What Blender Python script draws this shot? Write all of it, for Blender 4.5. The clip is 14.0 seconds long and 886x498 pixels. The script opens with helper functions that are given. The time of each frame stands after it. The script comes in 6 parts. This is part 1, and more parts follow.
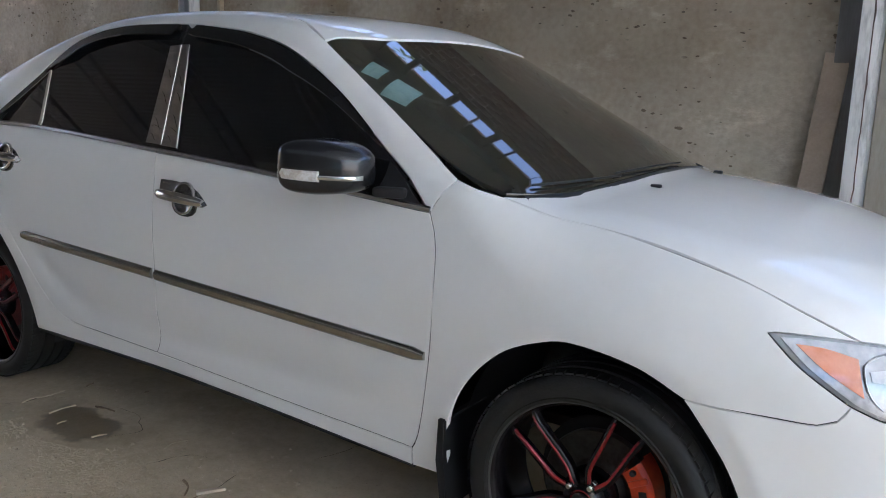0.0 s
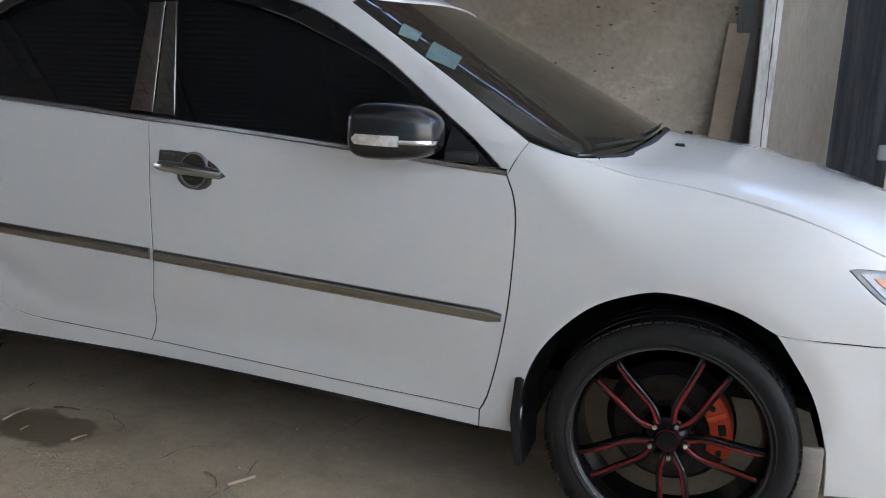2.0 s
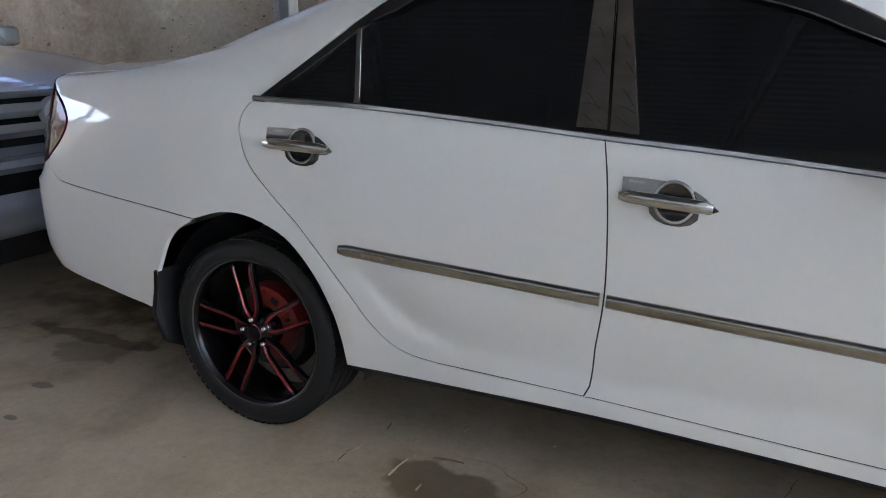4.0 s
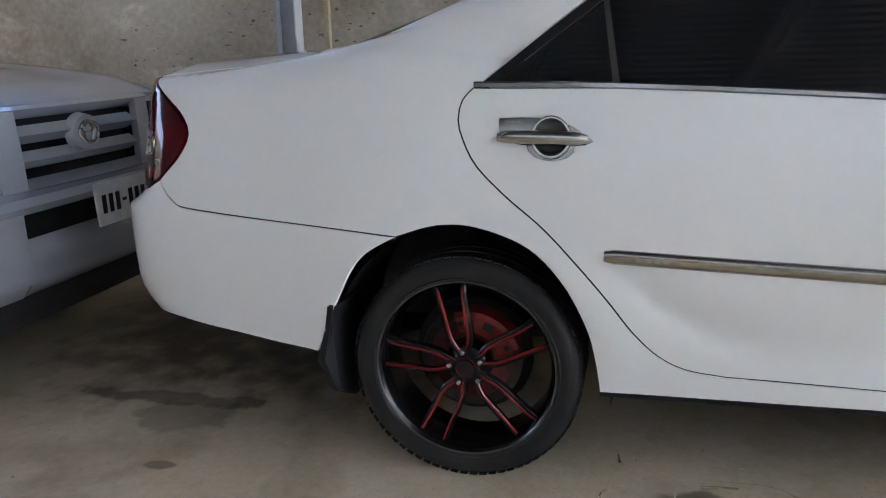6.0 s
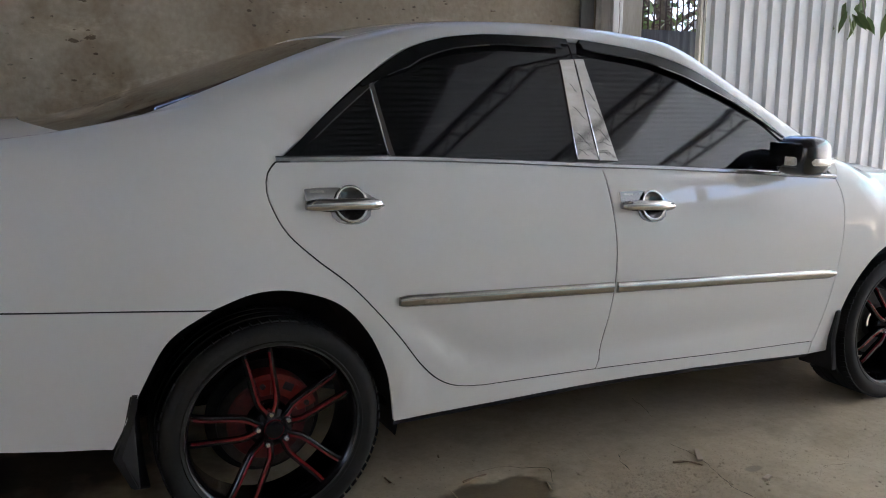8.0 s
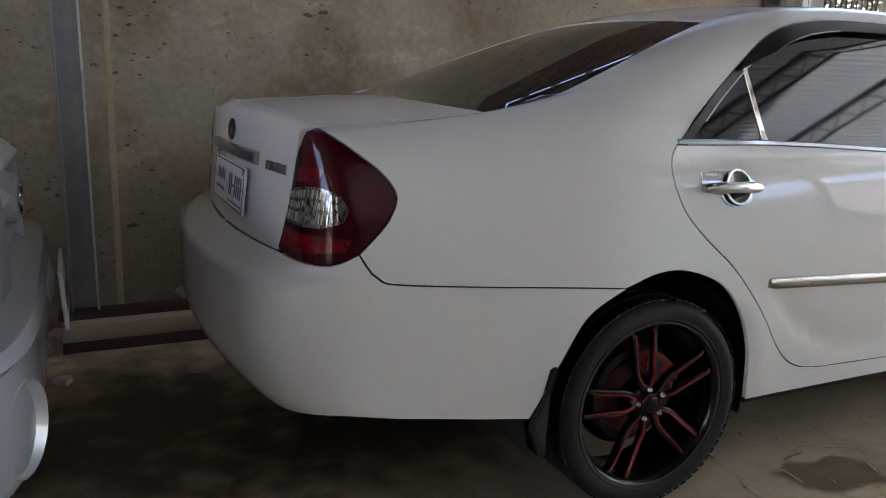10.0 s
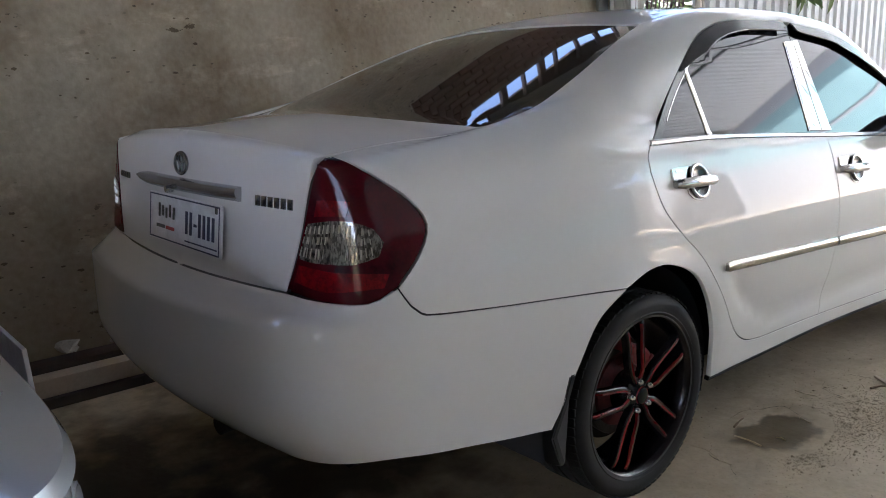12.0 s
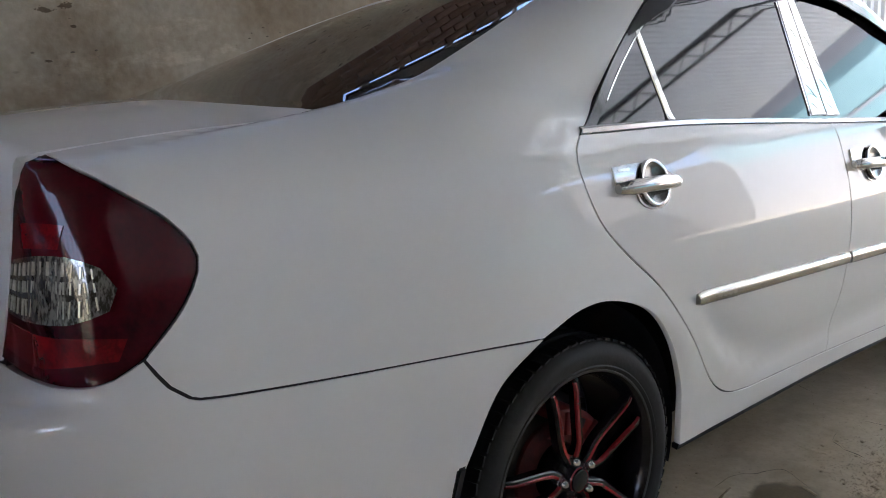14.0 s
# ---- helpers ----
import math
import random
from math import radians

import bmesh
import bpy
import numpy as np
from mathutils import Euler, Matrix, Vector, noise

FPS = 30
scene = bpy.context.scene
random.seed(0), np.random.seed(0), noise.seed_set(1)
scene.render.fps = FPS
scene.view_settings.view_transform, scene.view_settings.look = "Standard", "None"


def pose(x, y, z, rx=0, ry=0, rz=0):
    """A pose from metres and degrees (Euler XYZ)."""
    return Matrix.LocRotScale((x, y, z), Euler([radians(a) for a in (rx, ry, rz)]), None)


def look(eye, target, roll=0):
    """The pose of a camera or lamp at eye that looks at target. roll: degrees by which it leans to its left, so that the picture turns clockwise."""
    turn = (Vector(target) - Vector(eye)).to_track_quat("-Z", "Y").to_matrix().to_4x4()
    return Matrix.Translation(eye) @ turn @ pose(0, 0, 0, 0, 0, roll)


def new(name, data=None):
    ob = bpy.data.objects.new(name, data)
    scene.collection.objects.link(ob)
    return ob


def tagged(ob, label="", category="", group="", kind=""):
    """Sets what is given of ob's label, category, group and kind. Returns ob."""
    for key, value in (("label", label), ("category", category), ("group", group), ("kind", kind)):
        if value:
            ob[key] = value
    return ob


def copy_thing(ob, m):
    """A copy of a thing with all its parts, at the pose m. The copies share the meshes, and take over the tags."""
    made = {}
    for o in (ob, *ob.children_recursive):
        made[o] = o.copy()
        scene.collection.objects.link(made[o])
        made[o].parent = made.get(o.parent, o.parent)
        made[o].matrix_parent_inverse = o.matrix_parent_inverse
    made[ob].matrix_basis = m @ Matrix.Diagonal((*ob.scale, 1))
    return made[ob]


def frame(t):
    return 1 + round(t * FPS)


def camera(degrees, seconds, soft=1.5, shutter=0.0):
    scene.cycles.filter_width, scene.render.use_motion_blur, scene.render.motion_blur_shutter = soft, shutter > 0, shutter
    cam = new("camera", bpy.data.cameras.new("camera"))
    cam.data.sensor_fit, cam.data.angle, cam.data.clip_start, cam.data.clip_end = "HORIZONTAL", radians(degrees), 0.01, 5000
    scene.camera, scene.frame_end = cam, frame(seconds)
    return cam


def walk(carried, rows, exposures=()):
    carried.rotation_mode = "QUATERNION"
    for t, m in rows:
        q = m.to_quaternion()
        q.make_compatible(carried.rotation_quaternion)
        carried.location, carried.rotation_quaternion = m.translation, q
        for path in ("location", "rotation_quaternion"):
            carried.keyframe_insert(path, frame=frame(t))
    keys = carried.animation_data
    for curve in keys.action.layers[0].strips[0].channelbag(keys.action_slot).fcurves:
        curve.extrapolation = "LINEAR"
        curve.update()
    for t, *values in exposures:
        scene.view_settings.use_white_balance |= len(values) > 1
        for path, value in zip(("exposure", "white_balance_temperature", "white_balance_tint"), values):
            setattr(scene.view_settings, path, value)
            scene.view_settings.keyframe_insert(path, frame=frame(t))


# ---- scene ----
cam = camera(57.7, 14.0, soft=1.0)
PATH = [
    (0, (3.421, -2.539, 1.23), (2.337, -0.902, 0.846), 1.6),
    (0.5, (3.224, -2.634, 1.194), (2.448, -0.84, 0.773), 0.0),
    (1, (3.084, -2.767, 1.187), (2.535, -0.896, 0.743), 2.1),
    (1.5, (2.997, -2.874, 1.198), (2.382, -1.031, 0.72), 1.7),
    (2, (2.772, -2.87, 1.193), (2.151, -1.021, 0.751), 1.9),
    (2.5, (2.486, -2.836, 1.217), (1.874, -0.985, 0.772), 0.2),
    (3, (2.208, -2.775, 1.201), (1.463, -0.978, 0.736), 1.4),
    (3.5, (1.962, -2.763, 1.213), (1.229, -0.948, 0.805), 3.0),
    (4, (1.633, -2.825, 1.271), (0.806, -1.082, 0.744), 0.4),
    (4.2, (1.539, -2.849, 1.263), (0.628, -1.149, 0.734), 1.8),
    (6.3, (0.338, -2.865, 1.156), (-0.018, -0.962, 0.656), -0.0),
    (6.5, (0.26, -2.84, 1.166), (0.02, -0.922, 0.656), 1.8),
    (7, (-0.088, -2.826, 1.207), (0.146, -0.913, 0.672), -3.1),
    (7.5, (-0.313, -2.918, 1.206), (0.364, -1.093, 0.75), -1.8),
    (8, (-0.543, -2.996, 1.217), (0.339, -1.237, 0.859), 0.1),
    (8.5, (-0.797, -2.975, 1.21), (0.025, -1.183, 0.876), -1.0),
    (9, (-0.969, -2.913, 1.219), (-0.358, -1.052, 0.816), 1.8),
    (9.2, (-1.088, -2.808, 1.207), (-0.442, -0.96, 0.801), 1.9),
    (11.3, (-1.86, -2.457, 1.279), (-0.708, -0.876, 0.863), -0.4),
    (11.5, (-1.884, -2.386, 1.279), (-0.675, -0.846, 0.872), -0.6),
    (12, (-1.945, -2.226, 1.275), (-0.687, -0.73, 0.853), -1.8),
    (12.5, (-1.938, -2.162, 1.266), (-0.679, -0.678, 0.802), -0.9),
    (13, (-1.792, -2.1, 1.243), (-0.547, -0.602, 0.787), -3.0),
    (13.5, (-1.539, -2.026, 1.221), (-0.336, -0.486, 0.794), -3.3),
    (14, (-1.251, -1.938, 1.181), (-0.017, -0.419, 0.769), -2.7),
]
walk(cam, [(t, look(*p)) for t, *p in PATH], [(0, 3.08, 5420, 17), (0.5, 3.13, 5420, 17), (1, 3.02, 5420, 17), (2, 3.15, 5420, 17), (3, 3.45, 5420, 17), (4, 3.5, 5420, 17), (6.5, 3.95, 5420, 17), (7, 3.8, 5470, 17), (7.5, 3.5, 5520, 17), (8, 3.15, 5650, 17), (9, 3.12, 5780, 17), (9.2, 3.25, 5780, 17), (11.5, 3.4, 5680, 17), (12.5, 3.5, 5660, 17), (13.5, 3.56, 5620, 17), (14, 3.42, 5580, 17)])

# ---- light ----
SUN_EL, SUN_AZ = 55, 130      # degrees; azimuth from +x towards -y
world = bpy.data.worlds.new("world")
scene.world = world
world.use_nodes = True
wn = world.node_tree.nodes
sky = wn.new("ShaderNodeTexSky")
sky.sky_type = "NISHITA"
sky.sun_disc = False
sky.sun_elevation, sky.sun_rotation = radians(SUN_EL), radians(90 + SUN_AZ)
sky.dust_density, sky.air_density = 4.0, 1.0
wn["Background"].inputs[1].default_value = 0.15
world.node_tree.links.new(sky.outputs[0], wn["Background"].inputs[0])

sun = new("sun", bpy.data.lights.new("sun", "SUN"))
sun.data.energy, sun.data.angle, sun.data.color = 5.0, radians(1.0), (1.0, 0.95, 0.87)
_d = Vector((math.cos(radians(SUN_EL)) * math.cos(radians(SUN_AZ)), -math.cos(radians(SUN_EL)) * math.sin(radians(SUN_AZ)), math.sin(radians(SUN_EL))))
sun.matrix_world = look(_d * 30, (0, 0, 0))


# ---- materials ----
def mat(name, color, rough=0.5, metal=0.0, coat=0.0, dark=None, scale=6.0, fine=120.0, mix=0.5, bump=0.0, rvar=0.08, spread=0.25, spec=0.5, stretch=None):
    """A surface with wear at two scales: colour drifts to `dark` in blotches, roughness and relief follow a fine grain."""
    m = bpy.data.materials.new(name)
    m.use_nodes = True
    nt = m.node_tree
    n, l = nt.nodes, nt.links
    b = n["Principled BSDF"]
    b.inputs["Roughness"].default_value, b.inputs["Metallic"].default_value = rough, metal
    b.inputs["Coat Weight"].default_value, b.inputs["Coat Roughness"].default_value = coat, 0.03
    b.inputs["Specular IOR Level"].default_value = spec
    c1 = (*color, 1)
    c2 = (*(dark if dark else [v * 0.85 for v in color]), 1)
    tc = n.new("ShaderNodeTexCoord")
    big, small = n.new("ShaderNodeTexNoise"), n.new("ShaderNodeTexNoise")
    big.inputs["Scale"].default_value, big.inputs["Detail"].default_value, big.inputs["Roughness"].default_value = scale, 6, 0.6
    small.inputs["Scale"].default_value, small.inputs["Detail"].default_value = fine, 3
    mp = n.new("ShaderNodeMapping")
    mp.inputs["Scale"].default_value = stretch if stretch else (1, 1, 1)
    l.new(tc.outputs["Object"], mp.inputs[0])
    for t in (big, small):
        l.new(mp.outputs[0], t.inputs["Vector"])
    ramp = n.new("ShaderNodeValToRGB")
    ramp.color_ramp.elements[0].position, ramp.color_ramp.elements[1].position = mix - spread, mix + spread
    ramp.color_ramp.elements[0].color, ramp.color_ramp.elements[1].color = c1, c2
    add = n.new("ShaderNodeMath")
    add.operation = "MULTIPLY_ADD"
    add.inputs[1].default_value = 0.35
    sub = n.new("ShaderNodeMath")
    sub.operation = "SUBTRACT"
    sub.inputs[1].default_value = 0.175
    l.new(small.outputs[0], add.inputs[0]), l.new(big.outputs[0], add.inputs[2])
    l.new(add.outputs[0], sub.inputs[0]), l.new(sub.outputs[0], ramp.inputs[0])
    l.new(ramp.outputs[0], b.inputs["Base Color"])
    mr = n.new("ShaderNodeMapRange")
    mr.inputs[3].default_value, mr.inputs[4].default_value = max(0, rough - rvar), min(1, rough + rvar)
    l.new(sub.outputs[0], mr.inputs[0]), l.new(mr.outputs[0], b.inputs["Roughness"])
    if bump:
        bp = n.new("ShaderNodeBump")
        bp.inputs["Strength"].default_value, bp.inputs["Distance"].default_value = 1.0, bump
        l.new(sub.outputs[0], bp.inputs["Height"]), l.new(bp.outputs[0], b.inputs["Normal"])
    return m


WHITE = mat("white_paint", (0.80, 0.80, 0.785), 0.5, coat=1.0, dark=(0.765, 0.76, 0.735), scale=1.5, fine=40, rvar=0.04, spec=0.15)
BLACK_TRIM = mat("black_plastic", (0.012, 0.012, 0.014), 0.5, dark=(0.022, 0.021, 0.02), scale=8, spec=0.35)
GLOSS_BLACK = mat("gloss_black", (0.012, 0.012, 0.014), 0.22, coat=0.25, dark=(0.018, 0.017, 0.017), rvar=0.04)
DARK_GLASS = mat("tinted_glass", (0.006, 0.007, 0.009), 0.038, dark=(0.010, 0.010, 0.011), scale=2, rvar=0.012, spec=0.5)
SCREEN_GLASS = mat("screen_glass", (0.026, 0.027, 0.020), 0.025, dark=(0.045, 0.042, 0.032), scale=2, rvar=0.012, spec=0.6)
CHROME = mat("chrome", (0.62, 0.62, 0.60), 0.08, 1.0, dark=(0.52, 0.51, 0.49), scale=20, rvar=0.04)
TRIM_METAL = mat("bright_trim", (0.46, 0.445, 0.40), 0.20, 1.0, dark=(0.37, 0.355, 0.315), scale=8, fine=30, rvar=0.03)
BELT_TRIM = mat("belt_trim", (0.10, 0.095, 0.09), 0.35, 0.6, dark=(0.07, 0.067, 0.062), scale=14)
RUBBER = mat("tyre_rubber", (0.011, 0.011, 0.010), 0.62, dark=(0.021, 0.020, 0.018), scale=9, fine=90, bump=0.002, spec=0.3)
RIM_BLACK = mat("rim_black", (0.006, 0.005, 0.006), 0.22, coat=0.1, dark=(0.010, 0.008, 0.009), rvar=0.05, spec=0.28)
RIM_RED = mat("rim_red", (0.25, 0.010, 0.012), 0.20, 0.3, coat=0.5, dark=(0.10, 0.005, 0.008), rvar=0.06)
CALIPER_RED = mat("caliper_red", (0.74, 0.085, 0.018), 0.38, dark=(0.50, 0.045, 0.012), scale=25)
CALIPER_DARK = mat("rear_caliper_red", (0.26, 0.020, 0.012), 0.45, dark=(0.13, 0.010, 0.007), scale=25)
HANDLE_BOWL = mat("smoked_chrome", (0.15, 0.15, 0.145), 0.16, 0.9, dark=(0.06, 0.06, 0.058), scale=24)
PILLAR = mat("scratched_trim", (0.66, 0.64, 0.61), 0.07, 1.0, dark=(0.50, 0.48, 0.45), scale=26, fine=160, rvar=0.06, spread=0.2, stretch=(0.5, 1, 1.6))
LAMP_SHADE = mat("lamp_bowl_grey", (0.26, 0.27, 0.29), 0.2, 0.5, coat=0.6, dark=(0.42, 0.43, 0.45), scale=12, spread=0.2)
COVER_RED = mat("dull_red", (0.12, 0.009, 0.007), 0.6, dark=(0.05, 0.004, 0.004), scale=22, spread=0.15)
DISC = mat("brake_disc", (0.060, 0.052, 0.045), 0.5, 0.6, dark=(0.025, 0.02, 0.015), scale=30)
STEEL_NUT = mat("nut_steel", (0.55, 0.54, 0.52), 0.22, 1.0)
RED_LENS = mat("red_lens", (0.092, 0.003, 0.008), 0.10, coat=0.3, dark=(0.022, 0.001, 0.005), scale=9, rvar=0.03, spec=0.1)
BRIGHT_RED = mat("bright_red_lens", (0.21, 0.005, 0.009), 0.10, coat=0.4, dark=(0.09, 0.003, 0.006), scale=38, fine=200, spread=0.14, rvar=0.03, spec=0.2)
CLEAR_LENS = mat("clear_lens", (0.24, 0.23, 0.195), 0.08, 0.3, coat=0.7, dark=(0.045, 0.04, 0.03), scale=150, fine=320, rvar=0.03, spread=0.07, stretch=(1, 1, 0.35))
LAMP_GREY = mat("lamp_rim", (0.19, 0.20, 0.21), 0.25, 0.2, coat=0.8)
LAMP_SILVER = mat("lamp_reflector", (0.50, 0.51, 0.53), 0.22, 0.3, coat=0.6, dark=(0.27, 0.28, 0.30), scale=16, fine=60, spread=0.16)
INDICATOR = mat("indicator_lens", (0.86, 0.85, 0.82), 0.15, 0.2, coat=1.0, dark=(0.62, 0.57, 0.48), scale=45, fine=200, spread=0.12)
DEFLECTOR = mat("smoked_plastic", (0.010, 0.010, 0.011), 0.20, dark=(0.014, 0.014, 0.014), spec=0.35)
WHITE.node_tree.nodes["Principled BSDF"].inputs["Coat Roughness"].default_value = 0.022
MIRROR = mat("mirror_silver", (0.13, 0.135, 0.14), 0.02, 1.0, rvar=0.005)
AMBER = mat("amber_lens", (0.72, 0.30, 0.16), 0.16, coat=0.8, dark=(0.58, 0.17, 0.07), scale=22)
PLATE_WHITE = mat("plate_white", (0.86, 0.87, 0.88), 0.4, dark=(0.62, 0.62, 0.62), scale=20)
PLATE_BLUE = mat("plate_blue", (0.015, 0.018, 0.07), 0.4)
PLATE_RED = mat("plate_red", (0.4, 0.03, 0.03), 0.4)
STICKER = mat("sticker_paper", (0.20, 0.29, 0.27), 0.4, dark=(0.13, 0.21, 0.19), scale=30)
LINER = mat("liner_plastic", (0.026, 0.029, 0.035), 0.7, dark=(0.045, 0.043, 0.040), scale=7, spec=0.3)
UNDER = mat("underbody", (0.010, 0.010, 0.010), 0.85, dark=(0.02, 0.018, 0.016), spec=0.2)

# ---- body form ----
def smooth(a, b, x):
    t = np.clip((x - a) / (b - a), 0, 1)
    return t * t * (3 - 2 * t)


def smax(a, b, k):
    h = np.maximum(k - np.abs(a - b), 0) / k
    return np.maximum(a, b) + h * h * k * 0.25


def smin(a, b, k):
    return -smax(-a, -b, k)


def spline(x, xs, vs):
    """A smooth curve through a few heights (cubic Hermite)."""
    xs, vs = np.asarray(xs, float), np.asarray(vs, float)
    d = np.gradient(vs, xs)
    x = np.clip(x, xs[0], xs[-1])
    i = np.clip(np.searchsorted(xs, x, "right") - 1, 0, len(xs) - 2)
    h = xs[i + 1] - xs[i]
    t = (x - xs[i]) / h
    return ((2 * t ** 3 - 3 * t ** 2 + 1) * vs[i] + (t ** 3 - 2 * t ** 2 + t) * h * d[i]
            + (3 * t ** 2 - 2 * t ** 3) * vs[i + 1] + (t ** 3 - t ** 2) * h * d[i + 1])


SIDE_Z = ([0.10, 0.20, 0.26, 0.32, 0.45, 0.60, 0.70, 0.80, 0.90, 1.00, 1.10, 1.3],
          [0.80, 0.835, 0.846, 0.853, 0.870, 0.883, 0.887, 0.881, 0.862, 0.832, 0.795, 0.70])
BELT = ([-1.3, -1.0, -0.45, 0.05, 0.40, 1.14, 1.70, 2.25, 2.55, 2.70, 3.00, 3.25, 3.45, 3.6, 3.8],
        [1.137, 1.149, 1.170, 1.105, 1.060, 1.012, 0.975, 0.985, 0.995, 0.985, 0.935, 0.865, 0.795, 0.735, 0.62])


def body(p):
    """Below 0 inside the white saloon's outer form, above 0 outside; x to its front, z up, 0 at the rear axle's middle."""
    x, y, z = p[..., 0], np.abs(p[..., 1]), p[..., 2]
    taper = 1 - 0.055 * (np.maximum(-x, 0) / 0.85) ** 2 - 0.36 * np.maximum(x - 2.72, 0) ** 2
    side = y - spline(z, *SIDE_Z) * taper
    # the hollow along the lower doors, and the lip round the wheel arches
    zc = 0.385 + 0.9 * np.maximum(0.80 - x, 0) ** 1.6 - 0.015 * np.maximum(x - 0.8, 0)
    hollow = np.exp(-((z - zc) / np.where(z > zc, 0.075, 0.038)) ** 2) * smooth(0.36, 0.50, x) * (1 - smooth(1.9, 2.25, x))
    side = side + 0.014 * hollow
    for cx in (0.0, 2.735):
        r = np.hypot(x - cx, z - 0.295)
        side = side - 0.009 * np.exp(-((r - 0.405) / 0.05) ** 2) * smooth(0.2, 0.4, z)
    rear_lid = -1.035 - 0.10 * (1.1 - z) + 0.11 * y ** 2
    rear_bump = -1.19 + 0.15 * y ** 2 + 4.5 * np.maximum(0.50 - z, 0) ** 2 + 0.03 * np.maximum(z - 0.6, 0)
    up = smooth(0.715, 0.775, z)
    rear = (rear_bump * (1 - up) + rear_lid * up) - x
    nose = x - (spline(z, [0.0, 0.19, 0.40, 0.60, 0.70, 0.78, 0.9], [3.62, 3.67, 3.70, 3.69, 3.65, 3.58, 3.45]) - 0.30 * y ** 2 - 0.18 * y ** 4)
    hood = spline(x, *BELT) - 0.045 * (y / 0.7) ** 2 * smooth(2.3, 2.6, x) - (0.035 + 0.017 * (1 - smooth(-0.55, -0.1, x))) * (y / 0.67) ** 2 * (1 - smooth(-0.5, 0.1, x))
    low = smax(side, rear, 0.21 - 0.09 * up)
    low = smax(low, nose, 0.22)
    low = smax(low, 0.19 - 0.02 * x / 2.7 - 0.075 * smooth(2.75, 3.05, x) + 0.08 * smooth(-0.3, -0.5, x) + 0 * z - z, 0.06)
    low = smax(low, (z - hood) * 0.95, 0.035 - (1 - smooth(-0.95, -0.80, x)) * 0.018 + 0.022 * smooth(-0.93, -0.80, x) * (1 - smooth(-0.3, -0.1, x)) * smooth(0.60, 0.68, y) + 0.20 * smooth(2.2, 2.8, x))
    # cabin
    cw = 0.812 - 0.36 * (np.maximum(z, 0.96) - 1.03) - 0.16 * np.maximum(0.25 - x, 0) ** 2 - 0.03 * np.maximum(x - 1.6, 0) ** 2
    cside = (y - cw) * 0.94
    roof = (z - (spline(x, [-0.2, 0.3, 0.7, 1.0, 1.3, 1.7, 2.2], [1.36, 1.462, 1.510, 1.519, 1.510, 1.462, 1.34]) - 0.10 * y ** 2)) * 0.98
    screen = (x - (2.60 - 0.35 * y ** 2 - (np.maximum(z, 0.9) - 1.0) / 0.52)) * 0.46
    back = ((-0.625 + 0.365 * y ** 2 + (np.maximum(z, 1.06) - 1.135) / 0.335) - x) * 0.32
    cab = smax(roof, screen, 0.035)
    cab = smax(cab, back, 0.05)
    cab = smax(cab, cside, 0.10)
    k = 0.025 + 0.13 * (1 - smooth(-0.25, 0.25, x)) * smooth(0.62, 0.72, y)
    return smin(low, cab, k)


def cast(o, d, far=2.5):
    """Where rays from inside the form leave it."""
    o, d = np.broadcast_arrays(np.asarray(o, float), np.asarray(d, float))
    ts = np.linspace(0.02, far, 60)
    f = body(o[..., None, :] + d[..., None, :] * ts[:, None])
    i = np.argmax(f > 0, axis=-1)
    hi = ts[i]
    lo = ts[np.maximum(i - 1, 0)]
    for _ in range(28):
        m = (lo + hi) / 2
        out = body(o + d * m[..., None]) > 0
        hi, lo = np.where(out, m, hi), np.where(out, lo, m)
    return o + d * ((lo + hi) / 2)[..., None]


def normal(p):
    e = 0.004
    g = np.stack([body(p + e * np.eye(3)[i]) - body(p - e * np.eye(3)[i]) for i in range(3)], -1)
    return g / np.linalg.norm(g, axis=-1, keepdims=True)

# ---- building tools ----
def link(name, verts, faces, material, parent=None, label="", normals=None, smooth_angle=None):
    me = bpy.data.meshes.new(name)
    me.from_pydata([tuple(v) for v in verts], [], faces)
    me.materials.append(material)
    me.polygons.foreach_set("use_smooth", [True] * len(me.polygons))
    if normals is not None:
        me.normals_split_custom_set(normals)
    elif smooth_angle is not None:
        me.set_sharp_from_angle(angle=radians(smooth_angle))
    ob = new(name, me)
    ob.parent = parent
    if label:
        ob["label"] = label
    return ob


def part(name, bm, material, parent, label="", angle=35):
    """Links a bmesh as one mesh object under a thing or a part."""
    me = bpy.data.meshes.new(name)
    bmesh.ops.recalc_face_normals(bm, faces=bm.faces)
    bm.to_mesh(me)
    bm.free()
    me.materials.append(material)
    me.polygons.foreach_set("use_smooth", [True] * len(me.polygons))
    me.set_sharp_from_angle(angle=radians(angle))
    ob = new(name, me)
    ob.parent = parent
    if label:
        ob["label"] = label
    return ob


def box(x0, x1, y0, y1, z0, z1, bevel=0.0, m=None, seg=2):
    bm = bmesh.new()
    bmesh.ops.create_cube(bm, size=1)
    bmesh.ops.transform(bm, matrix=Matrix.LocRotScale(((x0 + x1) / 2, (y0 + y1) / 2, (z0 + z1) / 2), None, (x1 - x0, y1 - y0, z1 - z0)), verts=bm.verts)
    if bevel:
        bmesh.ops.bevel(bm, geom=bm.edges[:], offset=bevel, segments=seg, affect="EDGES", profile=0.5)
    if m:
        bmesh.ops.transform(bm, matrix=m, verts=bm.verts)
    return bm


def merged(*bms):
    out = bmesh.new()
    for b in bms:
        me = bpy.data.meshes.new("tmp")
        b.to_mesh(me)
        b.free()
        out.from_mesh(me)
        bpy.data.meshes.remove(me)
    return out


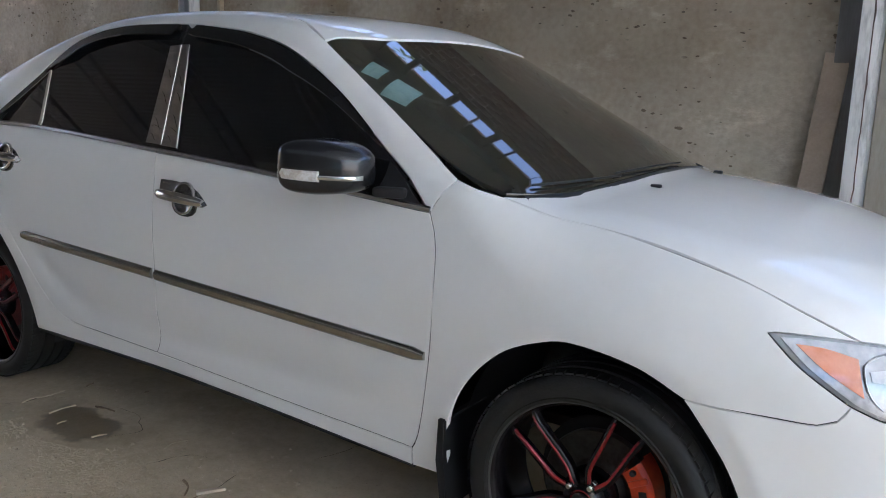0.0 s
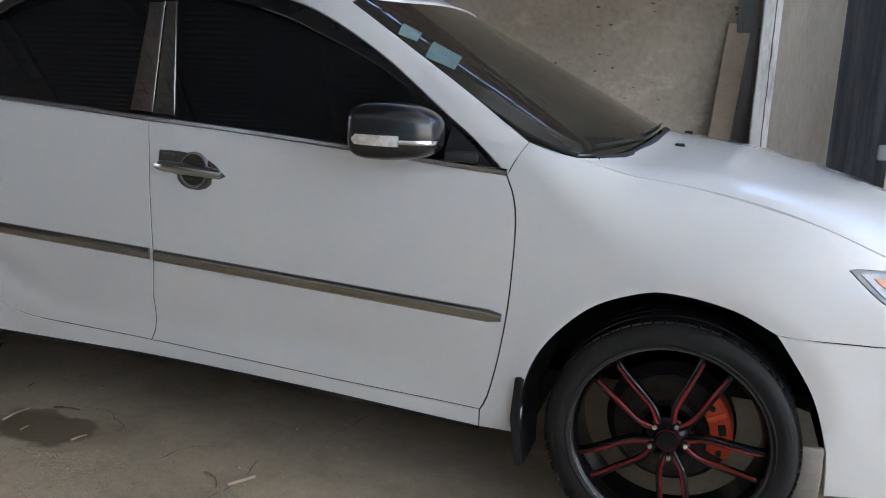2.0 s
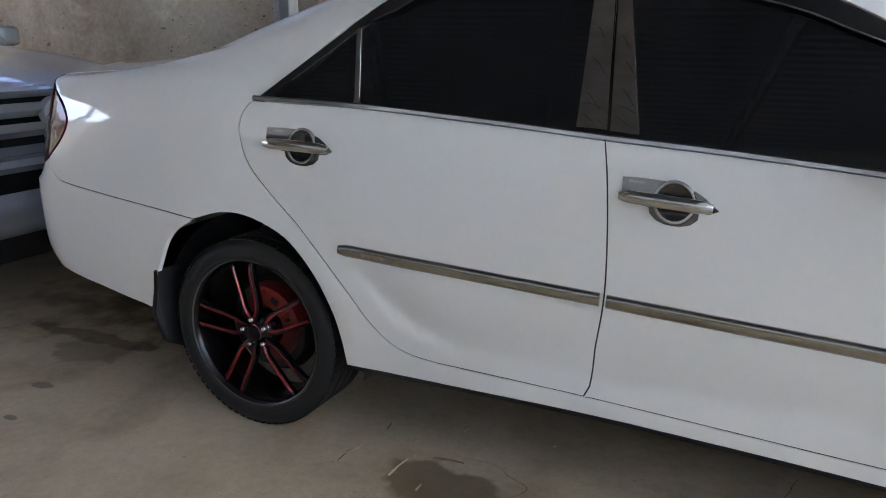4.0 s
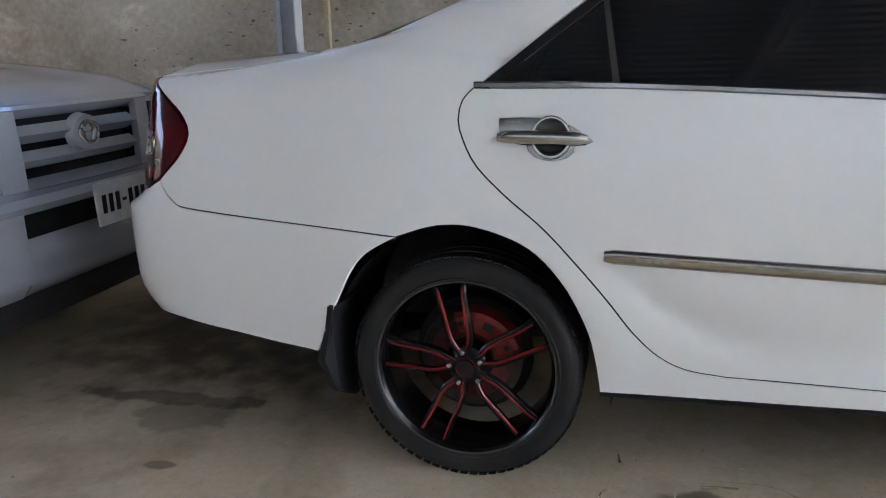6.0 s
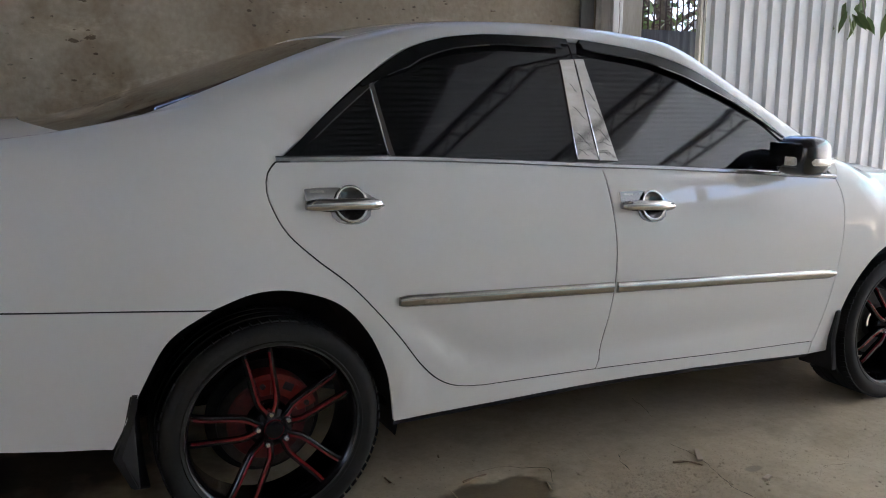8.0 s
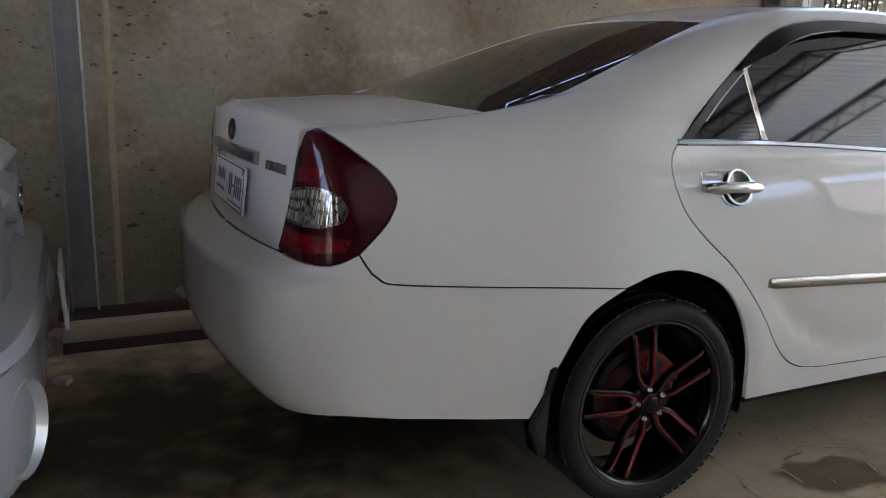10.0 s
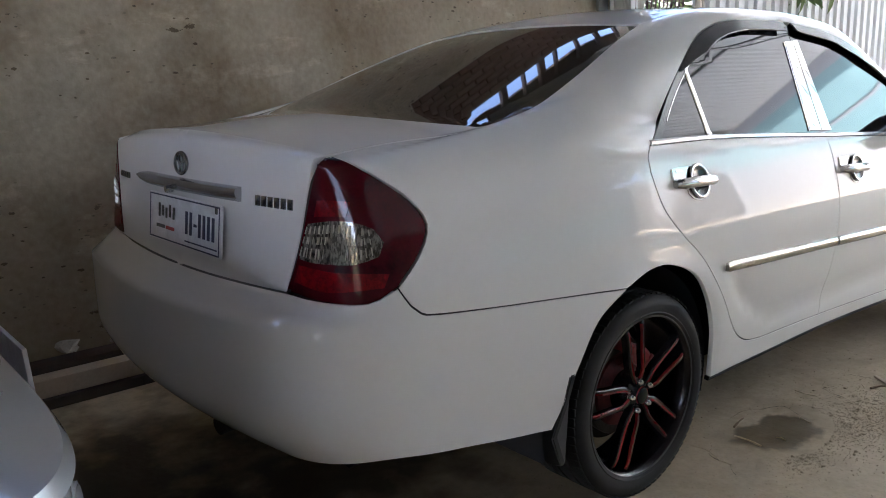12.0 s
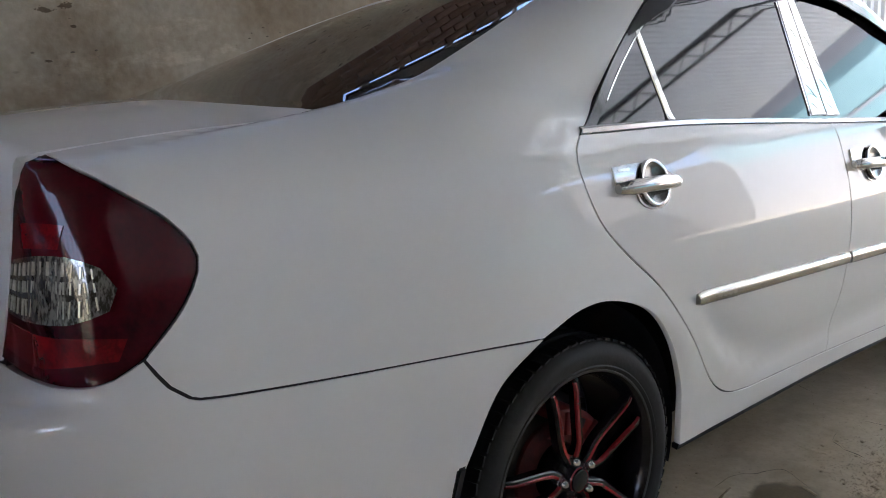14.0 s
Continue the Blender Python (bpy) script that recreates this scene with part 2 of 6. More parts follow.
def lathe(profile, steps=64, m=None, a0=0.0, a1=2 * math.pi):
    """Turns (radius, height) points about z."""
    bm = bmesh.new()
    full = abs(a1 - a0 - 2 * math.pi) < 1e-6
    n = steps if full else steps + 1
    rings = [[bm.verts.new((r * math.cos(a0 + (a1 - a0) * i / steps), r * math.sin(a0 + (a1 - a0) * i / steps), h)) for r, h in profile] for i in range(n)]
    for i in range(steps):
        a, b = rings[i], rings[(i + 1) % n]
        for j in range(len(profile) - 1):
            bm.faces.new((a[j], b[j], b[j + 1], a[j + 1]))
    bmesh.ops.remove_doubles(bm, verts=bm.verts, dist=1e-6)
    if m:
        bmesh.ops.transform(bm, matrix=m, verts=bm.verts)
    return bm


def curve_through(points, step=0.02):
    """Catmull-Rom through points of any dimension."""
    p = [np.asarray(q, float) for q in points]
    if len(p) == 2:
        n = max(1, int(np.linalg.norm(p[1] - p[0]) / step))
        return [p[0] + (p[1] - p[0]) * i / n for i in range(n + 1)]
    e = [2 * p[0] - p[1]] + p + [2 * p[-1] - p[-2]]
    out = []
    for i in range(1, len(e) - 2):
        a, b, c, d = e[i - 1:i + 3]
        n = max(1, int(np.linalg.norm(c - b) / step))
        for j in range(n):
            t = j / n
            out.append(0.5 * (2 * b + (c - a) * t + (2 * a - 5 * b + 4 * c - d) * t * t + (3 * b - a - 3 * c + d) * t ** 3))
    return out + [p[-1]]


def on(x=None, y=None, z=None, front=False):
    """A point of the body's skin from two of its coordinates; y is below 0 on the right-hand side."""
    if y is None:
        return cast((x, 0, z), (0, -1, 0))
    if z is None:
        return cast((x, y, 0.7), (0, 0, 1))
    return cast((1.2 if z < 1.0 else 0.6, y, z), ((1, 0, 0) if front else (-1, 0, 0)), 4)


ZC, XA, XB, RR = 0.62, -0.35, 2.95, 0.85


class Side:
    """Chart of the flanks and bumpers: along the body, and up round it."""
    @staticmethod
    def flat(p):
        x, y, z = p[..., 0], p[..., 1], p[..., 2]
        dx = np.where(x < XA, XA - x, np.where(x > XB, x - XB, 0))
        alpha = np.arctan2(dx, -y)
        s = np.where(x < XA, XA - alpha * RR, np.where(x > XB, XB + alpha * RR, x))
        phi = np.arctan2(z - ZC, np.hypot(dx, y))
        return np.stack([s, phi * RR], -1)

    @staticmethod
    def skin(q):
        s, phi = q[..., 0], q[..., 1] / RR
        al = np.where(s < XA, (XA - s) / RR, np.where(s > XB, (s - XB) / RR, 0))
        sg = np.where(s < XA, -1, 1)
        o = np.stack([np.clip(s, XA, XB), 0 * s, 0 * s + ZC], -1)
        d = np.stack([sg * np.sin(al) * np.cos(phi), -np.cos(al) * np.cos(phi), np.sin(phi)], -1)
        return cast(o, d)


class Top:
    """Chart of the bonnet, roof, boot lid and screens: across the body, and round a line across it."""
    def __init__(self, cx, cz, r=0.6):
        self.cx, self.cz, self.r = cx, cz, r

    def flat(self, p):
        a = np.arctan2(p[..., 2] - self.cz, p[..., 0] - self.cx)
        return np.stack([p[..., 1], np.where(a < -1.2, a + 2 * np.pi, a) * self.r], -1)

    def skin(self, q):
        a = q[..., 1] / self.r
        o = np.stack([0 * a + self.cx, q[..., 0], 0 * a + self.cz], -1)
        return cast(o, np.stack([np.cos(a), 0 * a, np.sin(a)], -1))


def panel(name, runs, chart, material, parent, label="", grid=0.04, inset=0.0024, lift=0.0, deep=0.018, half=False, mirror=False, glass=False):
    """A sheet of the skin cut out by runs of points, with turned-in edges. half: runs end on y = 0 and the sheet is completed
    on the other side. mirror: for the left-hand side of the car."""
    pts = []
    for run in runs:
        c = curve_through(run)
        pts += c[:-1]
    pts = np.array(pts)
    keep = np.abs(pts[:, 1]) < 1e-4
    q = chart.flat(pts)
    area = 0.5 * np.sum(q[:, 0] * np.roll(q[:, 1], -1) - np.roll(q[:, 0], -1) * q[:, 1])
    if area < 0:
        q, keep = q[::-1].copy(), keep[::-1].copy()
    t = np.roll(q, -1, 0) - np.roll(q, 1, 0)
    t /= np.linalg.norm(t, axis=1, keepdims=True) + 1e-9
    nin = np.stack([-t[:, 1], t[:, 0]], -1)
    nin[keep] = 0
    q = q + nin * inset
    bm = bmesh.new()
    bm.faces.new([bm.verts.new((a, b, 0)) for a, b in q])
    for axis in (0, 1):
        lo, hi = q[:, axis].min(), q[:, axis].max()
        n = int((hi - lo) / (grid[axis] if isinstance(grid, tuple) else grid))
        for i in range(1, n + 1):
            c = lo + (hi - lo) * i / (n + 1)
            co, no = ((c, 0, 0), (1, 0, 0)) if axis == 0 else ((0, c, 0), (0, 1, 0))
            bmesh.ops.bisect_plane(bm, geom=bm.verts[:] + bm.edges[:] + bm.faces[:], plane_co=co, plane_no=no)
    bmesh.ops.triangulate(bm, faces=[f for f in bm.faces if len(f.verts) > 4])
    bmesh.ops.recalc_face_normals(bm, faces=bm.faces)
    if sum(f.normal.z for f in bm.faces) < 0:
        bmesh.ops.reverse_faces(bm, faces=bm.faces)
    bm.verts.index_update()
    flat2 = np.array([v.co[:2] for v in bm.verts])
    faces = [[v.index for v in f.verts] for f in bm.faces]
    rim = [(e.verts[0].index, e.verts[1].index, e.link_faces[0]) for e in bm.edges if len(e.link_faces) == 1]
    rim = [(a, b) if any(l.vert.index == a and l.link_loop_next.vert.index == b for l in f.loops) else (b, a) for a, b, f in rim]
    bm.free()
    P = chart.skin(flat2)
    if half:
        P[np.abs(P[:, 1]) < 2e-3, 1] = 0
    N = normal(P)
    if glass:      # door glass keeps the cabin's slope down to the belt
        wt = (1 - smooth(1.12, 1.24, P[:, 2]))[:, None]
        flat_y = -(0.812 - 0.36 * (P[:, 2] - 1.03) - 0.16 * np.maximum(0.25 - P[:, 0], 0) ** 2 - 0.03 * np.maximum(P[:, 0] - 1.6, 0) ** 2)
        P = P * (1 - wt) + np.stack([P[:, 0], flat_y, P[:, 2]], -1) * wt
        N = N * (1 - wt) + np.array((0.0, -0.941, 0.339)) * wt
        N /= np.linalg.norm(N, axis=1, keepdims=True)
    # charts seen from outside may run the other way round
    a, b, c = P[faces[0][0]], P[faces[0][1]], P[faces[0][2]]
    if np.dot(np.cross(b - a, c - a), N[faces[0][0]]) < 0:
        faces = [f[::-1] for f in faces]
        rim = [(b, a) for a, b in rim]
    P = P + N * lift
    verts, loops = list(P), []
    allf = list(faces)
    for f in faces:
        loops += [N[i] for i in f]
    low = {}

    def down(i):
        if i not in low:
            low[i] = len(verts)
            verts.append(P[i] - N[i] * deep)
        return low[i]
    for a, b in rim:
        if half and abs(P[a][1]) < 1e-6 and abs(P[b][1]) < 1e-6:
            continue
        out = np.cross(P[b] - P[a], N[a])
        out /= np.linalg.norm(out) + 1e-9
        allf.append([b, a, down(a), down(b)])
        loops += [out * 0.8 + N[b] * 0.6, out * 0.8 + N[a] * 0.6, out, out]
    verts, loops = np.array(verts), np.array(loops)
    loops /= np.linalg.norm(loops, axis=1, keepdims=True) + 1e-9

    def flipped():
        f2, l2, k = [], [], 0
        for f in allf:
            f2.append(f[::-1])
            l2 += [loops[k + j] * (1, -1, 1) for j in range(len(f) - 1, -1, -1)]
            k += len(f)
        return verts * (1, -1, 1), f2, l2
    if mirror:
        v2, f2, l2 = flipped()
        return link(name, v2, f2, material, parent, label, l2)
    if half:
        v2, f2, l2 = flipped()
        n = len(verts)
        return link(name, np.concatenate([verts, v2]), allf + [[i + n for i in f] for f in f2], material, parent, label, np.concatenate([loops, np.array(l2)]))
    return link(name, verts, allf, material, parent, label, loops)


def both(name, runs, chart, material, parents, label="", **k):
    """The panel on the right-hand side and its twin on the left."""
    return [panel(name, runs, chart, material, parents[0], label, **k), panel(name, runs, chart, material, parents[1], label, mirror=True, **k)]


def sweep(name, points, profile, material, parent, label="", scale=None, mirror=False, closed=True, frame_normals=None):
    """A strip with a profile (across, out from the skin) along points on the skin."""
    p = np.array(points, float)
    n = normal(p) if frame_normals is None else np.array(frame_normals, float)
    t = np.gradient(p, axis=0)
    t /= np.linalg.norm(t, axis=1, keepdims=True)
    b = np.cross(n, t)
    k = len(profile)
    verts = []
    for i in range(len(p)):
        s = 1 if scale is None else scale[i]
        verts += [p[i] + b[i] * u * s + n[i] * v * min(1, s + 0.3) for u, v in profile]
    faces = []
    for i in range(len(p) - 1):
        for j in range(k if closed else k - 1):
            faces.append([i * k + j, i * k + (j + 1) % k, (i + 1) * k + (j + 1) % k, (i + 1) * k + j])
    faces += [list(range(k))[::-1], [(len(p) - 1) * k + j for j in range(k)]]
    verts = np.array(verts)
    if mirror:
        verts = verts * (1, -1, 1)
        faces = [f[::-1] for f in faces]
    bm = bmesh.new()
    vs = [bm.verts.new(v) for v in verts]
    for f in faces:
        bm.faces.new([vs[i] for i in f])
    return part(name, bm, material, parent, label, 50)


def tube(points, radius, sides=10):
    """A round bar along points; radius may change along it."""
    p = np.array(points, float)
    t = np.gradient(p, axis=0)
    t /= np.linalg.norm(t, axis=1, keepdims=True) + 1e-9
    bm = bmesh.new()
    rings = []
    for i in range(len(p)):
        d = Vector(t[i])
        u = d.orthogonal().normalized() if i == 0 else (u - d * u.dot(d)).normalized()
        w = d.cross(u)
        r = radius[i] if hasattr(radius, "__len__") else radius
        rings.append([bm.verts.new(Vector(p[i]) + (u * math.cos(2 * math.pi * j / sides) + w * math.sin(2 * math.pi * j / sides)) * r) for j in range(sides)])
    for a, b in zip(rings, rings[1:]):
        for j in range(sides):
            bm.faces.new((a[j], a[(j + 1) % sides], b[(j + 1) % sides], b[j]))
    bm.faces.new(rings[0][::-1])
    bm.faces.new(rings[-1])
    return bm


def empty(name, at=(0, 0, 0), **tags):
    ob = new(name)
    ob.location = at
    return tagged(ob, **tags)

# ---- shed and yard ----
FLOOR_Z = -0.04


def floor_material():
    m = mat("earth_floor", (0.60, 0.50, 0.355), 0.72, dark=(0.41, 0.33, 0.215), scale=1.1, fine=30, bump=0.004, rvar=0.18, spread=0.22)
    nt = m.node_tree
    n, l = nt.nodes, nt.links
    b = n["Principled BSDF"]
    tc = [q for q in n if q.bl_idname == "ShaderNodeTexCoord"][0]
    old = b.inputs["Base Color"].links[0].from_socket
    # grit, and dark damp spots
    grit, damp = n.new("ShaderNodeTexVoronoi"), n.new("ShaderNodeTexNoise")
    grit.inputs["Scale"].default_value = 70
    damp.inputs["Scale"].default_value, damp.inputs["Detail"].default_value, damp.inputs["Distortion"].default_value = 2.6, 8, 0.6
    for t in (grit, damp):
        l.new(tc.outputs["Object"], t.inputs["Vector"])
    r1, r2 = n.new("ShaderNodeValToRGB"), n.new("ShaderNodeValToRGB")
    r1.color_ramp.elements[0].position, r1.color_ramp.elements[1].position = 0.0, 0.5
    r1.color_ramp.elements[0].color, r1.color_ramp.elements[1].color = (0.92, 0.92, 0.92, 1), (1.03, 1.03, 1.02, 1)
    r2.color_ramp.elements[0].position, r2.color_ramp.elements[1].position = 0.50, 0.80
    r2.color_ramp.elements[0].color, r2.color_ramp.elements[1].color = (1, 1, 1, 1), (0.62, 0.59, 0.55, 1)
    l.new(grit.outputs["Distance"], r1.inputs[0]), l.new(damp.outputs[0], r2.inputs[0])
    for r in (r1, r2):
        mx = n.new("ShaderNodeMix")
        mx.data_type, mx.blend_type = "RGBA", "MULTIPLY"
        mx.inputs[0].default_value = 1.0
        l.new(old, mx.inputs[6]), l.new(r.outputs[0], mx.inputs[7])
        old = mx.outputs[2]
    # wet spots, the two largest with the shade under the saloon's tail painted in: centre, half-lengths, depth of tone
    warp = n.new("ShaderNodeTexNoise")
    warp.inputs["Scale"].default_value, warp.inputs["Detail"].default_value = 7, 6
    l.new(tc.outputs["Object"], warp.inputs["Vector"])
    rough = b.inputs["Roughness"].links[0].from_socket
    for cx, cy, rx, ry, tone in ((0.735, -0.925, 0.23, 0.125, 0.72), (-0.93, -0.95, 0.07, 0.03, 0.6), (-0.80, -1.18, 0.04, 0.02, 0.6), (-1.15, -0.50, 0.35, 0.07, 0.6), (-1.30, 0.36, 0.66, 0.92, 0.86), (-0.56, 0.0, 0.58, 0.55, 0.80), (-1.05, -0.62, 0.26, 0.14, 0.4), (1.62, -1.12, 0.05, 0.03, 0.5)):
        mp = n.new("ShaderNodeMapping")
        mp.vector_type = "POINT"
        mp.inputs["Location"].default_value = (-cx / rx, -cy / ry, 0)
        mp.inputs["Scale"].default_value = (1 / rx, 1 / ry, 0)
        ln, ad, rp = n.new("ShaderNodeVectorMath"), n.new("ShaderNodeMath"), n.new("ShaderNodeMapRange")
        ln.operation, ad.operation = "LENGTH", "MULTIPLY_ADD"
        ad.inputs[1].default_value = 1.7
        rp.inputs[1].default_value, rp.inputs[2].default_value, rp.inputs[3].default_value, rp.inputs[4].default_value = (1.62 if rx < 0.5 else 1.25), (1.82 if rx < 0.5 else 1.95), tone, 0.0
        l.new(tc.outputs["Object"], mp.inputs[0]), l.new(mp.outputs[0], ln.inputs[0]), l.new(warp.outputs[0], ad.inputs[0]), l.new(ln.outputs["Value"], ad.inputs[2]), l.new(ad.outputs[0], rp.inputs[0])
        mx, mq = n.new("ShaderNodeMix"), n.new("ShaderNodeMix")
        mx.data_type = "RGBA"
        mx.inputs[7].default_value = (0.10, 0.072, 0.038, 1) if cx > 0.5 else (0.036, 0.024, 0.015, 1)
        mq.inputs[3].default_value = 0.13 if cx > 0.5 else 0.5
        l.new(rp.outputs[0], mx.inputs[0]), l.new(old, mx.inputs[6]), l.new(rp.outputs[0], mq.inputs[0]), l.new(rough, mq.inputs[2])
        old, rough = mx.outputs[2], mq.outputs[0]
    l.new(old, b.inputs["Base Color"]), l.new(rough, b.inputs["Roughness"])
    return m


def wall_material():
    m = mat("cement_render", (0.60, 0.545, 0.43), 0.88, dark=(0.34, 0.28, 0.205), scale=1.1, fine=30, bump=0.010, spread=0.20)
    nt = m.node_tree
    n, l = nt.nodes, nt.links
    b = n["Principled BSDF"]
    tc = [q for q in n if q.bl_idname == "ShaderNodeTexCoord"][0]
    old = b.inputs["Base Color"].links[0].from_socket
    # pale patches of bare cement, rusty-brown stains, clustered pits
    def ramp(src, p0, p1, c0, c1):
        r = n.new("ShaderNodeValToRGB")
        r.color_ramp.elements[0].position, r.color_ramp.elements[1].position = p0, p1
        r.color_ramp.elements[0].color, r.color_ramp.elements[1].color = (*c0, 1), (*c1, 1)
        l.new(src, r.inputs[0])
        return r.outputs[0]

    def tex(kind, scale, stretch, detail=0):
        mp = n.new("ShaderNodeMapping")
        mp.inputs["Scale"].default_value = stretch
        t = n.new(kind)
        t.inputs["Scale"].default_value = scale
        if detail:
            t.inputs["Detail"].default_value, t.inputs["Roughness"].default_value = detail, 0.68
        l.new(tc.outputs["Object"], mp.inputs[0]), l.new(mp.outputs[0], t.inputs["Vector"])
        return t

    def times(a_, b_, how="MULTIPLY"):
        mx = n.new("ShaderNodeMix")
        mx.data_type, mx.blend_type = "RGBA", how
        mx.inputs[0].default_value = 1.0
        l.new(a_, mx.inputs[6]), l.new(b_, mx.inputs[7])
        return mx.outputs[2]
    scuff = tex("ShaderNodeTexNoise", 3.1, (0.7, 1, 1.6), 10)
    old = times(old, ramp(scuff.outputs[0], 0.56, 0.68, (1, 1, 1), (1.42, 1.45, 1.5)))
    stain = tex("ShaderNodeTexNoise", 0.9, (1, 1, 0.8), 8)
    old = times(old, ramp(stain.outputs[0], 0.50, 0.66, (1, 1, 1), (0.70, 0.63, 0.55)))
    # a brown patch low on the wall towards the rear, and an old stain high up towards the front
    edge = tex("ShaderNodeTexNoise", 2.2, (1, 1, 1), 8)
    for cx, cz, rx, rz, tone in ((-2.2, -0.1, 2.4, 1.05, 0.6), (1.6, 1.9, 1.5, 0.75, 0.55)):
        mp = n.new("ShaderNodeMapping")
        mp.inputs["Location"].default_value, mp.inputs["Scale"].default_value = (-cx / rx, 0, -cz / rz), (1 / rx, 0, 1 / rz)
        ln, ad, rp, mx = n.new("ShaderNodeVectorMath"), n.new("ShaderNodeMath"), n.new("ShaderNodeMapRange"), n.new("ShaderNodeMix")
        ln.operation, ad.operation, ad.inputs[1].default_value = "LENGTH", "MULTIPLY_ADD", 0.9
        rp.inputs[1].default_value, rp.inputs[2].default_value, rp.inputs[3].default_value, rp.inputs[4].default_value = 1.05, 1.55, tone, 0.0
        mx.data_type, mx.blend_type, mx.inputs[7].default_value = "RGBA", "MULTIPLY", (0.34, 0.27, 0.21, 1)
        l.new(tc.outputs["Object"], mp.inputs[0]), l.new(mp.outputs[0], ln.inputs[0]), l.new(edge.outputs[0], ad.inputs[0]), l.new(ln.outputs["Value"], ad.inputs[2])
        l.new(ad.outputs[0], rp.inputs[0]), l.new(rp.outputs[0], mx.inputs[0]), l.new(old, mx.inputs[6])
        old = mx.outputs[2]
    cluster = tex("ShaderNodeTexNoise", 1.7, (1, 1, 1), 2)
    gate = ramp(cluster.outputs[0], 0.47, 0.56, (1, 1, 1), (0, 0, 0))
    wob = tex("ShaderNodeTexNoise", 34, (0.7, 1, 1.3), 4)
    # the shade inside the pits is put into the colour, without relief
    for sc, st, r0 in ((6.4, (0.6, 1, 1.4), 0.290), (11.0, (0.8, 1, 1.5), 0.308), (20.0, (0.7, 1, 1.5), 0.318)):
        v = tex("ShaderNodeTexVoronoi", sc, st)
        ad = n.new("ShaderNodeMath")
        ad.operation, ad.inputs[1].default_value = "MULTIPLY_ADD", 0.5
        l.new(wob.outputs[0], ad.inputs[0]), l.new(v.outputs["Distance"], ad.inputs[2])
        old = times(old, times(ramp(ad.outputs[0], r0 + 0.03, r0 + 0.055, (0.36, 0.32, 0.28), (1, 1, 1)), gate, "LIGHTEN"))
    l.new(old, b.inputs["Base Color"])
    return m


FLOOR, WALL = floor_material(), wall_material()
CONCRETE = mat("pale_concrete", (0.53, 0.505, 0.45), 0.85, dark=(0.36, 0.32, 0.25), scale=3, fine=60, stretch=(1.6, 1, 0.35), bump=0.003)
CONCRETE_JOINT = mat("mortar", (0.19, 0.16, 0.13), 0.9, dark=(0.14, 0.11, 0.09), scale=6, bump=0.003)
GALV = mat("galvanised_steel", (0.50, 0.51, 0.53), 0.42, 0.5, dark=(0.34, 0.35, 0.37), scale=7)
WHITE_STEEL = mat("white_painted_steel", (0.78, 0.78, 0.77), 0.5, dark=(0.40, 0.40, 0.40), scale=9, fine=50, mix=0.6, spread=0.12, stretch=(1.5, 1.5, 0.3))
CREAM_STEEL = mat("cream_flaking_paint", (0.70, 0.67, 0.56), 0.6, dark=(0.26, 0.24, 0.20), scale=9, fine=60, mix=0.62, spread=0.07, stretch=(2, 2, 0.4))
WHITE_SHEET = mat("white_sheet", (0.63, 0.64, 0.65), 0.45, dark=(0.54, 0.55, 0.56), scale=2.5)
GREY_SHEET = mat("grey_sheet", (0.060, 0.064, 0.072), 0.45, 0.2, dark=(0.15, 0.155, 0.165), scale=9, spread=0.16, mix=0.58, stretch=(2.5, 1, 0.12))
ROOF_SHEET = mat("roof_sheet", (0.15, 0.15, 0.155), 0.6, 0.2, dark=(0.10, 0.10, 0.10), scale=2)


def sheet_material(name, share, color, dark):
    """A roof sheet that lets a share of the daylight through."""
    m = mat(name, color, 0.5, dark=dark, scale=2)
    n, l = m.node_tree.nodes, m.node_tree.links
    tr, mx = n.new("ShaderNodeBsdfTranslucent"), n.new("ShaderNodeMixShader")
    tr.inputs[0].default_value, mx.inputs[0].default_value = (0.87, 0.89, 0.88, 1), share
    l.new(n["Principled BSDF"].outputs[0], mx.inputs[1]), l.new(tr.outputs[0], mx.inputs[2])
    l.new(mx.outputs[0], n["Material Output"].inputs[0])
    return m


MILKY = sheet_material("milky_sheet", 0.34, (0.70, 0.71, 0.70), (0.58, 0.58, 0.56))
CLOUDY = sheet_material("dusty_sheet", 0.15, (0.42, 0.42, 0.41), (0.30, 0.30, 0.29))
TRUSS = mat("truss_steel", (0.10, 0.085, 0.08), 0.6, 0.3, dark=(0.16, 0.09, 0.07), scale=6)
TIMBER = mat("raw_timber", (0.58, 0.475, 0.36), 0.8, dark=(0.42, 0.335, 0.245), scale=7, fine=80, bump=0.002)
TWIG = mat("dry_twig", (0.30, 0.225, 0.14), 0.85, dark=(0.17, 0.12, 0.075), scale=30, bump=0.002)
STRAW = mat("dry_straw", (0.62, 0.53, 0.36), 0.6, dark=(0.48, 0.39, 0.25), scale=40)
RUST = mat("rusty_steel", (0.050, 0.038, 0.032), 0.7, 0.2, dark=(0.09, 0.055, 0.04), scale=12)
STONE = mat("broken_stone", (0.58, 0.53, 0.47), 0.9, dark=(0.38, 0.33, 0.28), scale=14, bump=0.004)
GRIT = mat("grit", (0.50, 0.42, 0.30), 0.9, dark=(0.36, 0.295, 0.20), scale=30)
LEAF = mat("leaf", (0.07, 0.13, 0.035), 0.45, dark=(0.13, 0.16, 0.05), scale=8)
BARK = mat("bark", (0.16, 0.13, 0.10), 0.9, dark=(0.10, 0.08, 0.06), scale=14, bump=0.006)
PLASTER = mat("yard_plaster", (0.47, 0.465, 0.445), 0.85, dark=(0.40, 0.395, 0.375), scale=1.2, bump=0.003)
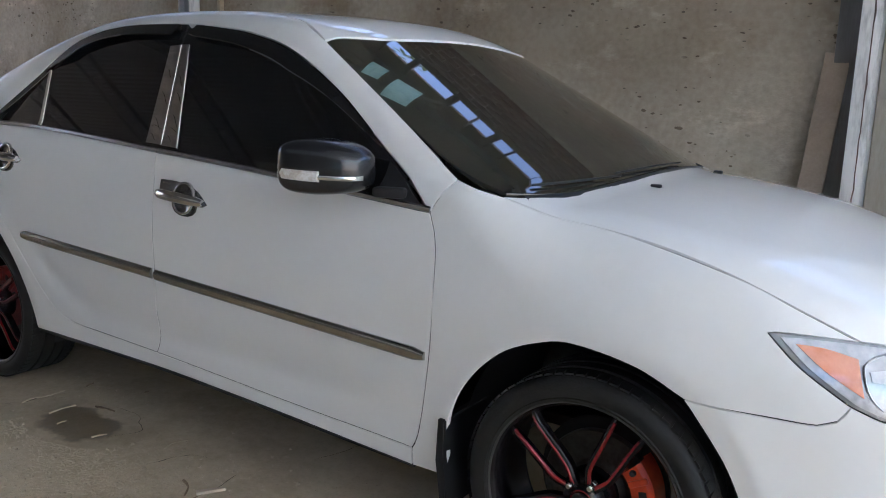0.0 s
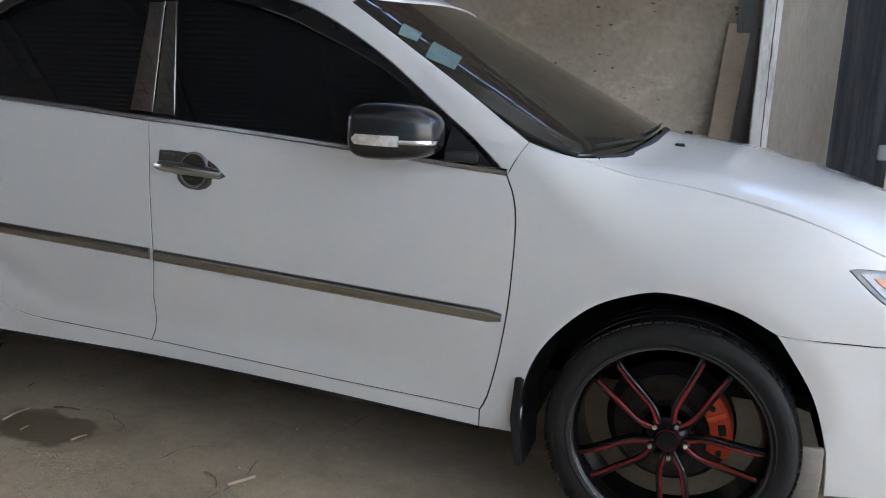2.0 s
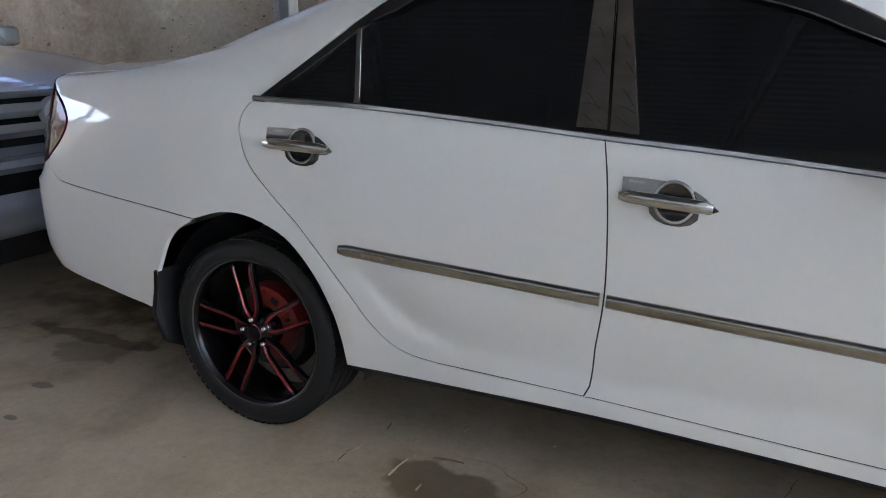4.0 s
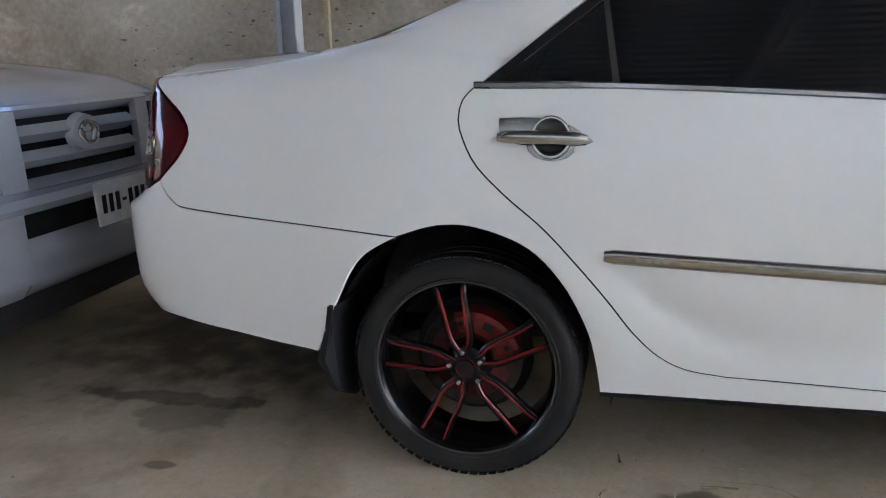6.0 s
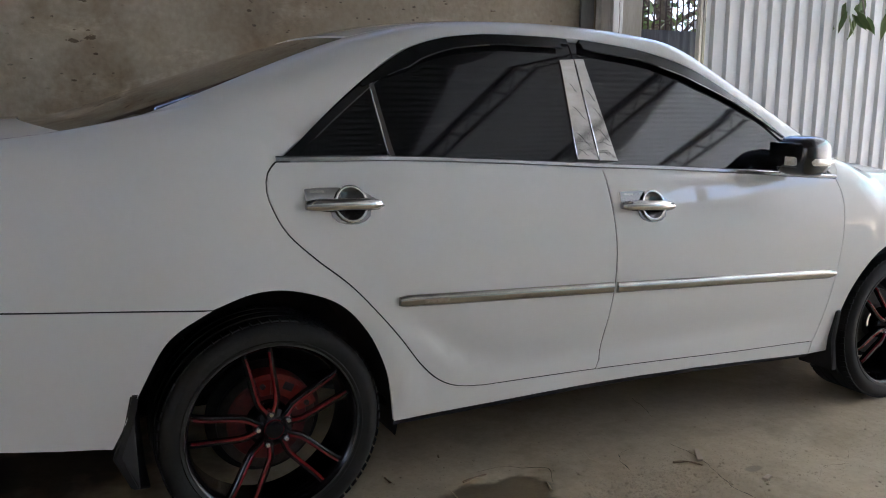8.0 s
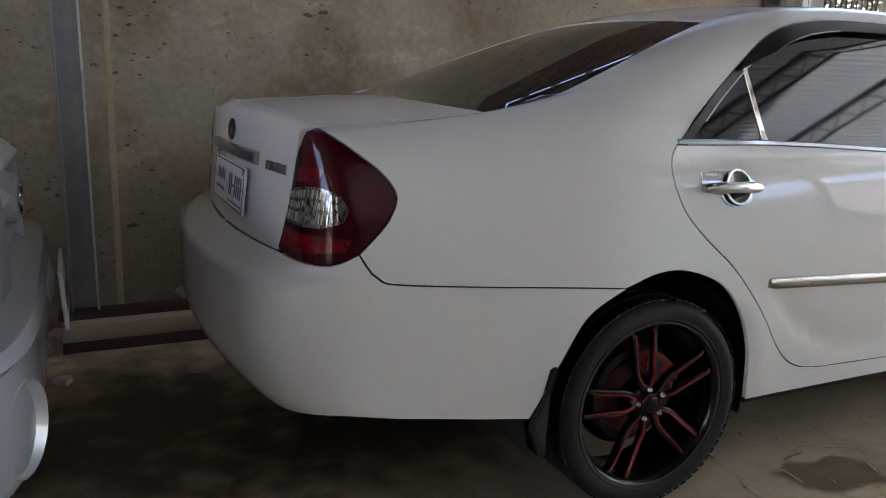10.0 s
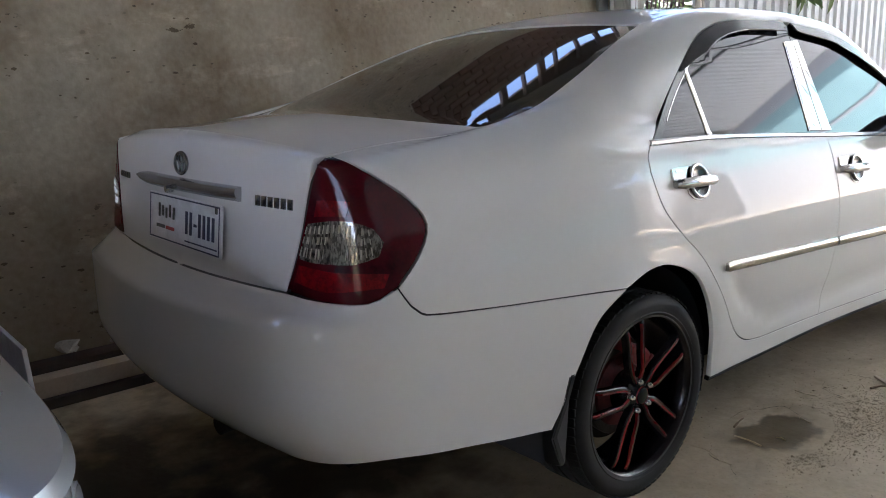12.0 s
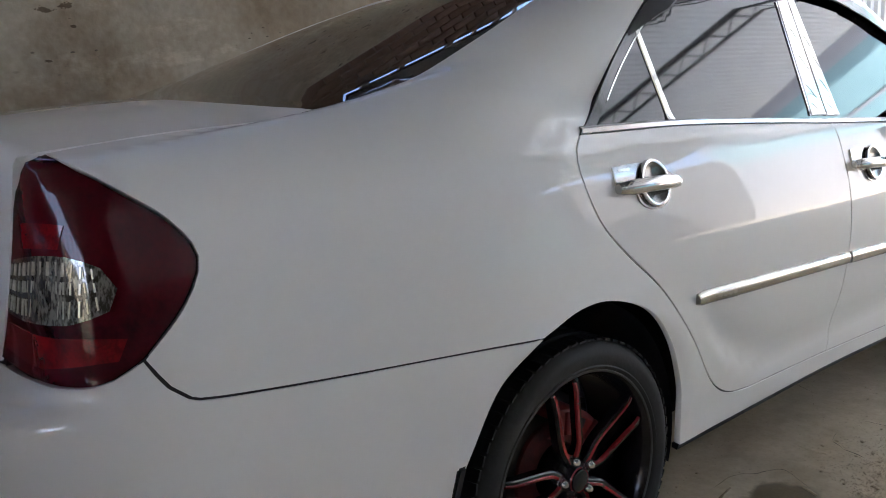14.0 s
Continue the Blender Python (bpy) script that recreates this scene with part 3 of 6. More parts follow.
TURQUOISE = mat("turquoise_paint", (0.30, 0.47, 0.45), 0.5, dark=(0.25, 0.41, 0.39), scale=2)
DARK_WALL = mat("dark_render", (0.22, 0.20, 0.175), 0.9, dark=(0.15, 0.135, 0.12), scale=1.0, bump=0.004)
SIDE_WALL = mat("old_plaster", (0.36, 0.345, 0.32), 0.9, dark=(0.22, 0.205, 0.185), scale=1.0, bump=0.004)
BLUE_STEEL = mat("blue_paint", (0.25, 0.42, 0.60), 0.45, dark=(0.18, 0.32, 0.48), scale=6)

def ground_z(x, y):
    v = Vector((x, y, 0))
    near = max(0, 1 - max(0, v.length - 4) / 4)
    fall = max(0.0, min(1.0, (x + 1.0) / 0.6)) * max(0.0, min(1.0, (5.5 - x) / 2.0)) * max(0.0, min(1.0, (1.2 - y) / 0.6))
    return FLOOR_Z + (0.013 - 0.030 * max(0.0, min(1.0, x / 2.6))) * fall + near * 0.006 * noise.noise(v * 2.3) + near * 0.003 * noise.noise(v * 7)


bm = bmesh.new()
bmesh.ops.create_grid(bm, x_segments=260, y_segments=260, size=1)
for v in bm.verts:
    v.co.x, v.co.y = math.copysign(abs(v.co.x) ** 5, v.co.x) * 600 + 4 * v.co.x + 0.6, math.copysign(abs(v.co.y) ** 5, v.co.y) * 600 + 4 * v.co.y - 1
    v.co.z = ground_z(v.co.x, v.co.y)
tagged(part("ground", bm, FLOOR, None, angle=180), "trodden grey-brown earth floor with damp spots, grit and painted shade under the saloon's tail", "ground", kind="structure")

tagged(part("wall_back", box(-9, 2.997, 1.64, 1.86, FLOOR_Z, 2.45), WALL, None), "stained brown cement-rendered wall with pale patches", "wall", kind="structure")
# unseen wall, added to shade the horizon on the yard side
tagged(part("unseen_yard_wall", merged(box(-9, 13, -11.5, -11.25, FLOOR_Z, 3.80), box(-9, 13, -11.26, -11.22, FLOOR_Z, 0.5)), SIDE_WALL, None), "unseen grey plastered wall added across the yard to shade the horizon", "wall", kind="structure")
# unseen end wall; its opening is placed to light the saloon's tail
unseen_end_wall = tagged(part("unseen_end_wall", merged(box(-9.2, -9, -11.25, -5.2, FLOOR_Z, 4.3), box(-9.2, -9, 1.4, 1.86, FLOOR_Z, 4.3), box(-9.2, -9, -5.2, 1.4, 3.6, 4.3)), SIDE_WALL, None), "unseen plastered wall with a wide barred gateway, added to shape the light", "wall", kind="structure")
for y in np.arange(-4.8, 1.3, 0.8):
    part("gate_bar", box(-9.12, -9.07, y - 0.03, y + 0.03, FLOOR_Z, 3.6), TRUSS, unseen_end_wall)
for z in (1.0, 2.1):
    part("gate_bar", box(-9.11, -9.06, -5.2, 1.4, z - 0.03, z + 0.03), TRUSS, unseen_end_wall)
# added panel that holds low light off the bumper and floor
part("light_stop_panel", box(-9.10, -9.08, -5.2, 1.4, FLOOR_Z, 0.75), TRUSS, unseen_end_wall)
# unseen reflector wall: warms the light that reaches the saloon's rear
OCHRE = mat("ochre_plaster", (0.66, 0.60, 0.42), 0.85, dark=(0.55, 0.50, 0.34), scale=1.0, bump=0.003)
tagged(part("bounce_wall", box(-15.2, -15.0, -14, 4, FLOOR_Z, 4.1), OCHRE, None), "unseen ochre wall added beyond the gateway for warm bounce light", "wall", kind="structure")


BRICK = mat("raw_brick", (0.19, 0.095, 0.065), 0.9, dark=(0.13, 0.07, 0.05), scale=5, fine=60, bump=0.004)
top_wall = tagged(part("wall_top", box(-9, 2.997, 1.66, 1.84, 2.45, 3.20), CONCRETE_JOINT, None), "bare red-brown brickwork above the render", "wall", kind="structure")
brick_mesh = None
for r in range(7):
    for i in range(30):
        bx = -2.55 + i * 0.18 + (0.09 if r % 2 else 0)
        if brick_mesh is None:
            b0 = part("brick", box(-0.085, 0.085, -0.012, 0.006, -0.044, 0.044, 0.004), BRICK, top_wall)
            brick_mesh = b0.data
        else:
            b0 = new("brick", brick_mesh)
            b0.parent = top_wall
        b0.location = (bx, 1.654, 2.50 + r * 0.098)
tagged(part("eave_board", box(-9, 2.93, 1.78, 1.82, 3.56, 3.92), TRUSS, None), "dark board under the roof's eave", "board", kind="structure")
rg = random.Random(21)
gx = -6.0
while gx < 2.9:
    wd = rg.choice((0.02, 0.03, 0.05, 0.06))
    tagged(part("gap_board", box(gx, gx + wd, 1.72, 1.76, 3.20, 3.72, 0.003), TRUSS, None), "upright board closing part of the gap under the roof", "board", kind="structure")
    gx += wd + rg.uniform(0.12, 0.34)


def corrugated(length, height, pitch=0.16, depth=0.022, thick=0.002):
    """A ribbed sheet: along x, up z."""
    prof = []
    n = round(length / pitch)
    for i in range(n):
        for u, d in ((0.0, 0.0), (0.50, 0.0), (0.62, depth), (0.88, depth)):
            prof.append((i * pitch + u * pitch, -d))
    prof.append((n * pitch, 0.0))
    bm = bmesh.new()
    a = [bm.verts.new((x, y, 0)) for x, y in prof]
    b = [bm.verts.new((x, y, height)) for x, y in prof]
    for i in range(len(prof) - 1):
        bm.faces.new((a[i], a[i + 1], b[i + 1], b[i]))
    r = bmesh.ops.extrude_face_region(bm, geom=bm.faces[:])
    bmesh.ops.translate(bm, vec=(0, thick, 0), verts=[v for v in r["geom"] if isinstance(v, bmesh.types.BMVert)])
    return bm


# roof: ribbed dark sheets on trusses, milky sheets over the way out; open along the yard and at both ends
EDGE_Y, ROOF_X0, ROOF_X1, ROOF_END = -5.6, -9.15, 2.6, 9.6


def roof_sheet(x0, x1, y0, y1, z0):
    """A ribbed sheet with its ribs along x, falling slightly from y0 to y1."""
    bm = corrugated(y0 - y1, x1 - x0, (y0 - y1) / round((y0 - y1) / 0.077), 0.014, 0.003)
    for v in bm.verts:
        v.co = (x0 + v.co.z, y0 - v.co.x, z0 + v.co.y - 0.0175 * v.co.x)
    bmesh.ops.recalc_face_normals(bm, faces=bm.faces)
    return bm


# the second sheet is added past EDGE_Y to hold back light from behind
roof_parts = [roof_sheet(ROOF_X0, ROOF_X1, 2.1, EDGE_Y, 3.95), roof_sheet(-9.25, -4.0, EDGE_Y + 0.35, -11.25, 3.80)]
for x in (-4.9, -3.3, -1.7, -0.1, 1.5, 3.1, 4.7, 6.3, 7.9):
    slant = Matrix.Translation((x, 1.70, 0)) @ Matrix.Rotation(radians(-18), 4, "Z")
    roof_parts.append(box(-0.025, 0.025, -7.6, 0, 3.72, 3.77, 0, slant))
    roof_parts.append(box(-0.016, 0.016, -7.6, 0, 3.56, 3.585, 0, slant))
    web = [slant @ Vector((0, -0.05 - 0.15 * i, 3.725 if i % 2 else 3.58)) for i in range(50)]
    for p, q in zip(web, web[1:]):
        roof_parts.append(tube([p, q], 0.009, 5))
tagged(part("ceiling", merged(*roof_parts), ROOF_SHEET, None, angle=20), "ribbed metal shed roof on steel trusses", "ceiling", kind="structure")
tagged(part("ceiling_grey_sheets", merged(roof_sheet(ROOF_X1, 5.1, 2.1, EDGE_Y, 3.95), roof_sheet(-4.0, 9.5, EDGE_Y + 0.35, -11.25, 3.80)), CLOUDY, None, angle=20), "ribbed dusty roof sheets that let some daylight through", "ceiling", kind="structure")
tagged(part("ceiling_light_sheets", roof_sheet(5.1, ROOF_END, 2.1, EDGE_Y, 3.95), MILKY, None, angle=20), "ribbed milky roof sheets that let daylight through", "ceiling", kind="structure")
for x in (-4.9, 6.3):
    for y in (EDGE_Y + 0.1, 1.95):
        tagged(part("steel_column", box(x - 0.05, x + 0.05, y - 0.05, y + 0.05, FLOOR_Z, 3.7, 0.004), TRUSS, None), "plain steel column carrying the roof", "column", kind="structure")

# steel post and timber lath against the wall behind the car
post = empty("steel_post", (-1.49, 1.46, FLOOR_Z), label="galvanised steel channel post against the rendered wall", category="post")
part("web", box(-0.055, 0.055, -0.004, 0.004, 0, 3.35, 0.001), GALV, post)
# the right-hand flange has its highlight put in as a whiter material
for sx in (-1, 1):
    part("flange", box(sx * 0.055 - 0.005, sx * 0.055 + 0.005, -0.05, 0.045, 0, 3.35, 0.002), WHITE_STEEL if sx > 0 else GALV, post)
lath = empty("timber_lath", (-1.33, 1.595, FLOOR_Z), label="thin pale timber lath standing against the wall", category="timber")
part("strip", box(-0.014, 0.014, -0.02, 0.02, 0, 3.0, 0.002, Matrix.Rotation(radians(0.6), 4, "Y")), STRAW, lath)
part("bolt", lathe([(0, 0.012), (0.008, 0.010), (0.009, 0.0), (0.009, -0.02)], 12, Matrix.Translation((-0.09, -0.10, 0.37)) @ Matrix.Rotation(radians(90), 4, "X")), STEEL_NUT, post)

# front corner: white steel post, concrete pier, leaning plank, dark sheet, latticed light, ribbed white fence
post = empty("white_post", (2.955, 1.50, FLOOR_Z), label="white painted steel post with flaking grey paint", category="post")
part("web", box(-0.004, 0.004, -0.085, 0.085, 0, 3.7, 0.001), WHITE_STEEL, post)
for sy in (-1, 1):
    part("flange", box(-0.040, 0.040, sy * 0.09 - 0.005, sy * 0.09 + 0.005, 0, 3.7, 0.002), WHITE_STEEL, post)
part("flaked_seam", tube([(0.012 + 0.006 * noise.noise(Vector((0, 3, i * 0.8))), -0.0935, 0.75 + 0.05 * i) for i in range(40)], [0.003 + 0.003 * abs(noise.noise(Vector((1, 2, i * 1.7)))) for i in range(40)], 6), TRUSS, post, "dark seam where the paint has flaked")
tagged(part("pier", box(3.00, 3.29, 1.56, 1.86, FLOOR_Z, 4.2, 0.006), CONCRETE, None), "pale concrete pier at the end of the wall", "pier", kind="structure")
plank = empty("plank", (2.70, 1.50, FLOOR_Z), label="rough pale timber plank leaning on the wall", category="plank")
bm = box(-0.055, 0.055, -0.014, 0.014, 0, 1.50, 0.003, Matrix.Rotation(radians(-4.5), 4, "X") @ Matrix.Rotation(radians(4.4), 4, "Y"))
part("board", bm, TIMBER, plank)
# grey strip in place of the shade between the plank and the white post
SHADE_STRIP = mat("shade_strip_grey", (0.24, 0.24, 0.235), 0.75, dark=(0.15, 0.145, 0.135), scale=6, fine=60, stretch=(2, 1, 0.2))
tagged(part("shade_strip", box(2.80, 2.905, 1.600, 1.625, FLOOR_Z, 2.35, 0.003), SHADE_STRIP, None), "dark grey strip standing for the shade between plank and post", "board")
bm = corrugated(0.75, 1.78, 0.075, 0.0025)
bmesh.ops.transform(bm, matrix=Matrix.Translation((3.29, 1.70, FLOOR_Z)), verts=bm.verts)
tagged(part("dark_sheet", bm, GREY_SHEET, None, angle=20), "dark grey ribbed sheet beside the pier", "sheet", kind="structure")
grille_w = empty("metal_lattice", (3.29, 1.70, 1.74), label="black wrought metal lattice above the dark sheet", category="lattice")
for i in range(14):
    part("bar", tube([(0.01 + i * 0.054, 0, 0), (0.01 + i * 0.054, 0, 0.9)], 0.007, 8), RUST, grille_w)
for i in range(70):
    z, x0 = 0.02 + (i // 7) * 0.085, 0.01 + 0.105 * (i % 7)
    part("scroll", tube([(x0 + (0.045 - 0.004 * a) * math.cos(a + i) + 0.035, 0.006, z + (0.045 - 0.004 * a) * math.sin(a + i)) for a in np.linspace(0, 7.0, 16)], 0.005, 6), RUST, grille_w)
bm = corrugated(5.2, 2.10, 0.13, 0.024)
bmesh.ops.transform(bm, matrix=Matrix.Translation((3.56, 1.26, FLOOR_Z)) @ Matrix.Rotation(radians(-2), 4, "Z"), verts=bm.verts)
fence = tagged(part("fence", bm, WHITE_SHEET, None, angle=20), "ribbed white sheet-metal fence", "fence", kind="structure")
part("edge_post", merged(box(3.525, 3.566, 1.235, 1.285, FLOOR_Z, 2.3, 0.003), box(3.505, 3.525, 1.225, 1.245, FLOOR_Z, 2.3, 0.003), box(3.534, 3.540, 1.222, 1.236, FLOOR_Z, 2.3, 0.001), box(3.550, 3.556, 1.224, 1.236, FLOOR_Z, 2.3, 0.001)), CREAM_STEEL, fence, "cream edge post with flaking paint")
part("rail", box(3.55, 8.7, 1.29, 1.33, 1.72, 1.77, 0.003), WHITE_STEEL, fence)
part("rail", box(3.55, 8.7, 1.29, 1.33, 0.30, 0.35, 0.003), WHITE_STEEL, fence)
lock = empty("padlock", (3.527, 1.21, 1.03), label="padlock and chain hanging on the fence's edge post", category="lock")
part("hasp", box(-0.03, 0.03, -0.018, 0.02, 0.01, 0.07, 0.004), RUST, lock)
part("padlock_body", box(-0.075, 0.0, -0.028, 0.004, -0.185, -0.115, 0.012), GALV, lock)
for i in range(5):
    c = Vector((-0.006 - 0.004 * i, -0.008, 0.02 - i * 0.028))
    part("chain_link", tube([c + Vector((0.009 * math.cos(a) * (1 if i % 2 else 0.5), 0.009 * math.cos(a) * (0 if i % 2 else 0.9), 0.019 * math.sin(a))) for a in np.linspace(0, 2 * math.pi, 14)], 0.0035, 6), GALV, lock)

# yard beyond: plain buildings that close the view and stand in the reflections
tagged(part("yard_house", merged(box(13.0, 13.3, -8.2, 10, FLOOR_Z, 5.2), box(12.6, 13.6, -8.2, 10, 5.2, 5.35)), PLASTER, None), "pale plastered house wall with a turquoise band across the yard", "house", kind="structure")
for z0, z1 in ((3.15, 3.7), (3.78, 4.6)):
    part("painted_band", box(12.985, 12.997, -8.1, 9.9, z0, z1), TURQUOISE, bpy.data.objects["yard_house"])
tagged(part("yard_fence", merged(box(6.0, 13.0, -11.2, -11.1, FLOOR_Z, 1.7), box(5.9, 13.0, -11.21, -11.05, 1.7, 1.78)), TURQUOISE, None), "turquoise painted yard wall", "wall", kind="structure")

# unseen dark wall, added so that less light comes from this side
tagged(part("dimming_wall", box(13.0, 13.25, -16, -8.2, FLOOR_Z, 4.0), DARK_WALL, None), "unseen dark wall added beside the yard house to cut its brightness", "wall", kind="structure")

# steel beam and rubble at the wall's foot
beam_ = empty("steel_beam", (-0.55, 1.36, FLOOR_Z), label="rusty steel channel with a timber board lying by the wall", category="beam")
part("lower_flange", box(-1.05, 1.6, -0.11, 0.11, 0.0, 0.045, 0.003), RUST, beam_)
part("board", box(-1.05, 1.6, -0.085, 0.10, 0.045, 0.125, 0.006), TIMBER, beam_)
part("upper_flange", box(-1.06, 1.6, 0.0, 0.115, 0.125, 0.155, 0.003), RUST, beam_)


def stone(seed, r, squash=0.6):
    bm = bmesh.new()
    bmesh.ops.create_icosphere(bm, subdivisions=2, radius=r)
    for v in bm.verts:
        d = v.co.normalized()
        v.co *= 0.75 + 0.5 * noise.noise(d * 1.7 + Vector((seed * 3.1, seed, 0)))
        v.co.z *= squash
    return bm


rs = random.Random(4)
for i in range(26):
    x, y = rs.uniform(-2.1, -1.63), rs.uniform(1.05, 1.52)
    r = rs.uniform(0.015, 0.055)
    bm = stone(i, r)
    low = min(v.co.z for v in bm.verts)
    s = tagged(part("rubble_stone", bm, STONE, None, angle=30), "broken pale rubble stone on the floor", "stone", "rubble by the wall")
    s.location, s.rotation_euler = (x, y, FLOOR_Z - low - 0.002), (0, 0, rs.uniform(0, 6))
for i, (x, y, r) in enumerate(((-1.03, 1.49, 0.065), (-0.82, 1.50, 0.03), (-1.60, 0.86, 0.05))):
    bm = stone(40 + i, r)
    low = min(v.co.z for v in bm.verts)
    s = tagged(part("rubble_stone", bm, STONE, None, angle=30), "broken pale rubble stone", "stone", "rubble by the wall")
    s.location = (x, y, (FLOOR_Z if i == 2 else FLOOR_Z + 0.155) - low - 0.004)

SHARD = mat("broken_tile", (0.70, 0.52, 0.43), 0.85, dark=(0.55, 0.42, 0.35), scale=12, bump=0.003)
for i, (x, y, r, tilt) in enumerate(((-1.70, 1.40, 0.07, 14), (-1.62, 1.54, 0.06, 30), (-1.60, 1.47, 0.05, 8), (-1.76, 1.54, 0.05, 20), (-1.67, 1.30, 0.035, 5), (-1.84, 1.45, 0.06, 12), (-1.65, 1.14, 0.055, 4))):
    bm = bmesh.new()
    k = rs.randint(4, 6)
    ring = [bm.verts.new((r * rs.uniform(0.7, 1.2) * math.cos(2 * math.pi * j / k), 0.55 * r * rs.uniform(0.7, 1.3) * math.sin(2 * math.pi * j / k), 0)) for j in range(k)]
    bm.faces.new(ring)
    q = bmesh.ops.extrude_face_region(bm, geom=bm.faces[:])
    bmesh.ops.translate(bm, vec=(0, 0, 0.016), verts=[v for v in q["geom"] if isinstance(v, bmesh.types.BMVert)])
    bmesh.ops.recalc_face_normals(bm, faces=bm.faces)
    bmesh.ops.rotate(bm, verts=bm.verts, matrix=Matrix.Rotation(radians(tilt), 3, "X") @ Matrix.Rotation(rs.uniform(0, 6), 3, "Z"))
    low = min(v.co.z for v in bm.verts)
    o = tagged(part("tile_shard", bm, SHARD if i < 6 else STONE, None), "broken pinkish tile shard on the rubble", "shard", "rubble by the wall")
    o.location = (x, y, ground_z(x, y) - low - 0.002)

# grit, puddle, twigs
ico = bmesh.new()
bmesh.ops.create_icosphere(ico, subdivisions=1, radius=1)
ico_v, ico_f = [v.co.copy() for v in ico.verts], [[v.index for v in q.verts] for q in ico.faces]
ico.free()
verts, faces = [], []
for i in range(7800):
    if i < 4000:
        x, y = rs.gauss(1.15, 0.22), rs.gauss(-1.12, 0.12)
    elif i < 4450:
        x, y = rs.gauss(0.58, 0.07), rs.gauss(-1.09, 0.035)
    elif i < 4900:
        x, y = rs.gauss(0.90, 0.10), rs.gauss(-1.06, 0.045)
    elif i < 5600:
        x, y = rs.gauss(1.9, 0.45), rs.gauss(-1.15, 0.16)
    else:
        x, y = rs.uniform(-1.8, 3.4), rs.uniform(-2.0, -0.5)
    if ((x - 0.735) / 0.27) ** 2 + ((y + 0.925) / 0.15) ** 2 < 1:
        continue
    r = rs.uniform(0.0010, 0.0028) if rs.random() < 0.96 else rs.uniform(0.003, 0.007)
    z = ground_z(x, y) + r * 0.25
    sq = Vector((rs.uniform(0.7, 1.4), rs.uniform(0.7, 1.4), rs.uniform(0.5, 0.9))) * r
    k = len(verts)
    verts += [(x + v.x * sq.x * rs.uniform(0.75, 1.2), y + v.y * sq.y * rs.uniform(0.75, 1.2), z + v.z * sq.z) for v in ico_v]
    faces += [[k + j for j in q] for q in ico_f]
me = bpy.data.meshes.new("grit")
me.from_pydata(verts, [], faces)
me.materials.append(GRIT)
tagged(new("grit", me), "loose grit and pebbles on the floor", "gravel", kind="stuff")

# hairline cracks in the crust
CRACK = mat("crack_shade", (0.12, 0.095, 0.065), 0.95, dark=(0.07, 0.055, 0.04), scale=30)
for run in ([(1.49, -0.83), (1.51, -0.94), (1.49, -1.05), (1.46, -1.14), (1.44, -1.22), (1.45, -1.27), (1.43, -1.40)], [(0.70, -0.74), (0.82, -0.73), (0.90, -0.78), (0.96, -0.82), (0.91, -0.93)], [(0.30, -1.00), (0.37, -0.93), (0.38, -0.86), (0.47, -0.80)], [(1.20, -0.98), (1.25, -0.84), (1.36, -0.80)], [(1.62, -0.60), (1.66, -0.48), (1.68, -0.38)], [(1.72, -1.30), (1.86, -1.22), (1.95, -1.24), (2.08, -1.15)]):
    pts = curve_through([(x, y, 0) for x, y in run], 0.012)
    bm = bmesh.new()
    prev = None
    for i, p in enumerate(pts):
        x, y = p[0] + 0.008 * noise.noise(Vector((p[0] * 22, p[1] * 22, 3))), p[1] + 0.008 * noise.noise(Vector((p[0] * 22, p[1] * 22, 9)))
        w2 = 0.0022 * (0.35 + abs(noise.noise(Vector((x * 30, y * 30, 1)))) * 1.6) * min(1, i / 4 + 0.1, (len(pts) - 1 - i) / 4 + 0.1)
        row = [bm.verts.new((x + w2, y + w2 * 0.5, ground_z(x, y) + 0.0012)), bm.verts.new((x - w2, y - w2 * 0.5, ground_z(x, y) + 0.0012))]
        if prev:
            bm.faces.new((prev[0], prev[1], row[1], row[0]))
        prev = row
    tagged(part("floor_crack", bm, CRACK, None), "thin dark crack in the earth floor", "crack", kind="structure")


def twig(pts, r, label="dry broken twig on the floor"):
    q = [(x, y, ground_z(x, y) + z * 0.55) for x, y, z in pts]
    n = len(curve_through(q, 0.02))
    return tagged(part("twig", tube(curve_through(q, 0.02), [0.62 * r * (1 - 0.5 * i / n) * (1 + 0.25 * math.sin(i * 2.3)) for i in range(n)], 7), TWIG, None), label, "twig", "twigs on the floor")


for pts, r in (([(0.563, -0.939, 0.010), (0.567, -0.885, 0.016), (0.571, -0.833, 0.012)], 0.0060), ([(0.875, -0.963, 0.008), (0.884, -0.938, 0.012), (0.893, -0.914, 0.008)], 0.0055),
               ([(0.671, -0.972, 0.006), (0.674, -0.956, 0.012), (0.672, -0.937, 0.006)], 0.0045), ([(0.373, -0.940, 0.006), (0.365, -0.901, 0.010), (0.383, -0.870, 0.007), (0.399, -0.826, 0.010), (0.392, -0.771, 0.006)], 0.0030),
               ([(1.151, -0.861, 0.006), (1.138, -0.817, 0.009), (1.155, -0.765, 0.006)], 0.0030)):
    twig(pts, r, "pale dry straw on the floor").data.materials[0] = STRAW
twig([(0.639, -0.792, 0.010), (0.69, -0.783, 0.014), (0.737, -0.774, 0.010)], 0.0065)
twig([(0.419, -0.691, 0.006), (0.414, -0.654, 0.010)], 0.005)
twig([(0.653, -0.578, 0.006), (0.658, -0.562, 0.008)], 0.005)
twig([(1.39, -0.97, 0.008), (1.44, -0.99, 0.012), (1.47, -1.03, 0.008)], 0.007)
twig([(2.35, -1.25, 0.006), (2.42, -1.28, 0.007)], 0.004)
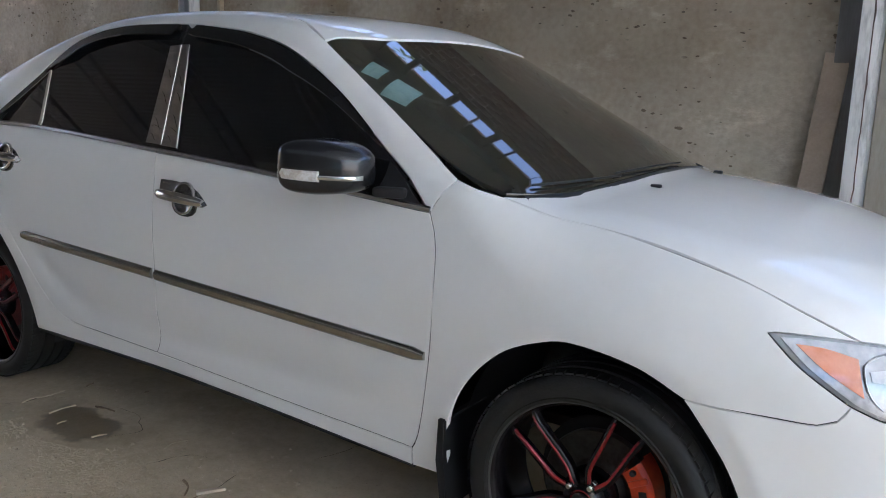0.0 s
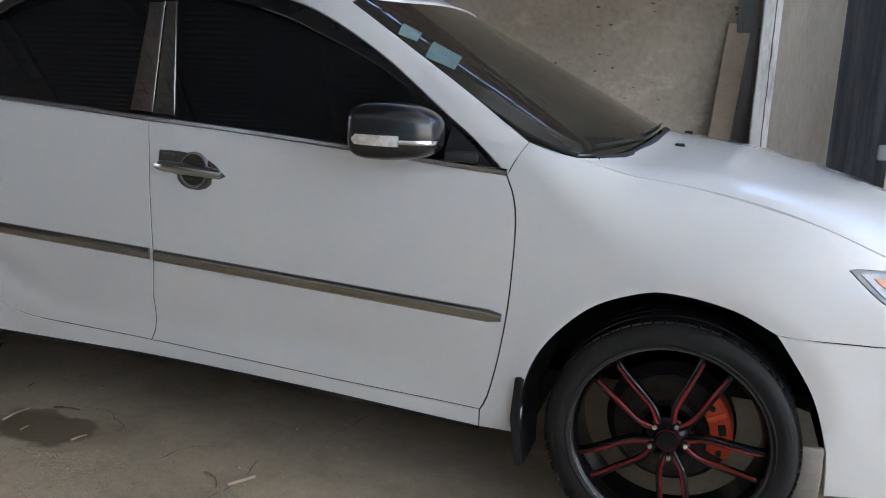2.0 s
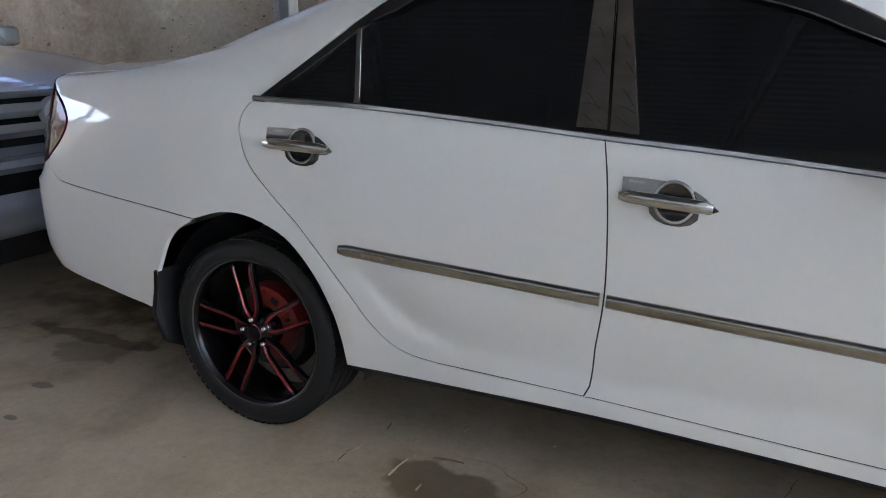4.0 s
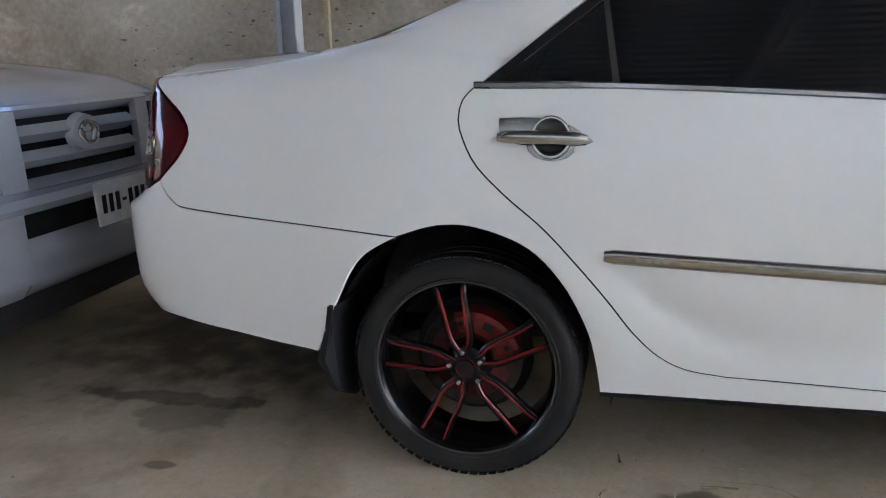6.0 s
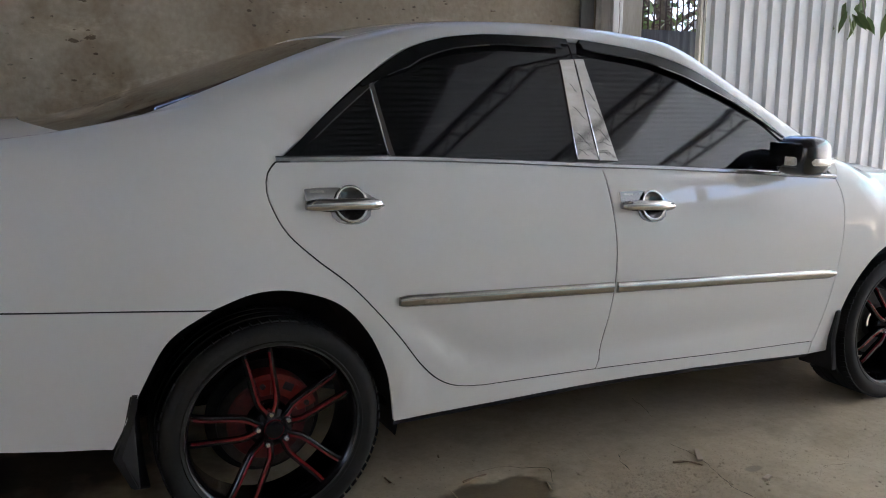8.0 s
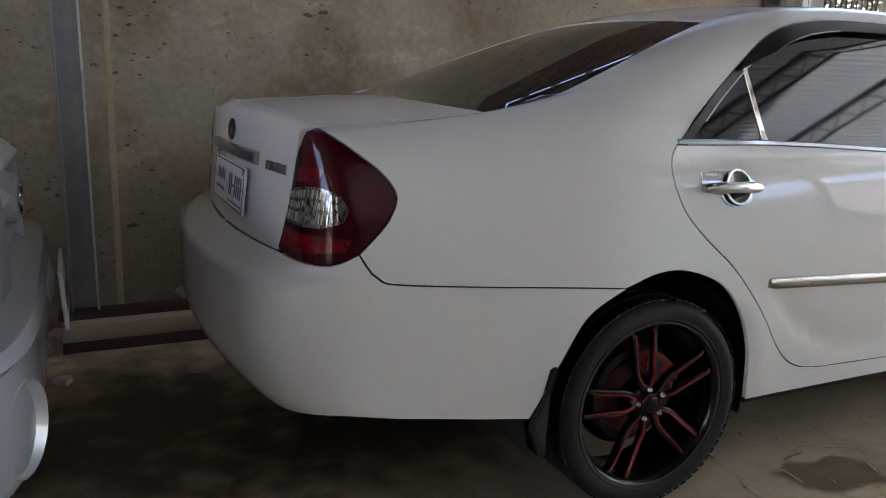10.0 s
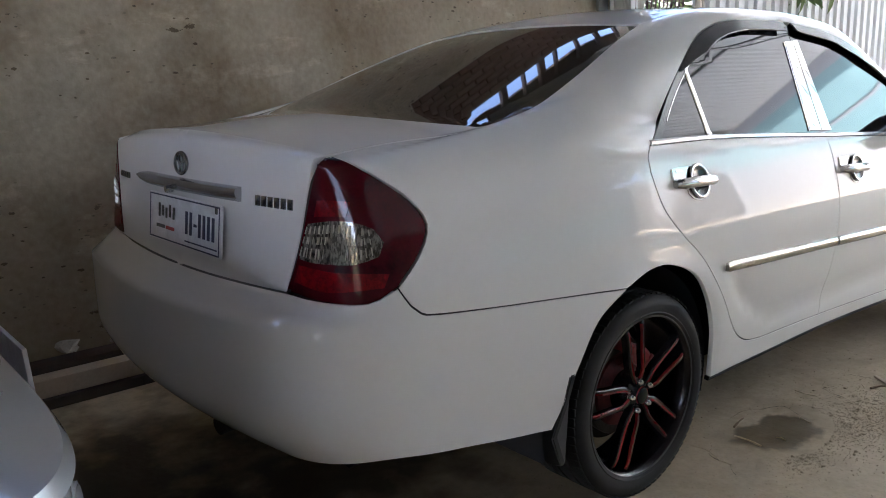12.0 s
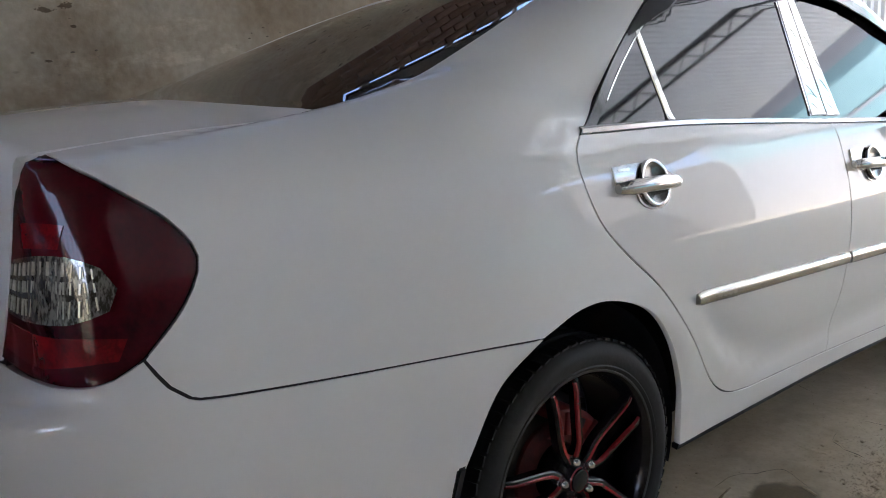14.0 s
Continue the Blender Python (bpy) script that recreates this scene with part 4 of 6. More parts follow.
for sx, sy, ln, ang in ((1.515, -0.963, 0.09, 55), (1.60, -1.20, 0.04, 20), (0.35, -1.32, 0.05, 130)):
    bm = box(-ln / 2, ln / 2, -0.011, 0.011, 0.0, 0.010, 0.003)
    for v in bm.verts:
        v.co.y *= 1 - 0.7 * max(0, v.co.x / ln)
    o = tagged(part("wood_chip", bm, TIMBER, None), "pale splinter of wood on the floor", "chip", "wood chips")
    o.location, o.rotation_euler = (sx, sy, ground_z(sx, sy) + 0.001), (0, 0, radians(ang))

# tree behind the fence, whose branch hangs over it
def leaf_mesh(bm, at, direction, size, rnd):
    d = Vector(direction).normalized()
    side = d.cross(Vector((rnd.uniform(-1, 1), rnd.uniform(-1, 1), rnd.uniform(-1, 1)))).normalized()
    up = d.cross(side)
    at = Vector(at)
    pts = [(0, 0, 0), (0.3, 0.13, -0.02), (0.65, 0.11, -0.06), (1.0, 0, -0.16), (0.65, -0.11, -0.06), (0.3, -0.13, -0.02)]
    vs = [bm.verts.new(at + (d * a + side * b + up * c) * size) for a, b, c in pts]
    bm.faces.new((vs[0], vs[1], vs[2], vs[3])), bm.faces.new((vs[0], vs[3], vs[4], vs[5]))


def tree(at, height, spread, leaves, seed, branches):
    rnd = random.Random(seed)
    t = empty("tree", at, label="leafy green tree growing behind the fence", category="tree")
    part("trunk", tube([(0, 0, 0), (0.03, 0.02, height * 0.3), (-0.02, 0.05, height * 0.6), (0.05, 0, height)], [0.10, 0.085, 0.06, 0.03], 12), BARK, t)
    crown = bmesh.new()
    for b in range(branches):
        a = rnd.uniform(0, 2 * math.pi)
        z0 = height * rnd.uniform(0.5, 0.95)
        r = spread * rnd.uniform(0.5, 1.0)
        tip = Vector((r * math.cos(a), r * math.sin(a), z0 + rnd.uniform(-0.3, 0.6)))
        part("limb", tube([(0, 0, z0 * 0.85), tip * 0.5 + Vector((0, 0, z0 * 0.48)), tip], [0.03, 0.018, 0.006], 7), BARK, t)
        for i in range(leaves // branches):
            f = rnd.uniform(0.35, 1.05)
            p = Vector((0, 0, z0 * 0.85)) * (1 - f) + tip * f + Vector([rnd.gauss(0, 0.14) for _ in range(3)])
            leaf_mesh(crown, p, (rnd.uniform(-1, 1), rnd.uniform(-1, 1), rnd.uniform(-1.3, 0.3)), rnd.uniform(0.12, 0.22), rnd)
    part("crown", crown, LEAF, t, angle=180)
    return t


tree((5.6, 2.4, FLOOR_Z), 3.2, 1.3, 900, 3, 16)
tree((3.9, 3.4, FLOOR_Z), 3.0, 1.0, 700, 8, 14)
tree((9.5, 3.5, FLOOR_Z), 3.6, 1.6, 900, 5, 16)
# added tree that screens the sky sheen off the saloon's bonnet
tree((4.7, 2.9, FLOOR_Z), 4.0, 1.4, 1500, 17, 18)
tree((0.7, 4.4, FLOOR_Z), 5.6, 1.2, 1500, 14, 18)
rnd = random.Random(12)
br = empty("hanging_branch", (5.35, 1.75, 2.10), label="leafy green branch hanging over the fence", category="branch")
part("stem", tube([(0.5, 0.6, 0.25), (0.1, 0.0, 0.22), (-0.25, -0.5, 0.02), (-0.5, -0.75, -0.25)], [0.02, 0.015, 0.009, 0.004], 8), BARK, br)
for i in range(46):
    f = rnd.uniform(0.1, 1)
    p = Vector((0.1, 0, 0.22)) * (1 - f) + Vector((-0.5, -0.75, -0.22)) * f + Vector([rnd.gauss(0, 0.07) for _ in range(3)])
    bm = bmesh.new()
    leaf_mesh(bm, p, (rnd.uniform(-0.8, 0.5), rnd.uniform(-0.8, 0.3), -1), rnd.uniform(0.14, 0.24), rnd)
    part("leaf", bm, LEAF, br, angle=180)
pole = empty("blue_pole", (9.0, 2.5, FLOOR_Z), label="pale blue painted steel pole in the yard", category="pole")
part("shaft", tube([(0, 0, 0), (0, 0, 4)], 0.05, 16), BLUE_STEEL, pole)

# ---- the white saloon ----
car = empty("sedan_car", label="white four-door saloon with black-and-red alloy wheels, standing on the bare floor", category="car")
LR = (car, car)


def S(*xz):
    return [on(x=a, z=b) for a, b in xz]


ARCH_R = S((0.366, 0.257), (0.350, 0.36), (0.328, 0.444), (0.271, 0.559), (0.183, 0.655), (0.054, 0.706), (-0.055, 0.711), (-0.166, 0.679))
ARCH_R2 = S((-0.166, 0.679), (-0.277, 0.609), (-0.345, 0.495), (-0.385, 0.41), (-0.428, 0.325))
SEAM_BR = S((-0.166, 0.679), (-0.40, 0.698), (-0.63, 0.716), (-0.80, 0.732), (-0.845, 0.742), (-0.872, 0.765), (-0.900, 0.811))
TAIL_F = S((-0.900, 0.811), (-0.832, 0.879), (-0.800, 0.943), (-0.831, 1.000), (-0.885, 1.045)) + [on(x=-0.955, y=-0.655)]
LID_SIDE = [on(x=-0.955, y=-0.655), on(x=-0.90, y=-0.640), on(x=-0.768, y=-0.634), on(x=-0.60, y=-0.648), on(x=-0.456, y=-0.676)]
RG_SIDE = [on(x=-0.456, y=-0.676), on(x=-0.302, y=-0.672), on(x=-0.074, y=-0.640), on(x=0.16, y=-0.585), on(x=0.352, y=-0.540)]
ROOF_SIDE = [on(x=0.352, y=-0.540), on(x=0.70, y=-0.555), on(x=1.10, y=-0.565), on(x=1.50, y=-0.585), on(x=1.712, y=-0.640)]
WS_SIDE = [on(x=1.712, y=-0.640), on(x=1.938, y=-0.695), on(x=2.134, y=-0.742), on(x=2.301, y=-0.785)]
PILLAR_F = [on(x=2.301, y=-0.785), on(x=2.278, z=0.96), on(x=2.262, z=0.925)]
DOOR_TOP = S((2.262, 0.925), (2.16, 1.005), (2.057, 1.078), (1.847, 1.226), (1.632, 1.340), (1.439, 1.396), (1.27, 1.420), (1.099, 1.434), (0.831, 1.438), (0.69, 1.429), (0.58, 1.410), (0.453, 1.362), (0.249, 1.220), (0.058, 1.073), (0.036, 1.058))
SEAM_RD = S((0.036, 1.058), (0.009, 1.029), (0.0, 0.98), (0.015, 0.927), (0.050, 0.863), (0.125, 0.788), (0.221, 0.707), (0.306, 0.615), (0.38, 0.526), (0.45, 0.433), (0.513, 0.372), (0.584, 0.338), (0.68, 0.325))
SILL_TOP = S((0.68, 0.325), (0.90, 0.319), (1.122, 0.312), (1.448, 0.297), (1.768, 0.281), (2.10, 0.268), (2.215, 0.262))
SILL_END = S((2.215, 0.262), (2.212, 0.206))
SILL_BOT = S((2.212, 0.206), (1.80, 0.232), (1.45, 0.248), (1.12, 0.258), (0.75, 0.258), (0.366, 0.257))
SEAM_FD = S((2.262, 0.925), (2.288, 0.866), (2.299, 0.78), (2.291, 0.6), (2.268, 0.44), (2.236, 0.305), (2.215, 0.262))
SEAM_MID = S((1.134, 1.005), (1.153, 0.907), (1.168, 0.757), (1.168, 0.605), (1.149, 0.46), (1.146, 0.43), (1.143, 0.40), (1.140, 0.372), (1.137, 0.345), (1.122, 0.312))
BELT_F = S((2.262, 0.925), (1.98, 0.947), (1.70, 0.969), (1.40, 0.990), (1.134, 1.005))
BELT_R = S((1.134, 1.005), (0.76, 1.030), (0.39, 1.050), (0.036, 1.058))

both("body_side", [ARCH_R, SEAM_BR, TAIL_F, LID_SIDE, RG_SIDE, ROOF_SIDE, WS_SIDE, PILLAR_F, DOOR_TOP, SEAM_RD, SILL_TOP, SILL_END, SILL_BOT], Side, WHITE, LR, grid=(0.035, 0.013))
doors_f = both("front_door", [SEAM_FD, [SEAM_FD[-1]] + SILL_TOP[::-1][1:5], SEAM_MID[::-1], BELT_F[::-1]], Side, WHITE, LR)
doors_r = both("rear_door", [SEAM_MID, SILL_TOP[:3][::-1], SEAM_RD[::-1], BELT_R[::-1]], Side, WHITE, LR)

# bonnet, front wing, front bumper
HOOD_R = [on(x=2.600, y=0.0), on(x=2.592, y=-0.30), on(x=2.540, y=-0.58), on(x=2.482, y=-0.72), on(x=2.430, y=-0.775)]
HOOD_S = [on(x=2.430, y=-0.775), on(x=2.55, y=-0.756), on(x=2.736, y=-0.741), on(x=3.005, y=-0.750), on(x=3.15, y=-0.742), on(x=3.262, y=-0.718)]
HOOD_F = [on(x=3.262, y=-0.718), on(x=3.397, y=-0.612), on(x=3.48, y=-0.53), on(x=3.55, y=-0.40), on(x=3.60, y=-0.2), on(x=3.61, y=0.0)]
both("front_wing", [SEAM_FD[::-1], PILLAR_F[::-1], [on(x=2.301, y=-0.785), on(x=2.37, y=-0.788), on(x=2.430, y=-0.775)], HOOD_S,
                    [on(x=3.262, y=-0.718), on(x=3.134, y=-0.79), on(x=3.096, z=0.754)], S((3.096, 0.754), (3.166, 0.692), (3.266, 0.621)),
                    S((3.266, 0.621), (3.245, 0.588), (3.21, 0.575), (3.114, 0.579), (2.952, 0.589)),
                    S((2.952, 0.589), (2.844, 0.642), (2.705, 0.667), (2.619, 0.656), (2.502, 0.602), (2.394, 0.486), (2.343, 0.361), (2.335, 0.205)),
                    S((2.335, 0.205), (2.212, 0.206)), SILL_END[::-1]], Side, WHITE, LR)
panel("bonnet", [HOOD_R, HOOD_S, HOOD_F, [HOOD_F[-1], on(x=3.1, y=0.0), HOOD_R[0]]], Top(2.7, 0.45), WHITE, car, half=True)
HL_LOW = S((3.266, 0.621), (3.34, 0.59)) + [on(y=-0.66, z=0.570, front=True), on(y=-0.56, z=0.590, front=True), on(y=-0.50, z=0.635, front=True), on(y=-0.505, z=0.70, front=True)]
panel("front_bumper", [S((2.952, 0.589), (3.114, 0.579), (3.21, 0.575), (3.245, 0.588), (3.266, 0.621)), HL_LOW,
                       [HL_LOW[-1], on(y=-0.40, z=0.70, front=True), on(y=-0.2, z=0.70, front=True), on(y=0.0, z=0.70, front=True)],
                       [on(y=0.0, z=0.70, front=True), on(y=0.0, z=0.45, front=True), on(y=0.0, z=0.165, front=True)],
                       [on(y=0.0, z=0.165, front=True), on(y=-0.3, z=0.165, front=True), on(x=3.6, z=0.162), on(x=3.5, z=0.159), on(x=3.4, z=0.157), on(x=3.3, z=0.155), on(x=3.116, z=0.150)],
                       S((3.116, 0.150), (3.110, 0.22), (3.097, 0.302), (3.047, 0.441), (2.952, 0.589))], Side, WHITE, car, half=True)

panel("grille", [[on(y=-0.505, z=0.704, front=True), on(y=-0.3, z=0.704, front=True), on(y=0.0, z=0.704, front=True)], [on(y=0.0, z=0.704, front=True), HOOD_F[-1]], HOOD_F[::-1][:4]], Side, LAMP_GREY, car, "pale bright grille", half=True, lift=-0.006)

# boot lid, rear bumper
TAIL_IN = [on(x=-0.955, y=-0.641), on(y=-0.634, z=1.05), on(y=-0.605, z=0.93), on(y=-0.580, z=0.85), on(y=-0.550, z=0.776)]
SHELF = [on(y=-0.550, z=0.776), on(y=-0.40, z=0.772), on(y=-0.2, z=0.769), on(y=0.0, z=0.768)]
GLASS_B = [on(x=-0.600, y=0.0), on(x=-0.585, y=-0.25), on(x=-0.520, y=-0.50), on(x=-0.463, y=-0.655)]
panel("boot_lid", [GLASS_B, [GLASS_B[-1], on(x=-0.60, y=-0.644), on(x=-0.768, y=-0.630), on(x=-0.90, y=-0.636), TAIL_IN[0]], TAIL_IN, SHELF,
                   [SHELF[-1], on(y=0.0, z=0.95), on(y=0.0, z=1.06), on(x=-0.98, y=0.0), on(x=-0.75, y=0.0), GLASS_B[0]]], Top(-0.45, 0.78, 0.5), WHITE, car, half=True, grid=0.03)
panel("rear_bumper", [SEAM_BR, S((-0.900, 0.811), (-0.965, 0.782)) + [on(y=-0.66, z=0.776), SHELF[0]], SHELF,
                      [SHELF[-1], on(y=0.0, z=0.55), on(y=0.0, z=0.345)], [on(y=0.0, z=0.345), on(y=-0.3, z=0.35), on(y=-0.55, z=0.375), on(x=-0.95, z=0.39), on(x=-0.75, z=0.365), on(x=-0.55, z=0.338), on(x=-0.428, z=0.325)],
                      ARCH_R2[::-1]], Side, WHITE, car, half=True, grid=0.03)

# roof and screens
ROOF_F = [on(x=1.712, y=-0.640), on(x=1.785, y=-0.42), on(x=1.815, y=-0.2), on(x=1.822, y=0.0)]
ROOF_B = [on(x=0.352, y=-0.540), on(x=0.335, y=-0.36), on(x=0.318, y=-0.18), on(x=0.312, y=0.0)]
panel("roof", [ROOF_SIDE, ROOF_F, [ROOF_F[-1], on(x=1.0, y=0.0), ROOF_B[-1]], ROOF_B[::-1]], Top(1.0, 0.6), WHITE, car, half=True, inset=0.0015)
panel("windscreen", [[on(x=1.712, y=-0.640), *WS_SIDE[1:3], on(x=2.30, y=-0.765), on(x=2.43, y=-0.755)], [on(x=2.43, y=-0.755), on(x=2.475, y=-0.70), on(x=2.53, y=-0.57), on(x=2.575, y=-0.30), on(x=2.588, y=0.0)],
                     [on(x=2.588, y=0.0), on(x=2.2, y=0.0), ROOF_F[-1]], ROOF_F[::-1]], Top(1.9, 0.5), SCREEN_GLASS, car, "dark reflecting windscreen", half=True, lift=-0.004, inset=0.004)
panel("rear_window", [RG_SIDE[:1] + RG_SIDE[1:], ROOF_B, [ROOF_B[-1], on(x=-0.1, y=0.0), GLASS_B[0]], GLASS_B[:3] + [on(x=-0.456, y=-0.676)]], Top(0.0, 0.5), SCREEN_GLASS, car, "dark reflecting rear window", half=True, lift=-0.004, inset=0.004)

for m in (False, True):
    sweep("lid_gap_seal", curve_through(SHELF, 0.03), [(-0.010, -0.012), (-0.010, -0.004), (0.010, -0.004), (0.010, -0.012)], LAMP_GREY, car, mirror=m)

for m in (False, True):
    sweep("sill_trim", curve_through(SILL_BOT, 0.05), [(0.001, -0.022), (0.001, -0.003), (0.015, -0.006), (0.015, -0.022)], BLACK_TRIM, car, "black edge under the sill", mirror=m)
# black strips that close the gaps between the sheets and stand for the shade in them
for k, m in ((0, False), (1, True)):
    for run in (SEAM_FD, SEAM_MID, SEAM_RD, SILL_TOP, HOOD_S, SEAM_BR, LID_SIDE, TAIL_IN, S((3.245, 0.588), (3.21, 0.575), (3.114, 0.579), (2.952, 0.589)), PILLAR_F, SILL_END):
        top = -0.0025 if run is SEAM_MID else -0.005
        sweep("gap_shade", curve_through(run, 0.03), [(-0.010, -0.016), (-0.010, top), (0.010, top), (0.010, -0.016)], BLACK_TRIM, car, mirror=m)

LENS_RIB = mat("lens_rib", (0.62, 0.60, 0.50), 0.12, 0.3, coat=0.8, dark=(0.34, 0.32, 0.25), scale=60)
HANDLE_PLATE = mat("plate_chrome", (0.30, 0.30, 0.29), 0.14, 0.95, dark=(0.24, 0.24, 0.235), scale=20)
BADGE = mat("badge_chrome", (0.20, 0.20, 0.20), 0.18, 1.0, dark=(0.30, 0.30, 0.30), scale=60)
BELT_CHROME = mat("dark_chrome", (0.50, 0.50, 0.51), 0.20, 0.9, dark=(0.42, 0.42, 0.43), scale=10)
# ---- side windows, trims, lamps ----
for k, m in ((0, False), (1, True)):
    df, dr = doors_f[k], doors_r[k]
    panel("window", [S((2.20, 0.919), (2.20, 0.955), (2.057, 1.070), (1.847, 1.216), (1.632, 1.330), (1.439, 1.386), (1.27, 1.410), (1.104, 1.424)), S((1.104, 1.424), (1.134, 0.992)), S((1.134, 0.992), (1.40, 0.977), (1.70, 0.956), (1.98, 0.934), (2.20, 0.919))], Side, DARK_GLASS, df, "dark tinted door glass", glass=True, lift=-0.006, inset=0.0, mirror=m)
    panel("window", [S((1.098, 1.424), (0.831, 1.428), (0.69, 1.419), (0.58, 1.400), (0.453, 1.352), (0.249, 1.210), (0.058, 1.066)), S((0.058, 1.066), (0.060, 1.044), (0.39, 1.036), (0.76, 1.016), (1.134, 0.992)), S((1.134, 0.992), (1.098, 1.424))], Side, DARK_GLASS, dr, "dark tinted door glass", glass=True, lift=-0.006, inset=0.0, mirror=m)
    # black frame round the glass, and the smoked wind deflectors on it
    top = curve_through(DOOR_TOP[1:], 0.04)
    sweep("window_frame", [p for p in top if p[0] > 1.12], [(0.002, -0.014), (0.002, 0.0), (0.026, -0.001), (0.026, -0.014)], GLOSS_BLACK, df, mirror=m)
    sweep("window_frame", [p for p in top if p[0] < 1.10], [(0.002, -0.014), (0.002, 0.0), (0.026, -0.001), (0.026, -0.014)], GLOSS_BLACK, dr, mirror=m)
    sweep("frame_edge", [p for p in top if p[0] < 0.62 and p[2] > 1.115], [(0.026, -0.010), (0.026, 0.0005), (0.0295, 0.0005), (0.0295, -0.010)], CHROME, dr, "thin bright edge", mirror=m)
    sc = lambda pts: [max(0.12, min(1.0, 0.1 + (2.06 - p[0]) / 0.42, 0.7 + (p[0] - 1.125) * 8)) if p[0] > 1.11 else max(0.12, min(1.0, 0.1 + (p[0] - 0.30) / 0.17, 0.7 + (1.095 - p[0]) * 8)) for p in pts]
    vf = [p for p in top if 1.125 < p[0] < 2.06]
    vr = [p for p in top if 0.30 < p[0] < 1.095]
    for pts, d in ((vf, df), (vr, dr)):
        sweep("wind_deflector", pts, [(0.004, -0.008), (0.004, 0.003), (0.028, 0.006), (0.056, 0.008), (0.058, 0.005), (0.030, 0.002), (0.010, -0.008)], DEFLECTOR, d, "smoked plastic wind deflector", scale=sc(pts), mirror=m)
        k5 = slice(6, -2) if d is dr else slice(2, -8)
        sweep("deflector_edge", pts[k5], [(0.0555, 0.0075), (0.0605, 0.0085), (0.0605, 0.0050), (0.0555, 0.0050)], BELT_CHROME, d, "thin bright edge", scale=sc(pts)[k5], mirror=m)
    # belt strips along the foot of the glass
    sweep("belt_strip", curve_through(BELT_F, 0.06), [(-0.016, -0.012), (-0.015, 0.003), (-0.009, 0.007), (0.0, 0.004), (0.001, -0.012)], BELT_CHROME, df, mirror=m)
    sweep("belt_strip", curve_through(BELT_R, 0.06), [(-0.016, -0.012), (-0.015, 0.003), (-0.009, 0.007), (0.0, 0.004), (0.001, -0.012)], BELT_CHROME, dr, mirror=m)
    # bright covers on the door pillars, and the bar of the rear quarter light
    panel("pillar_cover", [S((1.110, 1.366), (1.148, 1.366)), S((1.148, 1.366), (1.216, 1.022)), S((1.216, 1.022), (1.139, 1.026)), S((1.139, 1.026), (1.110, 1.366))], Side, PILLAR, df, "scratched bright pillar cover", lift=0.0, deep=0.010, mirror=m)
    panel("pillar_cover", [S((1.048, 1.362), (1.107, 1.365)), S((1.107, 1.365), (1.135, 1.028)), S((1.135, 1.028), (1.050, 1.032)), S((1.050, 1.032), (1.048, 1.362))], Side, PILLAR, dr, "scratched bright pillar cover", lift=0.0, deep=0.010, mirror=m)
    for d, runs in ((df, ((1.150, 1.20, 1.185, 1.165), (1.155, 1.13, 1.195, 1.09), (1.150, 1.085, 1.20, 1.078), (1.150, 1.06, 1.185, 1.045), (1.135, 1.26, 1.165, 1.225))), (dr, ((1.068, 1.205, 1.112, 1.165), (1.062, 1.12, 1.11, 1.08), (1.060, 1.09, 1.12, 1.085), (1.062, 1.065, 1.10, 1.045), (1.07, 1.28, 1.095, 1.255)))):
        for x0_, z0_, x1_, z1_ in runs:
            q = [on(x=x0_ + (x1_ - x0_) * j / 4, z=z0_ + (z1_ - z0_) * j / 4 + 0.004 * math.sin(j * 1.3)) for j in range(5)]
            q = [p + normal(p) * 0.0002 for p in q]
            part("scratch", tube([(p[0], -p[1] if m else p[1], p[2]) for p in q], [0.0004, 0.0009, 0.0007, 0.0009, 0.0003], 5), HANDLE_BOWL, d)
    panel("quarter_bar", [S((0.348, 1.275), (0.366, 1.282)), S((0.366, 1.282), (0.402, 1.062)), S((0.402, 1.062), (0.380, 1.062)), S((0.380, 1.062), (0.348, 1.275))], Side, PILLAR, dr, "thin bright bar", lift=-0.002, deep=0.008, mirror=m)
    panel("mirror_plate", [S((2.235, 0.936), (2.145, 1.005), (2.09, 1.045)), S((2.09, 1.045), (2.075, 0.948)), S((2.075, 0.948), (2.235, 0.936))], Side, BLACK_TRIM, df, lift=0.002, deep=0.014, mirror=m)
    # rub strips
    prof = [(-0.019, -0.003), (-0.0185, 0.005), (-0.011, 0.011), (0.0, 0.013), (0.010, 0.011), (0.0175, 0.005), (0.018, -0.003)]
    fr = [on(x=1.176 + i * 0.0366, z=0.603 - i * 0.00184) for i in range(31)]
    sweep("rub_strip", fr, prof, TRIM_METAL, df, "bright metal-look rub strip", scale=[min(1, 0.6 + (30 - i) * 0.4) for i in range(31)], mirror=m)
    rr = [on(x=0.372 + i * 0.0262, z=0.642 - i * 0.00122) for i in range(31)]
    sweep("rub_strip", rr, prof, TRIM_METAL, dr, "bright metal-look rub strip", scale=[min(1, 0.72 + i * 0.28) for i in range(31)], mirror=m)
    badge = [on(x=0.45 + i * 0.0105, z=0.6395 - i * 0.0005) for i in range(9)]
    sweep("strip_badge", badge, [(-0.007, 0.010), (-0.007, 0.0155), (0.007, 0.0155), (0.007, 0.010)], CHROME, dr, mirror=m, scale=[0.5 + 0.5 * (i % 2) for i in range(9)])
    # handles
    for d, x0, z0 in ((df, 1.192, 0.873), (dr, 0.106, 0.931)):
        sl = -0.055 if d is df else -0.03

        def H(*uv):
            return [on(x=x0 + u, z=z0 + v + sl * u) for u, v in uv]
